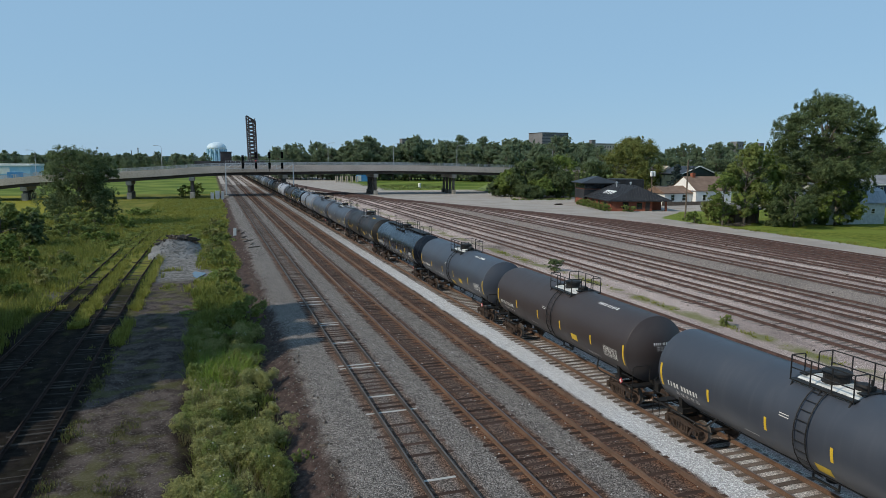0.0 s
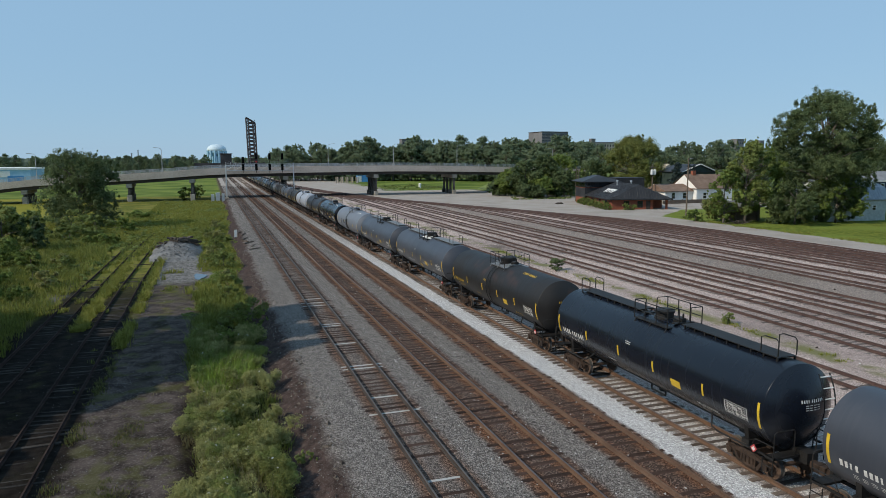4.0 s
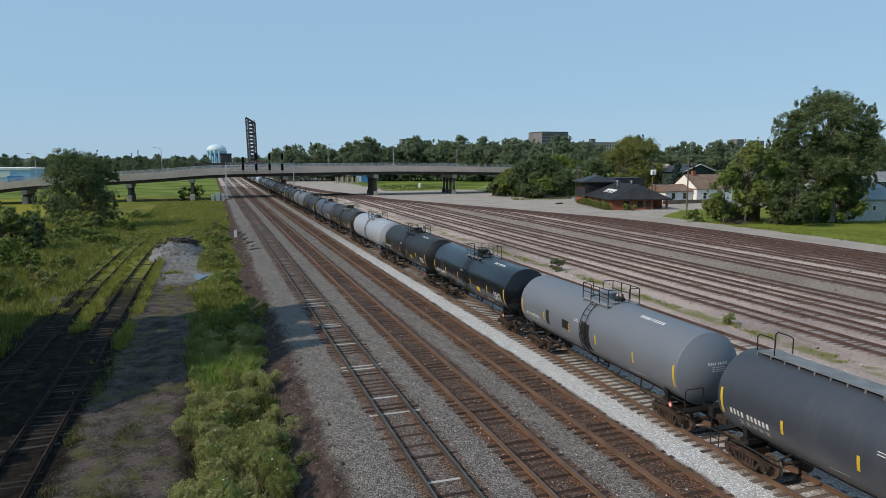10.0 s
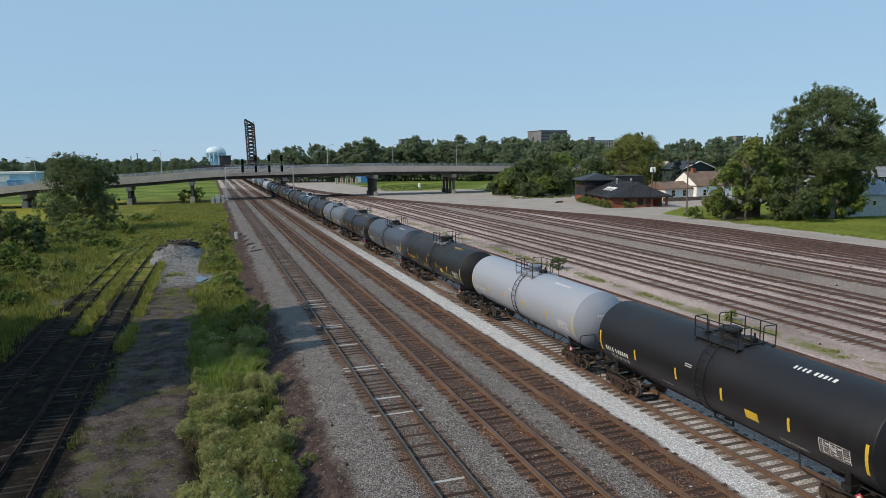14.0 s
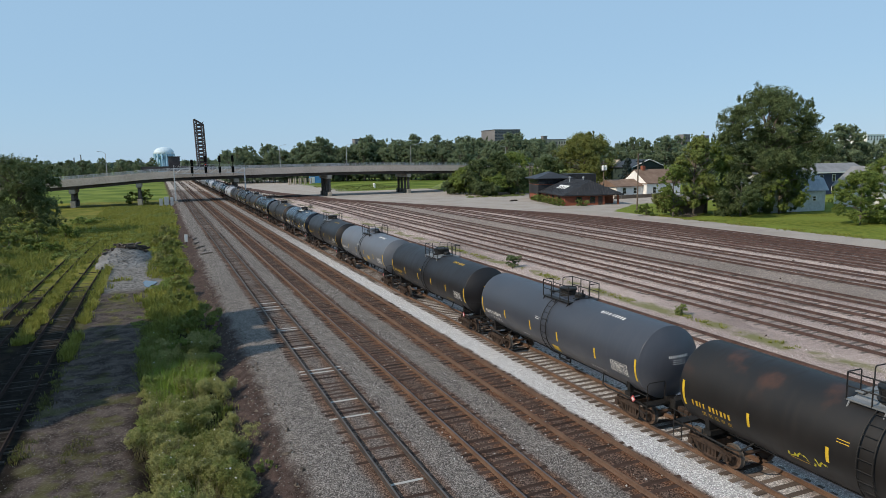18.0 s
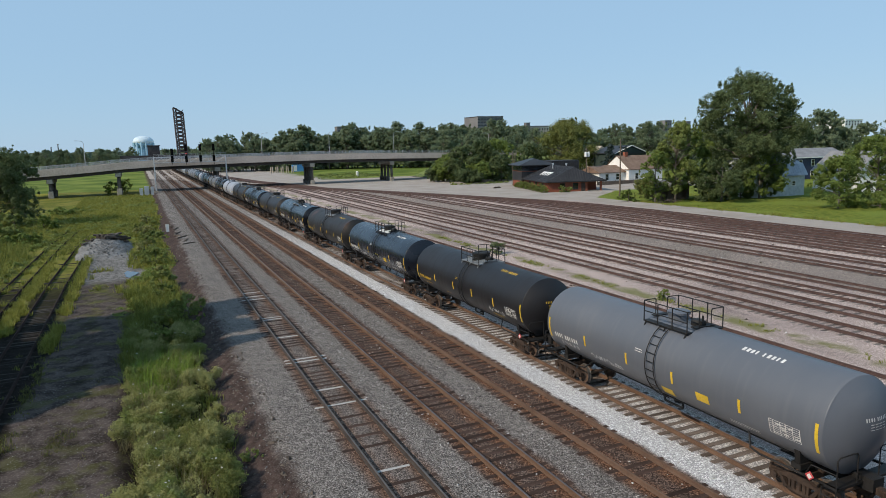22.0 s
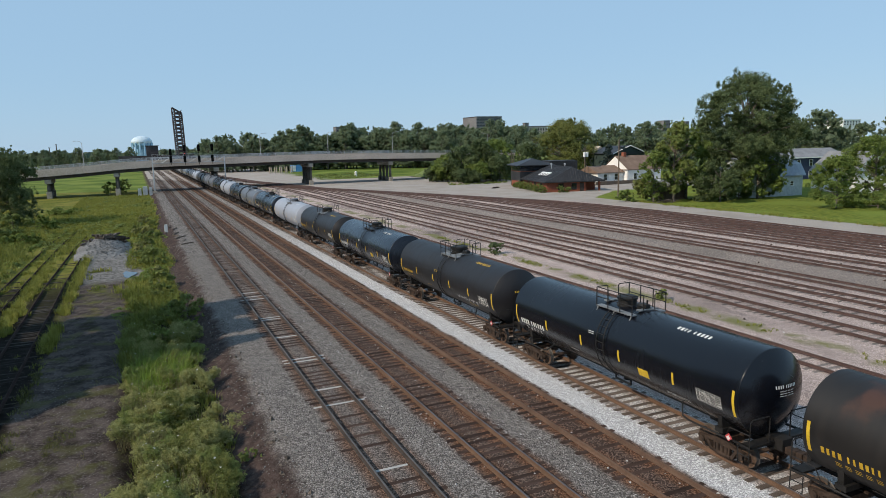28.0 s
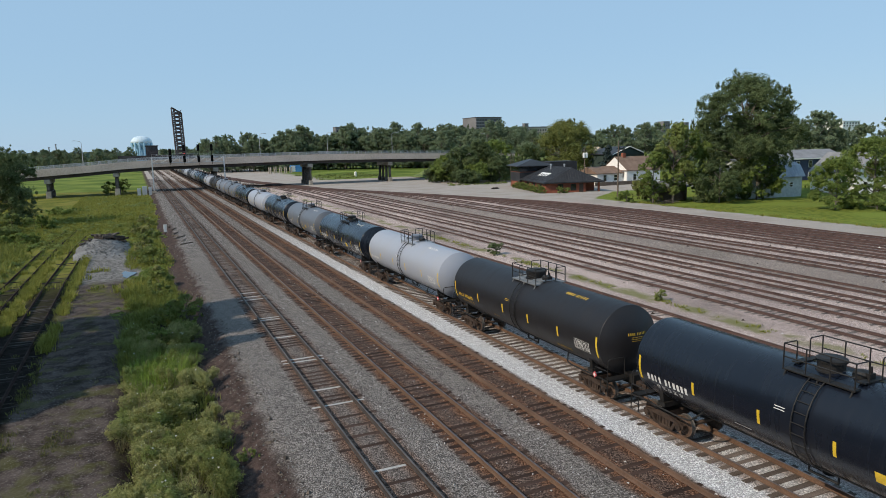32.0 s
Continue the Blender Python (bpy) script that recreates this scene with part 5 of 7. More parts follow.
# the big cottonwood and its neighbours by the grey barn
stand(make_tree("tree", 101, 23.5, 10.0, 2.0, 66, 88000, 0.18, LEAF_DARK, "tall dark green cottonwood with an open ragged crown", "round", 0.6, group="trees by the barn", lump=0.82), 106.8, 95.0)
stand(make_tree("tree", 2, 15.2, 4.2, 0.8, 30, 32000, 0.145, LEAF_LIGHT, "light green willow with a loose crown", "egg", 0.3, group="trees by the barn", lump=0.85), 91.2, 97.0)
stand(make_tree("tree", 90, 9.8, 2.9, 0.5, 18, 16000, 0.14, LEAF_MID, "small leafy tree beside the willow", "round", 0.2, group="trees by the barn", lump=0.9), 86.4, 97.0)
stand(make_tree("tree", 3, 15.0, 4.3, 1.0, 20, 25000, 0.15, LEAF_MID, "green maple beside the barn", "round", 0.3, group="trees by the barn", lump=0.85), 96.0, 99.0)
stand(make_tree("tree", 4, 16.2, 5.5, 6.5, 14, 16000, 0.2, LEAF_DARK, "dark green tree behind the barn", "round", 0.3, group="trees by the barn"), 117.0, 101.0)
stand(make_tree("tree", 5, 7.5, 4.6, 0.3, 16, 17000, 0.145, LEAF_DARK, "low dark green tree at the foot of the cottonwood", "round", 0.2, group="trees by the barn"), 96.5, 91.0)
stand(make_tree("tree", 6, 8.6, 4.4, 0.4, 16, 17000, 0.145, LEAF_MID, "leafy young tree at the edge of the lawn", "round", 0.2, group="trees by the barn"), 106.0, 91.0)
for i, (x, h, r) in enumerate(((99.5, 4.4, 2.6), (103.0, 5.2, 2.8), (109.5, 4.6, 2.6), (94.5, 3.6, 2.4))):
    stand(make_tree("shrub", 150 + i, h, r, 0.0, 12, 8000, 0.15, LEAF_DARK, "dark green shrub under the cottonwood", "round", 0.1, "shrub", "shrubs by the lawn"), x, 92.6)
# bushes at the right edge
stand(make_tree("shrub", 7, 8.3, 3.9, 0.2, 20, 19000, 0.135, LEAF_MID, "leafy green shrub by the white gabled house", "round", 0.15, "shrub", "shrubs by the lawn"), 100.9, 71.5)
stand(make_tree("tree", 8, 11.5, 5.5, 0.6, 22, 26000, 0.155, LEAF_MID, "green tree by the white gabled house", "round", 0.25, group="trees by the barn"), 112.5, 73.0)
stand(make_tree("shrub", 9, 3.0, 4.4, 0.0, 12, 6000, 0.2, LEAF_MID, "low green hedge by the lawn", "round", 0.1, "shrub", "shrubs by the lawn"), 105.0, 67.5)
stand(make_tree("shrub", 10, 4.0, 3.6, 0.1, 12, 6500, 0.18, LEAF_OLIVE, "grey-green bush by the wooden pole", "round", 0.1, "shrub", "shrubs by the lawn"), 88.5, 100.0)
stand(make_tree("shrub", 11, 2.2, 2.2, 0.0, 9, 3000, 0.16, LEAF_MID, "low bush on the lawn's edge", "round", 0.08, "shrub", "shrubs by the lawn"), 84.0, 101.5)
# behind the brick building
stand(make_tree("tree", 12, 18.2, 10.5, 1.2, 46, 55000, 0.21, LEAF_OLIVE, "broad olive green tree with a domed crown", "round", 0.5, group="trees behind the brick building"), 126.5, 183.0)
for i, (x, y, h, r) in enumerate(((87.5, 190.0, 8.5, 5.6), (90.5, 186.0, 10.8, 6.5), (98.0, 189.0, 12.6, 7.0), (106.0, 192.0, 13.0, 7.0), (113.5, 186.0, 11.5, 6.5), (101.0, 181.0, 8.0, 5.5), (93.0, 180.5, 6.0, 5.0), (88.0, 178.0, 4.0, 4.0), (85.0, 193.0, 5.0, 4.0))):
    stand(make_tree("tree", 20 + i, h, r, 0.3, 20, 17000, 0.22, LEAF_DARK if i % 3 else LEAF_MID, "dense dark green thicket tree by the bridge end", "round", 0.2, group="thicket at the bridge end"), x, y)
spruce = make_tree("spruce", 30, 10.4, 3.4, 0.8, 22, 6000, 0.30, LEAF_SPRUCE, "blue-green spruce behind the white house", "cone", 0.25)
stand(spruce, 127.8, 163.0)
stand(make_tree("tree", 91, 10.2, 2.3, 0.6, 14, 9000, 0.17, LEAF_SPRUCE, "dark narrow tree beside the spruce", "tall", 0.2, group="trees by the white house"), 132.8, 163.0)
# left side
stand(make_tree("tree", 31, 13.8, 6.2, 0.3, 44, 42000, 0.145, LEAF_DARK, "bushy green tree standing alone in the weeds", "tall", 0.3, group="trees by the sidings", lump=1.15), -22.0, 133.0, LOW)
stand(make_tree("tree", 32, 12.6, 3.2, 8.0, 7, 3500, 0.24, LEAF_DARK, "slim dark green tree with bare upper twigs", "round", 0.22, group="trees by the sidings"), -18.6, 137.0, LOW)
stand(make_tree("shrub", 33, 6.2, 3.8, 0.2, 16, 13000, 0.17, LEAF_LIGHT, "dense green shrub in the weeds", "round", 0.15, "shrub", "shrubs by the sidings"), -25.8, 100.0, LOW)
stand(make_tree("shrub", 34, 4.6, 2.4, 0.1, 9, 6000, 0.18, LEAF_DARK, "dark green shrub in the weeds", "round", 0.12, "shrub", "shrubs by the sidings"), -22.6, 101.0, LOW)
for i, (x, y, h, r, q) in enumerate(((-19.2, 84.0, 2.2, 1.7, LEAF_MID), (-21.5, 121.0, 4.2, 3.4, LEAF_LIGHT), (-17.5, 118.0, 3.4, 2.6, LEAF_LIGHT), (-25.5, 118.5, 4.4, 3.4, LEAF_LIGHT), (-14.5, 124.0, 2.4, 2.2, LEAF_MID), (-20.0, 110.5, 2.6, 3.2, LEAF_LIGHT),
                                     (-14.8, 104.0, 1.6, 2.4, LEAF_MID), (-13.5, 150.0, 1.5, 3.0, LEAF_MID), (-7.5, 222.0, 3.6, 2.6, LEAF_MID), (-4.0, 224.0, 4.0, 2.8, LEAF_MID), (-23.5, 90.0, 2.8, 2.4, LEAF_MID))):
    stand(make_tree("shrub", 40 + i, h, r, 0.0, 9, 3800, 0.17, q, "leafy green shrub in tall weeds", "round", 0.08, "shrub", "shrubs by the sidings"), x, y, LOW)
mr = random.Random(19)
for i in range(20):
    h = mr.uniform(0.9, 2.3)
    stand(make_tree("shrub", 160 + i, h, h * mr.uniform(0.7, 1.0), 0.0, 8, 3600, 0.10, (LEAF_LIGHT, LEAF_MID, LEAF_LIGHT, LEAF_SAGE)[i % 4], "bushy light green weeds in the meadow", "round", 0.04, "shrub", "shrubs by the sidings"),
          mr.uniform(-24, -14.2), 54 + 2.2 * i + mr.uniform(-1, 1), LOW)
for i in range(12):
    h = mr.uniform(0.8, 1.9)
    stand(make_tree("shrub", 190 + i, h, h * mr.uniform(0.7, 1.1), 0.0, 8, 3000, 0.10, (LEAF_LIGHT, LEAF_LIGHT, LEAF_SAGE)[i % 3], "tall leafy weeds beside the main line", "round", 0.04, "shrub", "bushes along the lane"),
          mr.uniform(-0.6, 2.0), 58 + 6.0 * i + mr.uniform(-2, 2), LOW)
# unseen trees beside the sidings: near ones shade the lane, the rest block skylight
for i, (x, y, h, r) in enumerate(((-21.5, 38.0, 15.0, 5.8), (-21.0, 39.6, 21.5, 6.6), (-22.0, 44.4, 23.0, 7.0), (-25.5, 40.5, 20.0, 7.0), (-31.0, 44.0, 20.0, 7.0), (-26.0, 33.5, 16.0, 5.0), (-29.0, 25.0, 15.5, 5.2), (-33.0, 50.0, 19.0, 6.0),
                                 (-39.0, 14.0, 18.0, 7.0), (-41.0, 26.0, 19.0, 7.5), (-40.0, 38.0, 20.0, 7.5), (-41.0, 50.0, 20.0, 7.5), (-42.0, 62.0, 19.0, 7.5), (-44.0, 75.0, 18.0, 7.0), (-37.0, 2.0, 18.0, 7.0))):
    stand(make_tree("tree", 60 + i, h, r, 1.0, 22, 17000, 0.52, LEAF_DARK, "unseen tall green tree beside the old sidings, there for its shade", "round", 0.35, group="trees by the sidings"), x, y + 0.105 * h, LOW)
# bush between the yard tracks, tufts
stand(make_tree("shrub", 70, 1.3, 0.9, 0.0, 6, 1800, 0.08, LEAF_DARK, "small dark weed bush between yard tracks", "tall", 0.03, "shrub", "weeds in the yard", 1.7), 33.6, 61.5)
stand(make_tree("shrub", 71, 0.9, 0.5, 0.0, 5, 900, 0.06, LEAF_LIGHT, "small yellow-green weed between yard tracks", "tall", 0.02, "shrub", "weeds in the yard", 1.7), 33.9, 37.0)
for i in range(13):
    stand(make_tree("shrub", 130 + i, 1.3 + 0.35 * (i % 3), 1.3, 0.0, 9, 2400, 0.11, LEAF_LIGHT if i % 3 else LEAF_MID, "light green weeds along the brick wall", "round", 0.04, "shrub", "weeds at the brick building"), 84.3 + 0.45 * i, 131.0 + 1.75 * i)
for i in range(2):
    stand(make_tree("shrub", 72 + i, 1.6 - 0.2 * (i % 3), 1.4, 0.0, 8, 2400, 0.11, LEAF_LIGHT, "light green weeds along the brick wall", "round", 0.04, "shrub", "weeds at the brick building"), 88.0 + i, 129.3 - 0.25 * i)

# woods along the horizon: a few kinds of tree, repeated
kinds = [make_tree("tree", 80 + i, h, r, 0.5, 34, 15000, 0.34, LEAF_HAZED, "haze-tinted green tree in the wood behind the bridge", sh, 0.4, group="woods behind the bridge", lump=1.0)
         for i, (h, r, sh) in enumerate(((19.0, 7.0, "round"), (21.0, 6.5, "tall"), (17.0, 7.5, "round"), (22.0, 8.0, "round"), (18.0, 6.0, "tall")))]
rng = random.Random(12)
spots = []
for i in range(96):
    f = i / 95
    spots.append((34 + 150 * f + rng.uniform(-3, 3), 372 - 60 * f + rng.uniform(-14, 14), 0.80 + 0.20 * min(1, f * 3) + rng.uniform(-0.10, 0.10)))
for i in range(80):
    f = i / 79
    spots.append((150 + 330 * f + rng.uniform(-5, 5), 420 - 30 * f + rng.uniform(-25, 25), 1.02 + rng.uniform(-0.12, 0.12)))
for i in range(40):
    f = i / 39
    spots.append((120 + 170 * f + rng.uniform(-4, 4), 270 - 60 * f + rng.uniform(-18, 18), 0.78 + rng.uniform(-0.1, 0.1)))
for i in range(26):
    f = i / 25
    spots.append((158 + 130 * f + rng.uniform(-4, 4), 168 - 70 * f + rng.uniform(-10, 14), 0.84 + rng.uniform(-0.05, 0.06)))
for i in range(90):
    f = i / 89
    spots.append((-330 + 385 * f + rng.uniform(-4, 4), 640 - 40 * f + rng.uniform(-30, 30), 0.66 + rng.uniform(-0.06, 0.12)))
for i in range(16):
    f = i / 15
    spots.append((-130 + 100 * f + rng.uniform(-4, 4), 420 + rng.uniform(-30, 30), 0.44 + rng.uniform(-0.1, 0.12)))
spots = [p for p in spots if not (p[1] > 500 and -9 < p[0] - 0.0095 * p[1] < 15)]
used = set()
for i, (x, y, s) in enumerate(spots):
    j = rng.randrange(5)
    if j not in used:
        used.add(j)
        kinds[j].matrix_basis = pose(x, y, -0.4, 0, 0, rng.uniform(0, 360))
        kinds[j].scale = (s, s, s)
    else:
        c = kinds[j]
        keep = c.scale.copy()
        c.scale = (s, s, s)
        copy_thing(c, pose(x, y, -0.4, 0, 0, rng.uniform(0, 360)))
        c.scale = keep
# the horizon strip's green is greyed to paint in the distance haze
m = Nodes("far_wood_hazed")
WOODS_HAZED = m.out(m.mix(m.ramp(m.noise(0.03, 5), 0.3, 0.7), (0.075, 0.105, 0.078), (0.120, 0.150, 0.105)), 0.95)
s = Shape()
rng = random.Random(5)
pts = []
for i in range(560):
    x = -900 + i * 4
    top = 12.2 + 2.0 * noise.noise((x * 0.03, 0, 0)) + rng.uniform(-1.3, 1.3)
    pts.append([(x, 1150, -1), (x + rng.uniform(-1, 1), 1151 + rng.uniform(-1, 1), top * 0.6), (x, 1152 + rng.uniform(0, 2), top), (x, 1190, 11 + rng.uniform(-2, 2)), (x, 1240, -1)])
s.grid(pts)
tagged(put("far_woods", s.mesh("far_woods", WOODS_HAZED)), "green woods on the horizon, paled by painted haze", "woods", kind="stuff")


# ---- landmarks in the distance ----
tower = thing("water_tower", 8.6, 905, -1, label="pale blue many-legged water tower with a white domed tank", category="water tower")
part("tank", Shape().lathe([(0.5, 30.8), (4, 30.4), (8, 29.0), (10.6, 26.8), (11.8, 24.6), (11.9, 23.2), (11.0, 21.6)], 36), TANK_WHITE, tower, smooth=True)
part("belly", Shape().lathe([(11.2, 22.6), (10.8, 20.0), (8.0, 17.0), (2.0, 15.5)], 36), TANK_BLUE, tower, smooth=True)
part("riser", Shape().lathe([(6.2, 0), (6.2, 17)], 20), TANK_BLUE, tower)
for i in range(14):
    a = 2 * math.pi * i / 14
    part("leg", Shape().bar((11.4 * math.cos(a), 11.4 * math.sin(a), 0), (11.4 * math.cos(a), 11.4 * math.sin(a), 22.5), 1.0, 8), TANK_BLUE, tower)

bascule = thing("lift_bridge_leaf", 25.2, 430, 0, label="raised dark steel truss leaf of an old lift bridge", category="drawbridge")
LEAN = 0.8


def leaf_x(x, z):
    """The leaf leans a little to the left as it rises."""
    return x - LEAN * (z - 4) / 32


def leaf_top(x):
    return 36.3 - 0.62 * (x + 2.6)


for dy in (0.0, 6.0):
    for x in (-2.6, -1.3, 1.3, 2.6):
        part("chord", Shape().bar((x, dy, 4.0), (leaf_x(x, leaf_top(x)), dy, leaf_top(x)), 0.30, 6), TOWER_STEEL, bascule)
    for x in (-2.6, 1.3):
        for i in range(11):
            z = 8 + i * 2.45
            part("lattice", Shape().bar((leaf_x(x, z), dy, z), (leaf_x(x + 1.3, z), dy, z), 0.2, 5).bar((leaf_x(x, z), dy, z), (leaf_x(x + 1.3, z + 2.45), dy, z + 2.45), 0.13, 5), TOWER_STEEL, bascule)
for i in range(13):
    z = 6 + i * 2.2
    s = Shape().add([(leaf_x(-1.3, z), 3.0, z), (leaf_x(1.3, z), 3.0, z), (leaf_x(1.3, z + 1.3), 3.0, z + 1.3), (leaf_x(-1.3, z + 1.3), 3.0, z + 1.3),
                     (leaf_x(-1.3, z), 3.3, z), (leaf_x(1.3, z), 3.3, z), (leaf_x(1.3, z + 1.3), 3.3, z + 1.3), (leaf_x(-1.3, z + 1.3), 3.3, z + 1.3)],
                    [(0, 1, 2, 3), (7, 6, 5, 4), (0, 4, 5, 1), (1, 5, 6, 2), (2, 6, 7, 3), (3, 7, 4, 0)])
    part("deck_panel", s, TOWER_STEEL, bascule)
    part("cross_brace", Shape().bar((leaf_x(-2.6, z), 0, z), (leaf_x(2.6, z), 6, z), 0.14, 5), TOWER_STEEL, bascule)
part("top_chord", Shape().bar((leaf_x(-2.6, 36), 0, 36.3), (leaf_x(2.6, 33), 0, leaf_top(2.6)), 0.35, 6).bar((leaf_x(-2.6, 36), 6, 36.3), (leaf_x(2.6, 33), 6, leaf_top(2.6)), 0.35, 6), TOWER_STEEL, bascule)
part("machinery_house", Shape().box(-19, -12.6, 2, 9, 6.0, 14.1).box(-19.4, -12.2, 1.6, 9.4, 14.1, 14.6), TOWER_STEEL, bascule)
part("girder", Shape().box(-34, 14, 0, 1.2, 6.2, 8.8).box(-34, 14, 6, 7.2, 6.2, 8.8), TOWER_STEEL, bascule)
part("abutment", Shape().box(-12, 8, -1, 9, -1, 6.4), CONCRETE, bascule)


def block(name, x0, x1, y0, y1, h, wall, roof, label, rows=0, cols=0, sill=2.0, w=1.2, hh=1.6, crown=0.8, category="building", group=""):
    """A plain block of a building with set-in windows on the face to the camera."""
    ob = thing(name, x0, y0, 0, label=label, category=category, group=group)
    part("wall", Shape().box(0, x1 - x0, 0, y1 - y0, -1, h), wall, ob)
    part("parapet", Shape().box(-0.3, x1 - x0 + 0.3, -0.3, y1 - y0 + 0.3, h, h + crown), roof, ob)
    me = Shape().box(-w / 2, w / 2, -0.12, 0.04, 0, hh).mesh("window", GLASS)
    for r in range(rows):
        for c in range(cols):
            put("window", me, ob, pose((x1 - x0) * (c + 0.5) / cols, 0, sill + r * (h - sill) / max(rows, 1)))
    return ob


block("factory_building", 412, 450, 800, 840, 45.6, WALL_DARK, TOWER_STEEL, "tall derelict dark brick factory above the trees", 11, 9, 2.0, 3.6, 2.0, 0.9)
block("grain_building", 484, 525, 805, 840, 32.0, WALL_TAN, WALL_DARK, "long tan industrial building above the trees", 6, 10, 3.0, 1.6, 3.0, 1.5)
block("grain_tower", 486, 492, 800, 806, 37, WALL_DARK, WALL_DARK, "small dark tower on the roofline", 0, 0)
block("chimney_block", 820, 834, 900, 914, 42.0, WALL_DARK, WALL_DARK, "distant dark tower block above the trees", 5, 3, 4, 2.0, 3.0)
block("white_building", 850, 884, 600, 640, 30.5, TRIM, TRIM, "white building top above the distant trees", 2, 6, 24.0, 2.4, 2.0)
block("chimney_block", 868, 876, 900, 914, 40.0, WALL_DARK, WALL_DARK, "distant narrow tower block above the trees", 5, 2, 4, 2.0, 3.0)
block("tower_block", 236, 250, 850, 862, 36.0, WALL_DARK, WALL_DARK, "distant grey tower above the trees", 5, 3, 4, 2.0, 3.0)
wh = block("warehouse", -116, -71.5, 325, 350, 6.9, WALL_BLUE, TRIM, "long low pale blue and white warehouse behind the road", 0, 0)
part("loading_door", Shape().box(36, 42, -0.15, 0.0, 0, 4.4), STEEL_BLUE, wh)
part("white_band", Shape().box(0, 37, -0.12, 0.0, 3.8, 6.4), TRIM, wh)
for x, h in ((-62, 20), (-66, 17), (-57, 24)):
    st = thing("smokestack", x * 1.6, 1000, 0, label="thin distant smokestack on the horizon", category="smokestack", group="smokestacks")
    part("stack", Shape().bar((0, 0, 0), (0, 0, h * 0.95), 0.9, 8, 0.6), WALL_DARK, st)
    part("cap", Shape().bar((0, 0, h * 0.92), (0, 0, h * 0.95), 1.1, 8), WALL_DARK, st)

# things beyond the bridge
box = thing("blue_container", 68.5, 330.0, -0.2, label="blue steel container behind the bridge", category="container")
part("body", Shape().box(0, 6.0, 0, 2.4, 0, 3.2, 0.04), STEEL_BLUE, box)
part("door", Shape().box(0.2, 2.2, -0.06, 0, 0.2, 3.0), TRIM, box)
pl = Shape().bar((0, 0, 0), (0, 0, 3.0), 0.3, 8).mesh("bollard", CONCRETE_PIER)
for i in range(10):
    b = put("bollard", pl, None, pose(56 + i * 1.2, 318 + 2 * (i % 2), -0.3))
    tagged(b, "pale concrete post behind the bridge", "post", "posts behind the bridge")
sil = thing("white_tank", 78.0, 255.0, -0.2, label="small white post tank by the path", category="tank")
part("shell", Shape().lathe([(0.5, 0), (0.55, 1.6), (0.3, 1.9)], 12), TRIM, sil)


# ---- buildings on the right ----
def window(parent, x, y, z, w, h, turn=0.0, trim=TRIM):
    """A framed window on a wall whose outside looks along -y before the turn."""
    s = Shape()
    t = 0.09
    s.box(-w / 2 - t, w / 2 + t, -0.07, 0.02, -t, 0).box(-w / 2 - t, w / 2 + t, -0.07, 0.02, h, h + t)
    s.box(-w / 2 - t, -w / 2, -0.07, 0.02, 0, h).box(w / 2, w / 2 + t, -0.07, 0.02, 0, h).box(-w / 2, w / 2, -0.05, 0.0, h / 2 - 0.03, h / 2 + 0.03)
    f = put("window", s.mesh("window", trim), parent, pose(x, y, z, 0, 0, turn))
    put("pane", Shape().box(-w / 2, w / 2, -0.02, 0.03, 0, h).mesh("pane", GLASS), f)
    return f


def prism_roof(x0, x1, y0, y1, z, zr, along_y=True, over=0.4, hip=0.0, ends=True):
    """A ridged roof with thickness; hip pulls the ridge's ends in."""
    s = Shape()
    x0, x1, y0, y1 = x0 - over, x1 + over, y0 - over, y1 + over
    t = 0.18
    if along_y:
        c = (x0 + x1) / 2
        lo = [(x0, y0), (x1, y0), (x1, y1), (x0, y1)]
        r = [(c, y0 + hip), (c, y1 - hip)]
        faces = [(0, 1, 4), (1, 2, 5, 4), (2, 3, 5), (3, 0, 4, 5)]
    else:
        c = (y0 + y1) / 2
        lo = [(x0, y0), (x1, y0), (x1, y1), (x0, y1)]
        r = [(x0 + hip, c), (x1 - hip, c)]
        faces = [(0, 1, 5, 4), (1, 2, 5), (2, 3, 4, 5), (3, 0, 4)]
    if not ends:
        faces = [q for q in faces if len(q) == 4]
    v = [(x, y, z) for x, y in lo] + [(x, y, zr) for x, y in r]
    s.add(v, faces)
    s.add([(x, y, z - t) for x, y in lo] + [(x, y, z) for x, y in lo], [(3, 2, 1, 0), (0, 1, 5, 4), (1, 2, 6, 5), (2, 3, 7, 6), (3, 0, 4, 7)])
    return s


def seams(parent, x0, x1, y0, y1, z, zr, hip, mat, step=0.8):
    """Standing seams up the two long slopes of a hipped roof."""
    c = (x0 + x1) / 2
    me = Shape()
    for y in np.arange(y0 + 0.3, y1, step):
        k = min(1.0, (y - y0) / hip, (y1 - y) / hip) if hip else 1.0
        for xe in (x0, x1):
            xt = xe + (c - xe) * k
            zt = z + (zr - z) * k
            me.bar((xe, y, z + 0.02), (xt, y, zt + 0.02), 0.035, 4)
    for x in np.arange(x0 + 0.4, x1, step):
        k = min((x - x0), (x1 - x)) / (c - x0)
        me.bar((x, y0, z + 0.02), (x, y0 + hip * k, z + (zr - z) * k + 0.02), 0.035, 4)
    ob = part("seams", me, mat, parent)
    ob["kind"] = "stuff"
    return ob


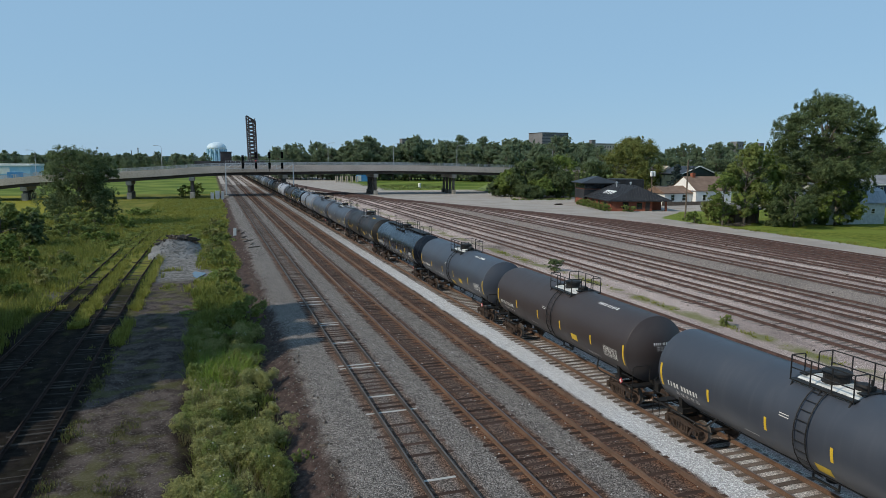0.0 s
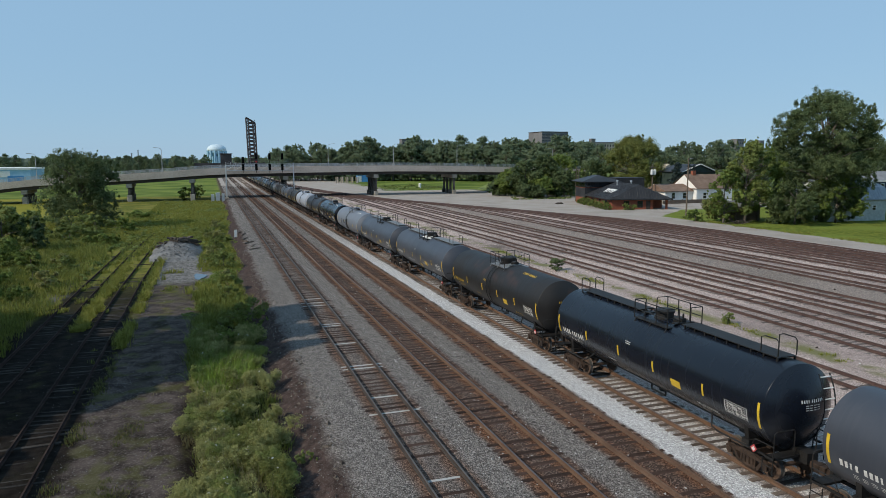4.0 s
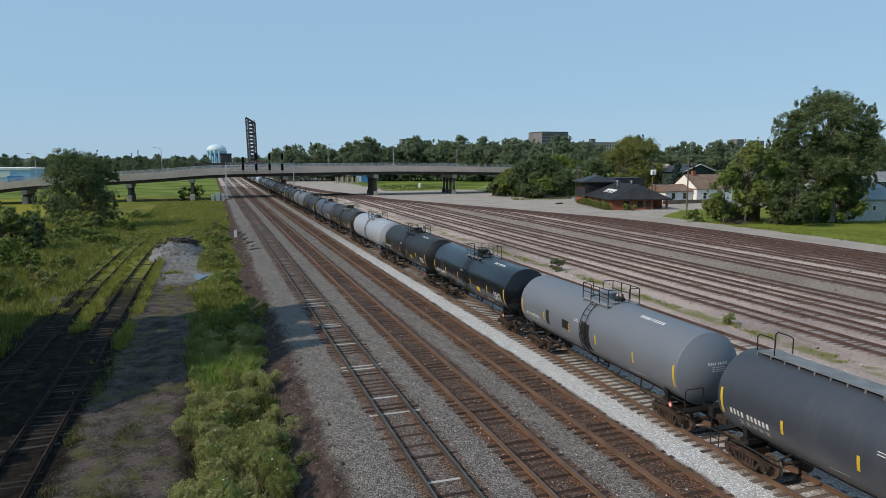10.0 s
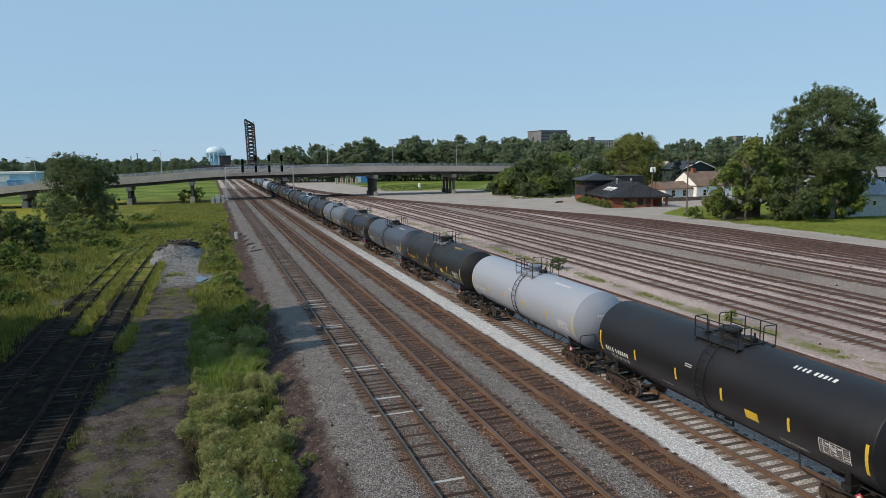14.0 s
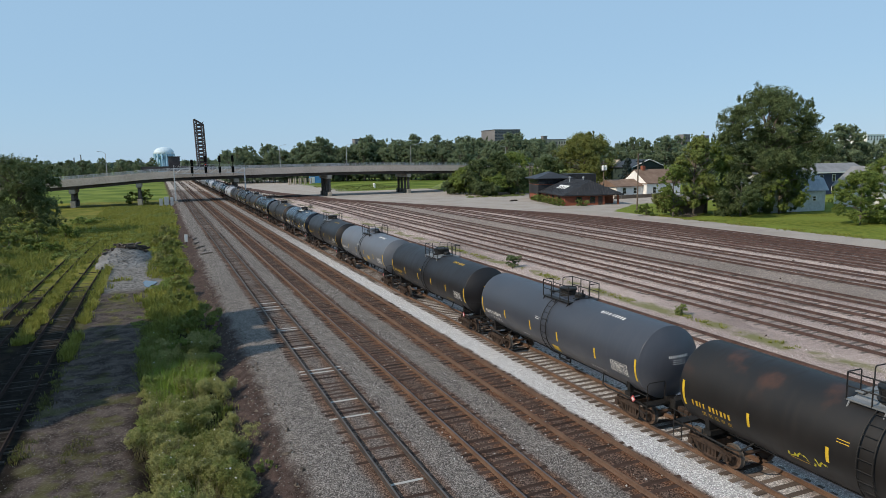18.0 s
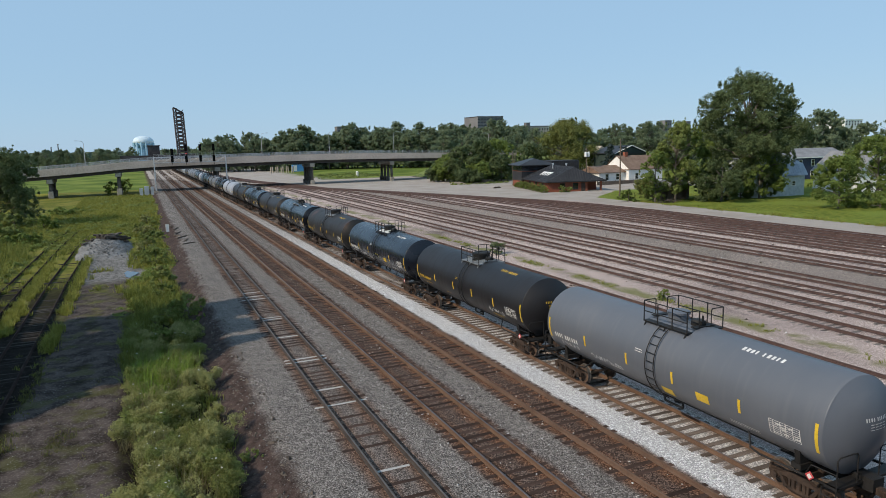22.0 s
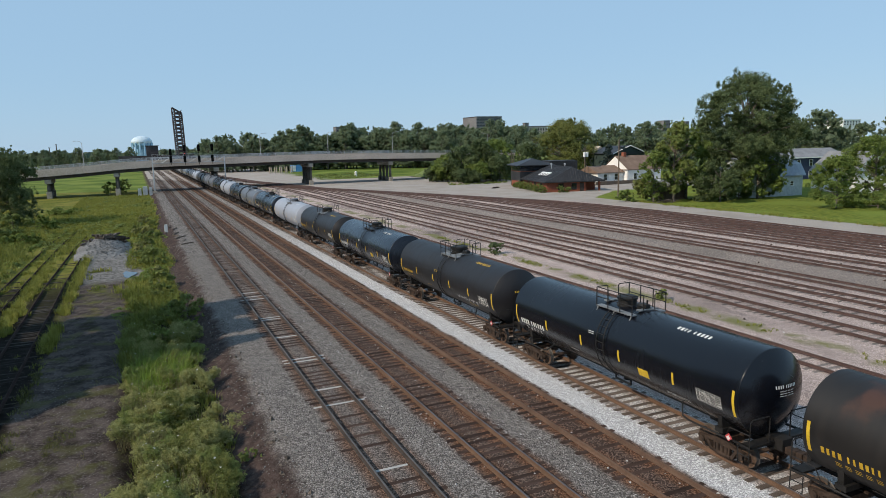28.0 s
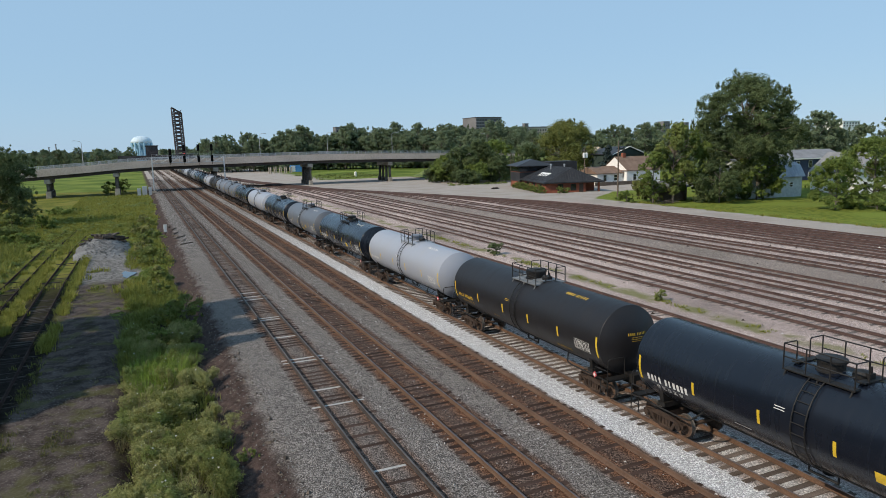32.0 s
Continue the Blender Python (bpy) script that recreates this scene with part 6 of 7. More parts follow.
yardhouse = thing("brick_building", 85.65, 131.55, -0.2, -14.6, label="low red brick yard office with a dark standing-seam roof", category="building")
part("wall", Shape().box(0, 9.6, 0, 19, -0.6, 2.35), BRICK, yardhouse, "red brick wall")
part("porch_post", Shape().box(12.7, 13.1, 0.1, 0.5, -0.4, 2.35), BRICK, yardhouse)
part("porch_wall", Shape().box(9.6, 13.0, 3.2, 19.0, -0.4, 2.35), BRICK, yardhouse, "shaded brick wall of the porch")
part("roof", prism_roof(0, 13.2, 0, 19, 2.4, 5.55, True, 0.7, 1.9), ROOF_DARK, yardhouse, "dark standing-seam roof")
seams(yardhouse, -0.7, 13.9, -0.7, 19.7, 2.4, 5.55, 1.9, ROOF_DARK, 0.62)
part("fascia_trim", Shape().box(-0.74, 13.94, -0.76, -0.70, 2.16, 2.42).box(-0.76, -0.70, -0.74, 19.74, 2.16, 2.42), ROOF_DARK, yardhouse)
part("ridge_cap", Shape().bar((6.6, 1.2, 5.57), (6.6, 17.8, 5.57), 0.09, 6), ROOF_DARK, yardhouse)
part("tower_wall", Shape().box(-0.6, 7.4, 19.2, 27.5, -0.4, 6.0), BRICK, yardhouse, "red brick upper storey")
part("tower_cladding", Shape().box(-0.75, 7.5, 19.05, 27.65, 1.7, 4.0), ROOF_DARK, yardhouse, "dark metal cladding")
part("tower_window_band", Shape().box(-0.72, 7.4, 19.1, 27.6, 4.2, 5.5), GLASS, yardhouse, "dark band of lookout windows")
part("tower_roof", prism_roof(-0.6, 7.4, 19.2, 27.5, 5.7, 7.3, True, 1.1, 3.6), ROOF_DARK, yardhouse, "dark hip roof over the lookout")
part("tower_annex", Shape().box(7.5, 15.0, 19.8, 27.0, 1.0, 6.6), ROOF_DARK, yardhouse, "dark clad annex")
rib = Shape()
for x in np.arange(7.9, 15.0, 0.6):
    rib.box(x - 0.03, x + 0.03, 19.74, 19.8, 1.0, 6.6)
seam = part("seams", rib, ROOF_DARK, yardhouse)
seam["kind"] = "stuff"
SLOPE = math.degrees(math.atan2(3.15, 7.3))
for i in range(4):
    part("roof_sign", Shape().box(-0.85, 0.85, -0.30, 0.30, 0, 0.06).box(0.3, 0.85, 0.30, 0.95, 0, 0.06), TRIM, yardhouse, "white shape painted on the roof",
         m=pose(2.6, 6.4 + i * 1.75, 2.4 + 3.3 * 3.15 / 7.3 + 0.03, 0, -SLOPE, 8))
for i, (x, y, t) in enumerate(((3.4, 0, 0), (6.6, 0, 0), (0, 4.0, -90), (0, 9.0, -90), (0, 14.0, -90))):
    window(yardhouse, x, y, 0.55, 1.1, 1.3, t, ROOF_DARK)
part("door", Shape().box(8.0, 9.0, -0.05, 0.02, -0.2, 2.0), GIRDER, yardhouse)
for x, y in ((5.2, 12.0), (7.6, 9.0)):
    part("vent_pipe", Shape().bar((x, y, 4.6), (x, y, 6.0), 0.14, 8).lathe([(0.28, 5.9), (0.28, 6.15), (0.1, 6.3)], 10, (x, y, 0)), GALV, yardhouse)

whouse = thing("white_house", 111.0, 146.0, 0.0, 0, label="small white house with a brown shingle roof", category="house")
part("wall", Shape().box(0, 9.5, 0, 8, -0.6, 2.9), WALL_WHITE, whouse)
part("roof", prism_roof(0, 9.5, 0, 8, 2.9, 4.6, False, 0.4), ROOF_BROWN, whouse, "brown shingle roof")
part("front_wing", Shape().box(8.6, 20.0, -1.5, 9, -0.6, 3.5), WALL_WHITE, whouse)
part("gable", Shape().add([(8.6, -1.5, 3.5), (8.6, 9, 3.5), (8.6, 3.7, 7.0), (8.85, -1.5, 3.5), (8.85, 9, 3.5), (8.85, 3.7, 7.0)], [(0, 2, 1), (3, 4, 5), (0, 3, 5, 2), (1, 2, 5, 4)]), WALL_WHITE, whouse)
part("wing_roof", prism_roof(8.6, 20.0, -1.5, 9, 3.5, 7.1, False, 0.25, ends=False), ROOF_BROWN, whouse, "brown shingle roof")
part("chimney", Shape().box(11.0, 11.9, 3.2, 4.1, 5.5, 8.0), BRICK, whouse)
for x, y in ((2.5, 0), (6.0, 0), (11.2, -1.5), (14.5, -1.5)):
    window(whouse, x, y, 0.9, 1.0, 1.5)
window(whouse, 8.6, 1.5, 0.9, 1.0, 1.5, -90)

fence = thing("board_fence", 108.5, 143.5, -0.2, 0, label="low brown board fence in front of the white house", category="fence")
for i in range(24):
    part("board", Shape().box(i * 0.75, i * 0.75 + 0.7, -0.03, 0.03, 0.0, 0.95), WOOD_POLE, fence)
for i in range(7):
    part("post", Shape().box(i * 3.0 - 0.06, i * 3.0 + 0.06, 0.03, 0.15, -0.3, 1.1), WOOD_POLE, fence)
shed = thing("tan_house", 131.5, 176.0, 0.0, 0, label="cream gabled house half hidden by a spruce", category="house")
part("wall", Shape().box(0, 6, 0, 8, -0.6, 7.0), WALL_WHITE, shed)
part("roof", prism_roof(0, 6, 0, 8, 7.0, 9.6, True, 0.3), WALL_TAN, shed)
green = thing("grey_house", 130.6, 164.5, -0.8, 0, label="dark green-grey gabled house behind the trees", category="house")
part("wall", Shape().box(0, 12, 0, 10, -0.6, 8.2), WALL_GREEN, green)
part("gable", Shape().add([(0, -0.02, 8.2), (12, -0.02, 8.2), (6, -0.02, 10.4), (0, 0.2, 8.2), (12, 0.2, 8.2), (6, 0.2, 10.4)], [(0, 1, 2), (5, 4, 3), (0, 2, 5, 3), (1, 4, 5, 2)]), WALL_GREEN, green)
part("roof", prism_roof(0, 12, 0, 10, 8.2, 10.45, True, 0.5, ends=False), ROOF_DARK, green)
part("bargeboard", Shape().bar((-0.4, -0.55, 8.1), (6, -0.55, 10.45), 0.13, 4).bar((6, -0.55, 10.45), (12.4, -0.55, 8.1), 0.13, 4), TRIM, green, "white bargeboard")

barn = thing("barn", 105.5, 92.5, -0.2, -4, label="grey-green barn with a pale blue-grey metal gambrel roof", category="barn")
part("wall", Shape().box(0, 13.4, 0, 9, -0.6, 4.1), WALL_BARN, barn)
gam = Shape()
prof = [(-0.4, 4.0), (0.9, 6.1), (4.5, 7.6), (8.1, 6.1), (9.4, 4.0)]
gam.add([(-0.4, y, z) for y, z in prof] + [(13.8, y, z) for y, z in prof], [(i, 5 + i, 6 + i, i + 1) for i in range(4)])
gam.add([(-0.4, y, z - 0.12) for y, z in prof] + [(13.8, y, z - 0.12) for y, z in prof], [(i + 1, 6 + i, 5 + i, i) for i in range(4)])
part("roof", gam, ROOF_BARN, barn, "pale blue-grey metal roof")
for xx in (0.05, 13.35):
    part("gable", Shape().add([(xx, y, z) for y, z in [(0, 4.1)] + [(p[0], p[1] - 0.1) for p in prof[1:4]] + [(9, 4.1)]], [(0, 1, 2, 3, 4)]), WALL_BARN, barn)
rib = Shape()
for x in np.arange(0.2, 13.7, 0.6):
    for a, b in zip(prof, prof[1:]):
        rib.bar((x, a[0], a[1] + 0.01), (x, b[0], b[1] + 0.01), 0.02, 4)
part("ribs", rib, ROOF_BARN, barn)
for x in (6.6, 10.6):
    window(barn, x, 0, 2.0, 0.8, 0.8)
lean = thing("shed", 91.5, 99.5, -0.2, 0, label="dark weathered shed under the trees", category="shed")
part("wall", Shape().box(0, 5.5, 0, 4, -0.4, 2.6), WOOD_POLE, lean)
part("roof", prism_roof(0, 5.5, 0, 4, 2.6, 3.6, False, 0.3), ROOF_GREY, lean)

navy = thing("navy_house", 152.0, 126.0, -0.3, -3, label="two-storey navy blue house with white trim and grey roof", category="house")
part("wall", Shape().box(0, 26, 0, 10, -0.6, 5.9), WALL_NAVY, navy, "navy blue siding")
part("roof", prism_roof(0, 26, 0, 10, 5.95, 8.2, False, 0.5), ROOF_GREY, navy, "grey shingle roof")
part("eaves_trim", Shape().box(-0.5, 26.5, -0.56, -0.5, 5.7, 6.0), TRIM, navy, "white eaves trim")
for x in (9.0, 13.5, 18.0, 22.5):
    for z in (0.6, 3.6):
        window(navy, x, 0, z, 1.1, 1.6)
gab = thing("gabled_house", 129.5, 88.0, -0.3, -8, label="white house with a steep grey gable behind the shrubs", category="house")
part("wall", Shape().box(0, 9.0, 0, 11, -0.6, 4.4), WALL_WHITE, gab)
part("gable", Shape().add([(0, -0.02, 4.4), (9.0, -0.02, 4.4), (4.5, -0.02, 8.2), (0, 0.2, 4.4), (9.0, 0.2, 4.4), (4.5, 0.2, 8.2)], [(0, 1, 2), (5, 4, 3), (0, 2, 5, 3), (1, 4, 5, 2)]), WALL_WHITE, gab)
part("roof", prism_roof(0, 9.0, 0, 11, 4.4, 8.3, True, 0.4, ends=False), ROOF_GREY, gab, "grey shingle roof")
for x in (2.6, 6.2):
    window(gab, x, -0.0, 1.0, 1.0, 1.5)
part("porch_rail", Shape().bar((-6, 4, 0.2), (-6, 4, 1.1), 0.05).bar((-1, 4, 0.2), (-1, 4, 1.1), 0.05).bar((-6, 4, 1.1), (0, 4, 1.1), 0.05).bar((-6, 4, 0.65), (0, 4, 0.65), 0.04), TRIM, gab)

# ---- poles, sign, rubble, puddle ----
pole = thing("utility_pole", 87.0, 107.8, -0.3, label="plain weathered wooden pole at the lawn's edge", category="utility pole")
part("pole", Shape().bar((0, 0, -0.3), (0, 0, 11.7), 0.17, 8, 0.12), WOOD_POLE, pole)
part("lamp", Shape().path([(0, 0, 11.3), (0.5, 0, 11.6)], 0.04).box(0.45, 0.85, -0.12, 0.12, 11.5, 11.66), GALV, pole)
up2 = thing("utility_pole", 109.4, 149.5, -0.3, label="wooden utility pole with pale grey transformers", category="utility pole")
part("pole", Shape().bar((0, 0, -0.3), (0, 0, 9.8), 0.17, 8, 0.13), WOOD_POLE, up2)
part("cross_arm", Shape().box(-1.1, 1.1, -0.08, 0.08, 9.1, 9.25), WOOD_POLE, up2)
for x in (-0.42, 0.42):
    part("transformer", Shape().lathe([(0.34, 7.4), (0.36, 7.6), (0.36, 8.5), (0.3, 8.65), (0.1, 8.75)], 12, (x, -0.3, 0)), TRIM, up2)
for x, y, h in ((94.6, 163.0, 9.2), (95.6, 163.5, 8.6)):
    u3 = thing("utility_pole", x, y, -0.3, label="thin wooden pole beside the brick building", category="utility pole")
    part("pole", Shape().bar((0, 0, -0.3), (0, 0, h), 0.13, 8, 0.1), WOOD_POLE, u3)
dish = thing("round_sign", 93.0, 158.0, -0.3, label="small round white sign by the road", category="sign")
part("post", Shape().bar((0, 0, 0), (0, 0, 1.4), 0.05), GALV, dish)
part("disc", Shape().lathe([(0.5, -0.03), (0.5, 0.03)], 16, (0, -0.06, 1.6), "y"), TRIM, dish)
mk = thing("track_marker", 3.1, 102.5, -0.45, label="small white marker plate on a thin dark post", category="sign")
part("post", Shape().bar((0, 0, 0), (0, 0, 1.2), 0.04), IRON, mk)
part("plate", Shape().box(-0.22, 0.22, -0.05, -0.01, 0.35, 1.45, 0.02), TRIM, mk)

rng = random.Random(77)
heap = Shape()
rows = []
for i in range(15):
    y = 82.0 + i * 1.3
    row = []
    for j in range(13):
        x = -7.4 + j * 0.62
        q = max(0.0, 1 - ((x + 4.6) / 3.2) ** 2) * max(0.0, 1 - ((y - 93.5) / 8.6) ** 2)
        row.append((x + rng.uniform(-0.1, 0.1), y, LOW - 0.12 + 1.5 * q ** 0.8 + (rng.uniform(-0.08, 0.08) if q > 0 else 0)))
    rows.append(row)
heap.grid(rows)
hp = thing("rubble_heap", label="low heap of grey broken stone with timber on top", category="rubble heap")
part("mound", heap, RUBBLE, hp, smooth=False)
stones = Shape()
for _ in range(900):
    x, y = rng.gauss(-4.2, 1.7), rng.gauss(88.5, 5.0)
    q = max(0.0, 1 - ((x + 4.6) / 3.2) ** 2) * max(0.0, 1 - ((y - 93.5) / 8.6) ** 2)
    z, s2 = LOW - 0.06 + 1.5 * q ** 0.8, rng.uniform(0.03, 0.085)
    p = [(x + sx * s2 * rng.uniform(0.6, 1.2), y + sy * s2 * rng.uniform(0.6, 1.2), z + sz * s2 * 0.4) for sz in (-1, 1) for sx, sy in ((-1, -1), (1, -1), (1, 1), (-1, 1))]
    stones.add(p, [(4, 5, 6, 7), (0, 1, 5, 4), (1, 2, 6, 5), (2, 3, 7, 6), (3, 0, 4, 7)])
st = part("stone_scatter", stones, RUBBLE, hp)
st["kind"] = "stuff"
for i in range(44):
    x, y = rng.gauss(-4.0, 1.1), rng.gauss(95.0, 1.2)
    lng = rng.uniform(0.7, 2.6)
    b = thing("timber", x, y, LOW + 1.45 * max(0.0, 1 - ((x + 4.6) / 3.2) ** 2) ** 0.8 * max(0.0, 1 - ((y - 93.5) / 8.6) ** 2) ** 0.8 + 0.02 + 0.012 * i * rng.random(), rng.uniform(0, 180), label="broken timber on the rubble heap", category="timber", group="timbers on the rubble")
    b.matrix_basis = b.matrix_basis @ pose(0, 0, 0, rng.uniform(-14, 14), rng.uniform(-16, 16))
    part("beam", Shape().box(-lng / 2, lng / 2, -0.12, 0.12, -0.1, 0.12, 0.015), TIMBER, b)
pud = Shape()
pp = []
for i in range(28):
    a = 2 * math.pi * i / 28
    r = 1 + 0.22 * math.sin(3 * a + 1) + 0.1 * math.sin(7 * a)
    pp.append((-1.55 + 0.6 * r * math.cos(a), 72.8 + 1.8 * r * math.sin(a), LOW + 0.075))
pud.add(pp, [tuple(range(28))])
tagged(put("puddle", pud.mesh("puddle", WATER)), "small puddle on the stony lane", "puddle")
junk = thing("scrap_pile", 83.8, 152.9, -0.2, 12, label="small dark scrap pile on the gravel road", category="scrap")
for i in range(7):
    part("scrap_piece", Shape().box(-0.9 + 0.3 * i, -0.45 + 0.3 * i, -0.35, 0.35, -0.05, 0.18 + 0.09 * (i % 3), 0.05), IRON, junk)
brush = thing("brush_pile", 88.0, 95.0, -0.25, label="pile of dry grey branches on the lawn", category="brush pile")
bs = Shape()
for _ in range(60):
    a, l = rng.uniform(0, 6.28), rng.uniform(0.5, 1.7)
    x, y, z = rng.gauss(0, 0.9), rng.gauss(0, 0.5), rng.uniform(0.05, 0.5)
    bs.bar((x, y, z), (x + l * math.cos(a), y + l * math.sin(a) * 0.6, z + rng.uniform(-0.1, 0.4)), 0.03, 4)
part("branches", bs, TIMBER, brush)
for x, y, l, a in ((4.3, 101.0, 2.4, 70), (4.6, 96.0, 2.6, 60), (4.9, 92.5, 2.2, 80), (4.4, 107.0, 2.5, 75), (3.8, 111.0, 2.2, 95), (5.0, 89.0, 1.9, 40), (4.2, 98.0, 2.0, 110)):
    b = thing("loose_tie", x, y, -0.24, a, label="loose old tie beside the main line", category="railway tie", group="loose ties")
    part("beam", Shape().box(-l / 2, l / 2, -0.11, 0.11, -0.02, 0.14, 0.012), TIMBER, b)


# ---- weeds and grass ----
def blades(name, rng, n, area, hgt, width, mat, lean=0.95, zf=None):
    """n bent grass blades over area(x0, x1, y0, y1) or at given points."""
    each = 9
    tufts = area(rng, n // each)
    n = len(tufts) * each
    tall = np.repeat(0.55 + 0.9 * rng.random(len(tufts)) ** 1.5, each)
    off = rng.normal(size=(n, 2)) * (0.05 + 0.22 * hgt)
    pts = np.repeat(tufts, each, 0) + off
    z0 = np.array([height(x, y) for x, y in pts])
    h = hgt * (0.5 + 0.8 * rng.random(n)) * tall
    a = np.arctan2(off[:, 1], off[:, 0]) + rng.normal(size=n) * 0.7
    d = np.stack([np.cos(a), np.sin(a)], 1)
    w = np.stack([-d[:, 1], d[:, 0]], 1) * (width * (0.6 + 0.8 * rng.random(n)))[:, None]
    bend = (h * lean * rng.random(n))[:, None]
    p0 = np.c_[pts - w, z0 - 0.03]
    p1 = np.c_[pts + w, z0 - 0.03]
    p2 = np.c_[pts + d * bend * 0.35 + w * 0.8, z0 + h * 0.6]
    p3 = np.c_[pts + d * bend * 0.35 - w * 0.8, z0 + h * 0.6]
    p4 = np.c_[pts + d * bend, z0 + h * 0.97]
    v = np.stack([p0, p1, p2, p3, p4], 1).reshape(-1, 3)
    i = np.arange(n)[:, None] * 5
    quads, tris = i + np.array([0, 1, 2, 3]), i + np.array([3, 2, 4])
    loops = np.concatenate([np.c_[quads, tris]], 0).ravel()
    starts = (np.arange(n)[:, None] * 7 + np.array([0, 4])).ravel()
    me = bpy.data.meshes.new(name)
    me.vertices.add(5 * n)
    me.vertices.foreach_set("co", v.astype(np.float32).ravel())
    me.loops.add(7 * n)
    me.loops.foreach_set("vertex_index", loops.astype(np.int32))
    me.polygons.add(2 * n)
    me.polygons.foreach_set("loop_start", starts.astype(np.int32))
    me.materials.append(mat)
    me.update(calc_edges=True)
    return me


def bare(x, y):
    """Places that stay free of grass: old rails, the lane, the stony turning place."""
    if abs(x + 1.55) < 1.1 and abs(y - 72.8) < 3.2:
        return True
    if y < 92 and (abs(x + 11.2) < 1.3 or abs(x + 7.75) < 1.3):
        return noise.noise((x * 0.9, y * 0.5, 31)) < 0.22 + 0.012 * max(0, 60 - y)
    if y < 112 and (abs(abs(x + 11.0) - 0.75) < 0.2 or abs(abs(x + 7.4) - 0.75) < 0.2):
        return True
    if -5.7 < x < -1.75 and y < 90:
        return noise.noise((x * 0.7, y * 0.4, 32)) < (-0.02 if -4.9 < x < -2.8 and y < 40 else 0.40)
    return y > 200 and 2.5 < x < 58


def clumped(x0, x1, y0, y1, scale=0.5, cut=0.0, seed=0.0):
    """Random places in a strip, thinned where a noise field is low."""
    def pick(rng, n):
        p = np.c_[rng.uniform(x0, x1, n), rng.uniform(y0, y1, n)]
        def rim(x, y):                     # thins out towards the strip's sides
            return 0.75 * max(0.0, 1 - min(x - x0, x1 - x) / min(0.9, 0.3 * (x1 - x0)))
        keep = [noise.noise((x * scale, y * scale * 0.6, seed)) + 0.5 * noise.noise((x * 1.7, y * 1.1, seed + 9)) > cut + rim(x, y) and not bare(x, y) for x, y in p]
        return p[np.array(keep)]
    return pick


rng = np.random.default_rng(8)
for nm, n, area, hgt, wid, mat, lab in (
        ("verge_grass", 64000, clumped(-13.6, 3.0, 58, 135, 0.22, -0.12, 3), 0.34, 0.024, GRASS, "yellow-green grass between the old sidings"),
        ("verge_grass", 40000, clumped(-13.6, 3.0, 58, 135, 0.30, -0.05, 4), 0.42, 0.022, GRASS_DARK, "green tufts between the old sidings"),
        ("tall_weeds", 24000, clumped(-1.9, 2.6, 39, 64, 0.5, -0.25, 5), 0.6, 0.018, GRASS_DARK, "green weeds along the lane"),
        ("tall_weeds", 9000, clumped(-1.2, 2.1, 34.0, 39.5, 0.5, -0.45, 6), 0.8, 0.016, GRASS_BRIGHT, "tall bright grass along the lane"),
        ("tall_weeds", 14000, clumped(-1.6, 2.6, 17, 34, 0.5, -0.25, 6), 0.45, 0.014, GRASS_DARK, "green weeds along the lane"),
        ("dry_weeds", 10000, clumped(-1.6, 2.4, 17, 40, 0.6, 0.0, 7), 0.8, 0.009, GRASS_DRY, "dry brownish weeds along the lane"),
        ("siding_grass", 30000, clumped(-10.3, -8.6, 52, 84, 0.4, -0.1, 9), 0.30, 0.020, GRASS, "grass between the old sidings"),
        ("siding_grass", 26000, clumped(-6.6, -5.0, 46, 88, 0.4, -0.1, 10), 0.42, 0.020, GRASS, "grass beside the old siding"),
        ("siding_weeds", 5000, clumped(-10.3, -4.8, 18, 52, 0.6, 0.22, 17), 0.20, 0.012, GRASS_DARK, "sparse weeds among the old siding's ties"),
        ("meadow_grass", 72000, clumped(-32, -12.6, 46, 150, 0.2, -0.3, 11), 0.55, 0.024, GRASS, "tall yellow-green grass left of the sidings"),
        ("meadow_weeds", 60000, clumped(-32, -12.6, 36, 110, 0.16, -0.3, 14), 0.75, 0.022, GRASS_DARK, "tall green weeds left of the sidings"),
        ("lane_grass", 9000, clumped(-5.8, -1.8, 18, 60, 0.6, 0.16, 12), 0.08, 0.009, GRASS_DRY, "sparse low grass in the lane"),
        ("lane_grass", 9000, clumped(-6.8, -5.2, 18, 42, 0.6, 0.0, 19), 0.16, 0.011, GRASS_OLIVE, "weeds between the lane and the old siding"),
        ("lane_grass", 11000, clumped(-4.8, -2.9, 17, 37, 0.6, 0.02, 18), 0.10, 0.010, GRASS_OLIVE, "dry low grass along the middle of the lane"),
        ("far_grass", 48000, clumped(-14, 3.2, 130, 205, 0.15, -0.3, 13), 0.42, 0.04, GRASS, "grass in front of the bridge"),
        ("lawn_edge_grass", 9000, clumped(83.5, 87.5, 40, 106, 0.3, 0.0, 15), 0.25, 0.02, GRASS, "rough grass along the lawn's edge"),
        ("yard_weeds", 9000, clumped(33.2, 34.5, 16, 80, 0.35, 0.0, 16), 0.14, 0.018, GRASS, "yellow-green weeds between yard tracks")):
    tagged(put(nm, blades(nm, rng, n, area, hgt, wid, mat)), lab, "grass", kind="stuff")

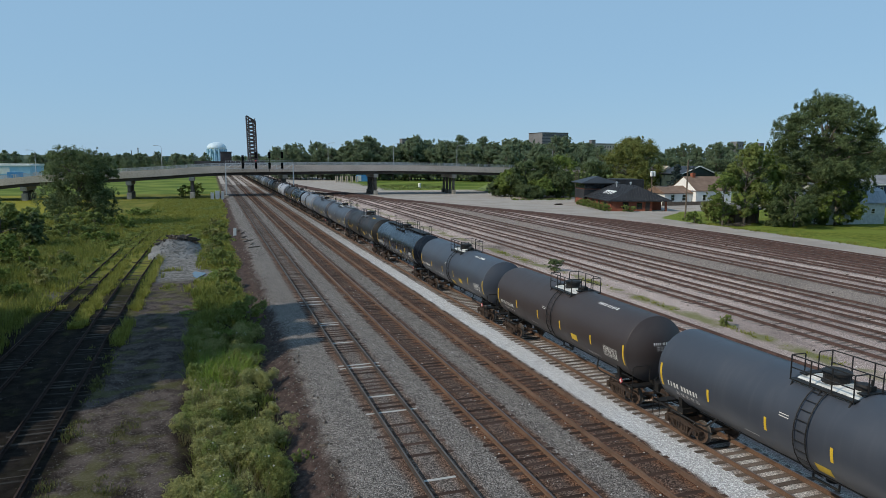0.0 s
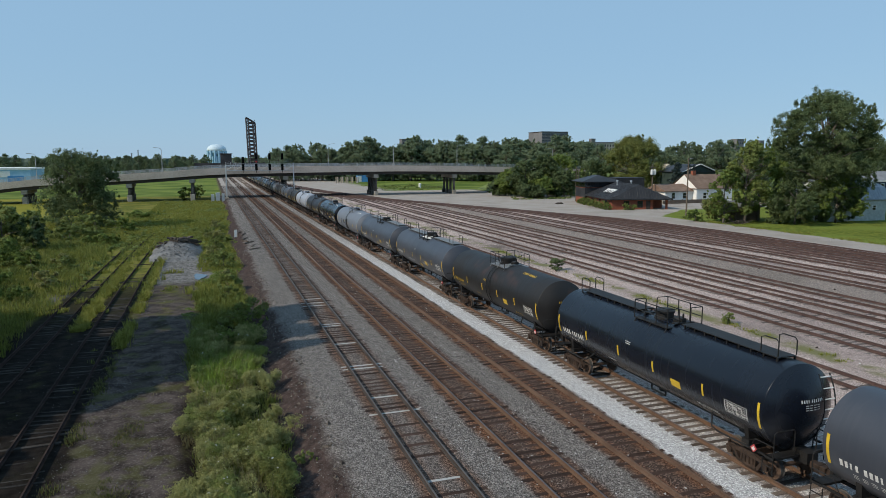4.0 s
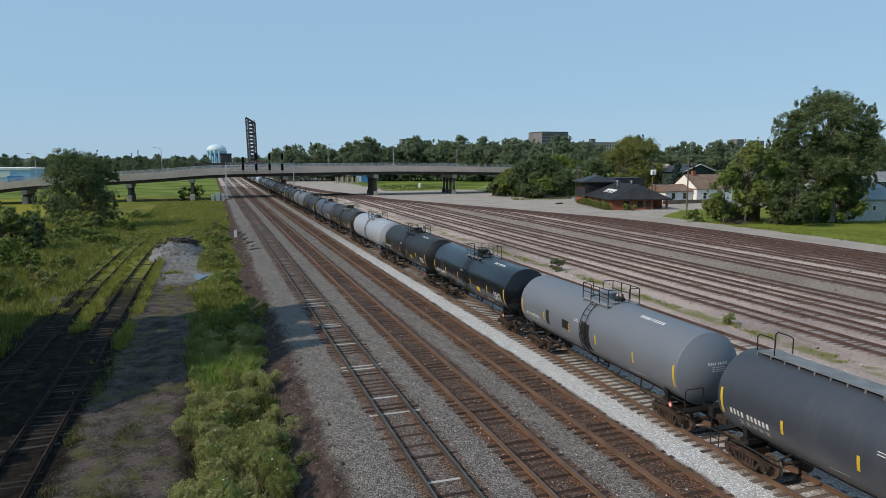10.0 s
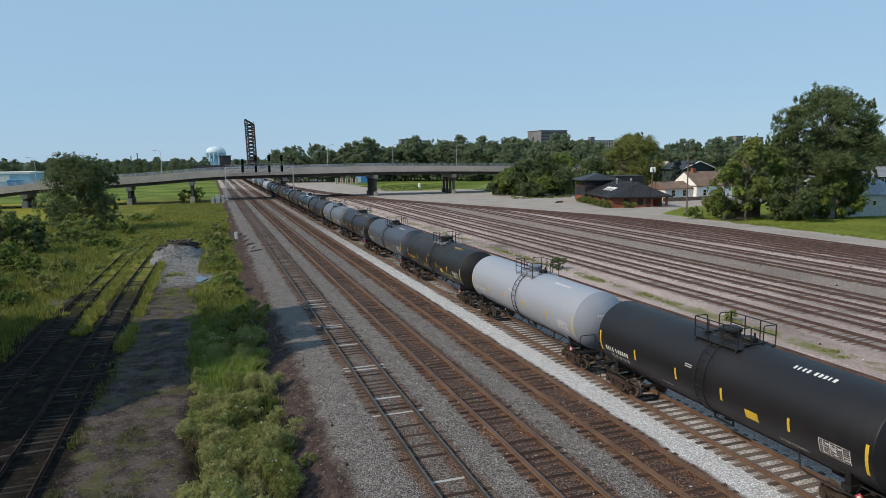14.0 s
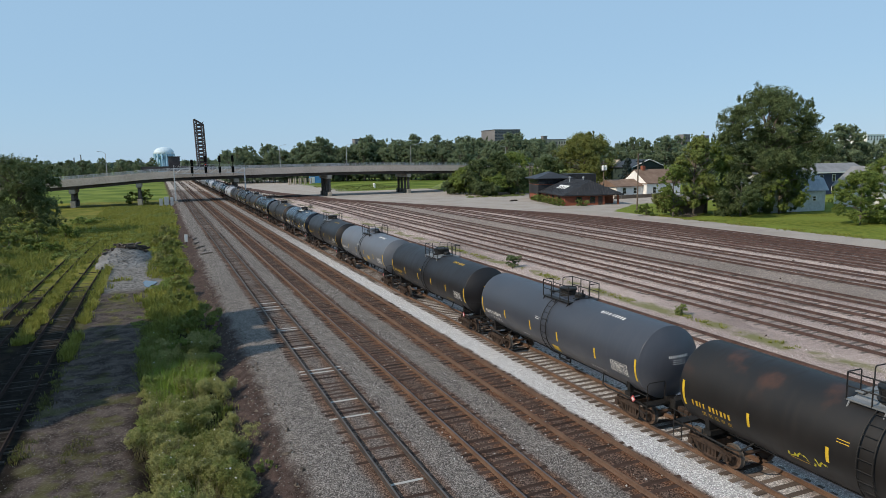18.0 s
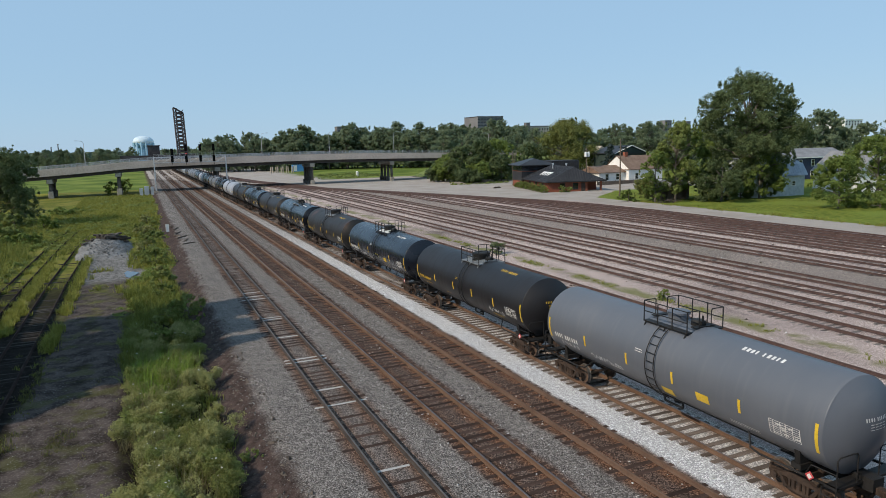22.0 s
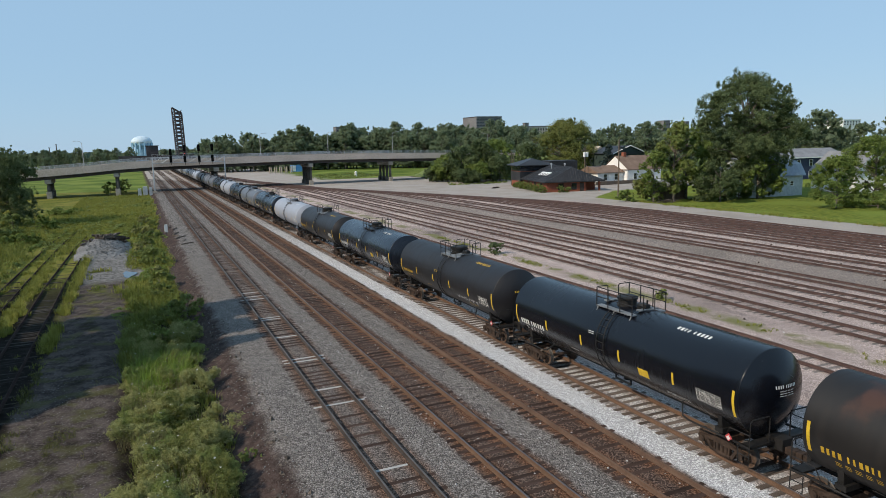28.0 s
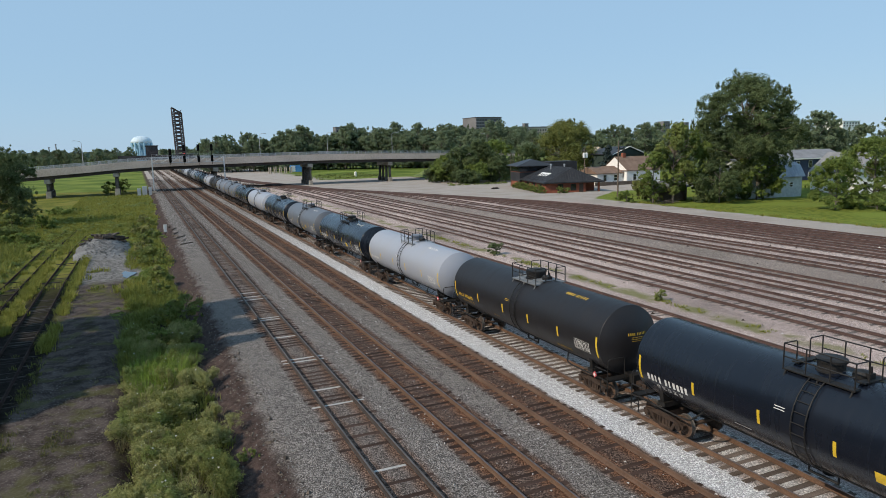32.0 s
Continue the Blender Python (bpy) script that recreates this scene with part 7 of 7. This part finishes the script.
# leafy weed clumps in the meadow and along the old sidings
def weed_field(name, seed, n, x0, x1, y0, y1, cut, mat, leaves_each, size, label):
    rng = np.random.default_rng(seed)
    bl = []
    for _ in range(n * 40):
        if len(bl) == n:
            break
        x, y = rng.uniform(x0, x1), rng.uniform(y0, y1)
        if bare(x, y) or noise.noise((x * 0.13, y * 0.1, seed)) < cut:
            continue
        r = rng.uniform(0.5, 1.3)
        bl.append((x, y, height(x, y) + 0.12, r, r * 1.2, rng.uniform(0.15, 0.5)))
    tagged(put(name, leaf_cloud(name, rng, bl, len(bl) * leaves_each, size, mat, 0.9)), label, "weeds", kind="stuff")


weed_field("weed_clumps", 41, 330, -32, -12.8, 60, 150, -0.1, LEAF_LIGHT, 130, 0.09, "low leafy light green weeds in the meadow")
weed_field("weed_clumps", 42, 240, -32, -12.8, 60, 150, 0.05, LEAF_MID, 130, 0.09, "low leafy green weeds in the meadow")
weed_field("weed_clumps", 43, 240, -12.8, 3.0, 96, 150, -0.1, LEAF_LIGHT, 120, 0.09, "low leafy light green weeds before the bridge")
weed_field("weed_clumps", 44, 200, -12.0, 2.6, 150, 204, -0.1, LEAF_LIGHT, 100, 0.13, "low leafy weeds close to the bridge")
weed_field("weed_clumps", 46, 70, 81.0, 99.0, 172.0, 177.5, -1.0, LEAF_LIGHT, 90, 0.13, "low light green weeds along the foot of the thicket")
weed_field("weed_clumps", 47, 260, 60.0, 88.0, 240.0, 282.0, -0.5, LEAF_LIGHT, 70, 0.17, "tall light green weeds behind the bridge")
weed_field("weed_clumps", 45, 60, -1.6, 2.2, 52, 92, -0.2, LEAF_MID, 200, 0.06, "low leafy weeds beside the dirt shoulder")

# pebbles and clods strewn over the lane and the dirt shoulder
def pebbles(name, rng, n, x0, x1, y0, y1, size, mat, label):
    p = np.c_[rng.uniform(x0, x1, n), rng.uniform(y0, y1, n)]
    base = np.array([[1, 0, 0], [-0.4, 0.9, 0], [-0.5, -0.8, 0], [0.1, 0.05, 0.8]])
    s = (size * (0.4 + 1.2 * rng.random(n) ** 2))[:, None, None]
    a = rng.random(n) * 6.283
    c, w = np.cos(a), np.sin(a)
    rot = np.stack([np.stack([c, -w, c * 0], 1), np.stack([w, c, c * 0], 1), np.stack([c * 0, c * 0, c * 0 + 1], 1)], 1)
    v = np.einsum("nij,kj->nki", rot, base) * s * (0.7 + 0.6 * rng.random((n, 4, 3)))
    z = np.array([height(x, y) for x, y in p]) - 0.005
    v += np.c_[p, z][:, None, :]
    f = (np.arange(n)[:, None, None] * 4 + np.array([[0, 1, 3], [1, 2, 3], [2, 0, 3]])).reshape(-1, 3)
    tagged(put(name, mesh_of(name, v.reshape(-1, 3), f, mat)), label, "stones", kind="stuff")


pebbles("pebble_scatter", np.random.default_rng(3), 4200, -6.4, -1.6, 17, 62, 0.024, RUBBLE, "small grey stones strewn over the dirt lane")
pebbles("pebble_scatter", np.random.default_rng(4), 2600, 2.4, 4.8, 17, 90, 0.040, RUBBLE, "small grey stones strewn over the dirt shoulder")
pebbles("clod_scatter", np.random.default_rng(5), 900, 2.2, 4.6, 17, 70, 0.085, TIMBER, "dark brown clods on the dirt shoulder")
pebbles("pebble_scatter", np.random.default_rng(6), 900, -13.0, -6.0, 18, 50, 0.022, RUBBLE, "small stones between the old siding's ties")
pebbles("ballast_scatter", np.random.default_rng(7), 1500, 8.6, 18.2, 13, 60, 0.045, TIE_PALE, "pale stones strewn over the ballast")

pebbles("yard_litter", np.random.default_rng(8), 40, 24.0, 80.0, 20, 120, 0.10, TRIM, "white scraps lying about the yard")
pebbles("yard_litter", np.random.default_rng(9), 160, 24.0, 78.0, 20, 120, 0.15, IRON, "rusty scraps lying about the yard")

# leafy weeds along the lane with white umbels
wr = np.random.default_rng(21)
for i in range(128):
    y = 17.0 + 30 * (i / 127) ** 1.25
    x = 0.45 + wr.uniform(-1.9, 2.1) * (1.0 if y < 34 else 0.85)
    r = wr.uniform(0.55, 0.95)
    h = wr.uniform(0.6, 1.15)
    bl = [(wr.normal() * r * 0.4, wr.normal() * r * 0.4, h * wr.uniform(0.3, 0.8), r * 0.5, r * 0.5, h * 0.33) for _ in range(6)]
    w = thing("weed_bush", x, y, LOW, label="leafy green weed with small white flowers by the lane", category="weed", group="weeds along the lane")
    put("foliage", leaf_cloud("foliage", wr, bl, 3800, 0.029, (LEAF_SAGE, LEAF_LIGHT, LEAF_SAGE, LEAF_SAGE, LEAF_OLIVE)[i % 5], 0.5, 26, 0.75), w)
    st = Shape()
    for b in bl:
        st.bar((b[0] * 0.3, b[1] * 0.3, -0.05), (b[0], b[1], b[2]), 0.012, 4)
    part("stalk", st, GRASS_DARK, w)["kind"] = "stuff"
    if i % 3 == 0:
        fb = [(b[0], b[1], b[2] + h * 0.25, 0.12, 0.12, 0.03) for b in bl]
        put("blossom", leaf_cloud("blossom", wr, fb, 14, 0.035, FLOWER, 2.0), w)["kind"] = "stuff"
for i, (x, y, s2) in enumerate(((2.4, 49.5, 1.2), (1.2, 50.0, 0.8), (0.6, 44.5, 0.8), (2.6, 52.0, 1.1), (1.5, 53.0, 0.7), (0.2, 48.5, 0.7))):
    stand(make_tree("shrub", 110 + i, 1.5 * s2, 1.1 * s2, 0.0, 9, 3200, 0.055, LEAF_LIGHT if i % 2 else LEAF_MID, "dark leafy bush beside the ballast", "round", 0.04, "shrub", "bushes along the lane"), x, y, LOW)
stand(make_tree("shrub", 120, 0.55, 0.45, 0.0, 6, 700, 0.05, LEAF_LIGHT, "small bright green weed on bare dirt", "round", 0.02, "shrub", "bushes along the lane"), 3.1, 25.6, -0.62)


# ---- what moves: the train runs at 10.5 to 11 m a second, and its wheels roll ----
def run(t):
    return 10.45 * t + 0.0078 * t * t


def motions():
    times = [2.0 * i for i in range(17)]
    for k, car in CARS:
        walk(car, [(t, pose(TRAIN_X, FIRST + PITCH * k - run(t), 0)) for t in times])
    for sy, sets in WHEELS.items():
        first = sets[0]
        walk(first, [(i / FPS, pose(0, sy * 0.86, 0, math.degrees(run(i / FPS) / 0.44) % 360, 0, 0)) for i in range(32 * FPS + 1)])
        for ob in sets[1:]:
            ob.rotation_mode = "QUATERNION"
            keys = ob.animation_data_create()
            keys.action = first.animation_data.action
            keys.action_slot = first.animation_data.action_slot


motions()
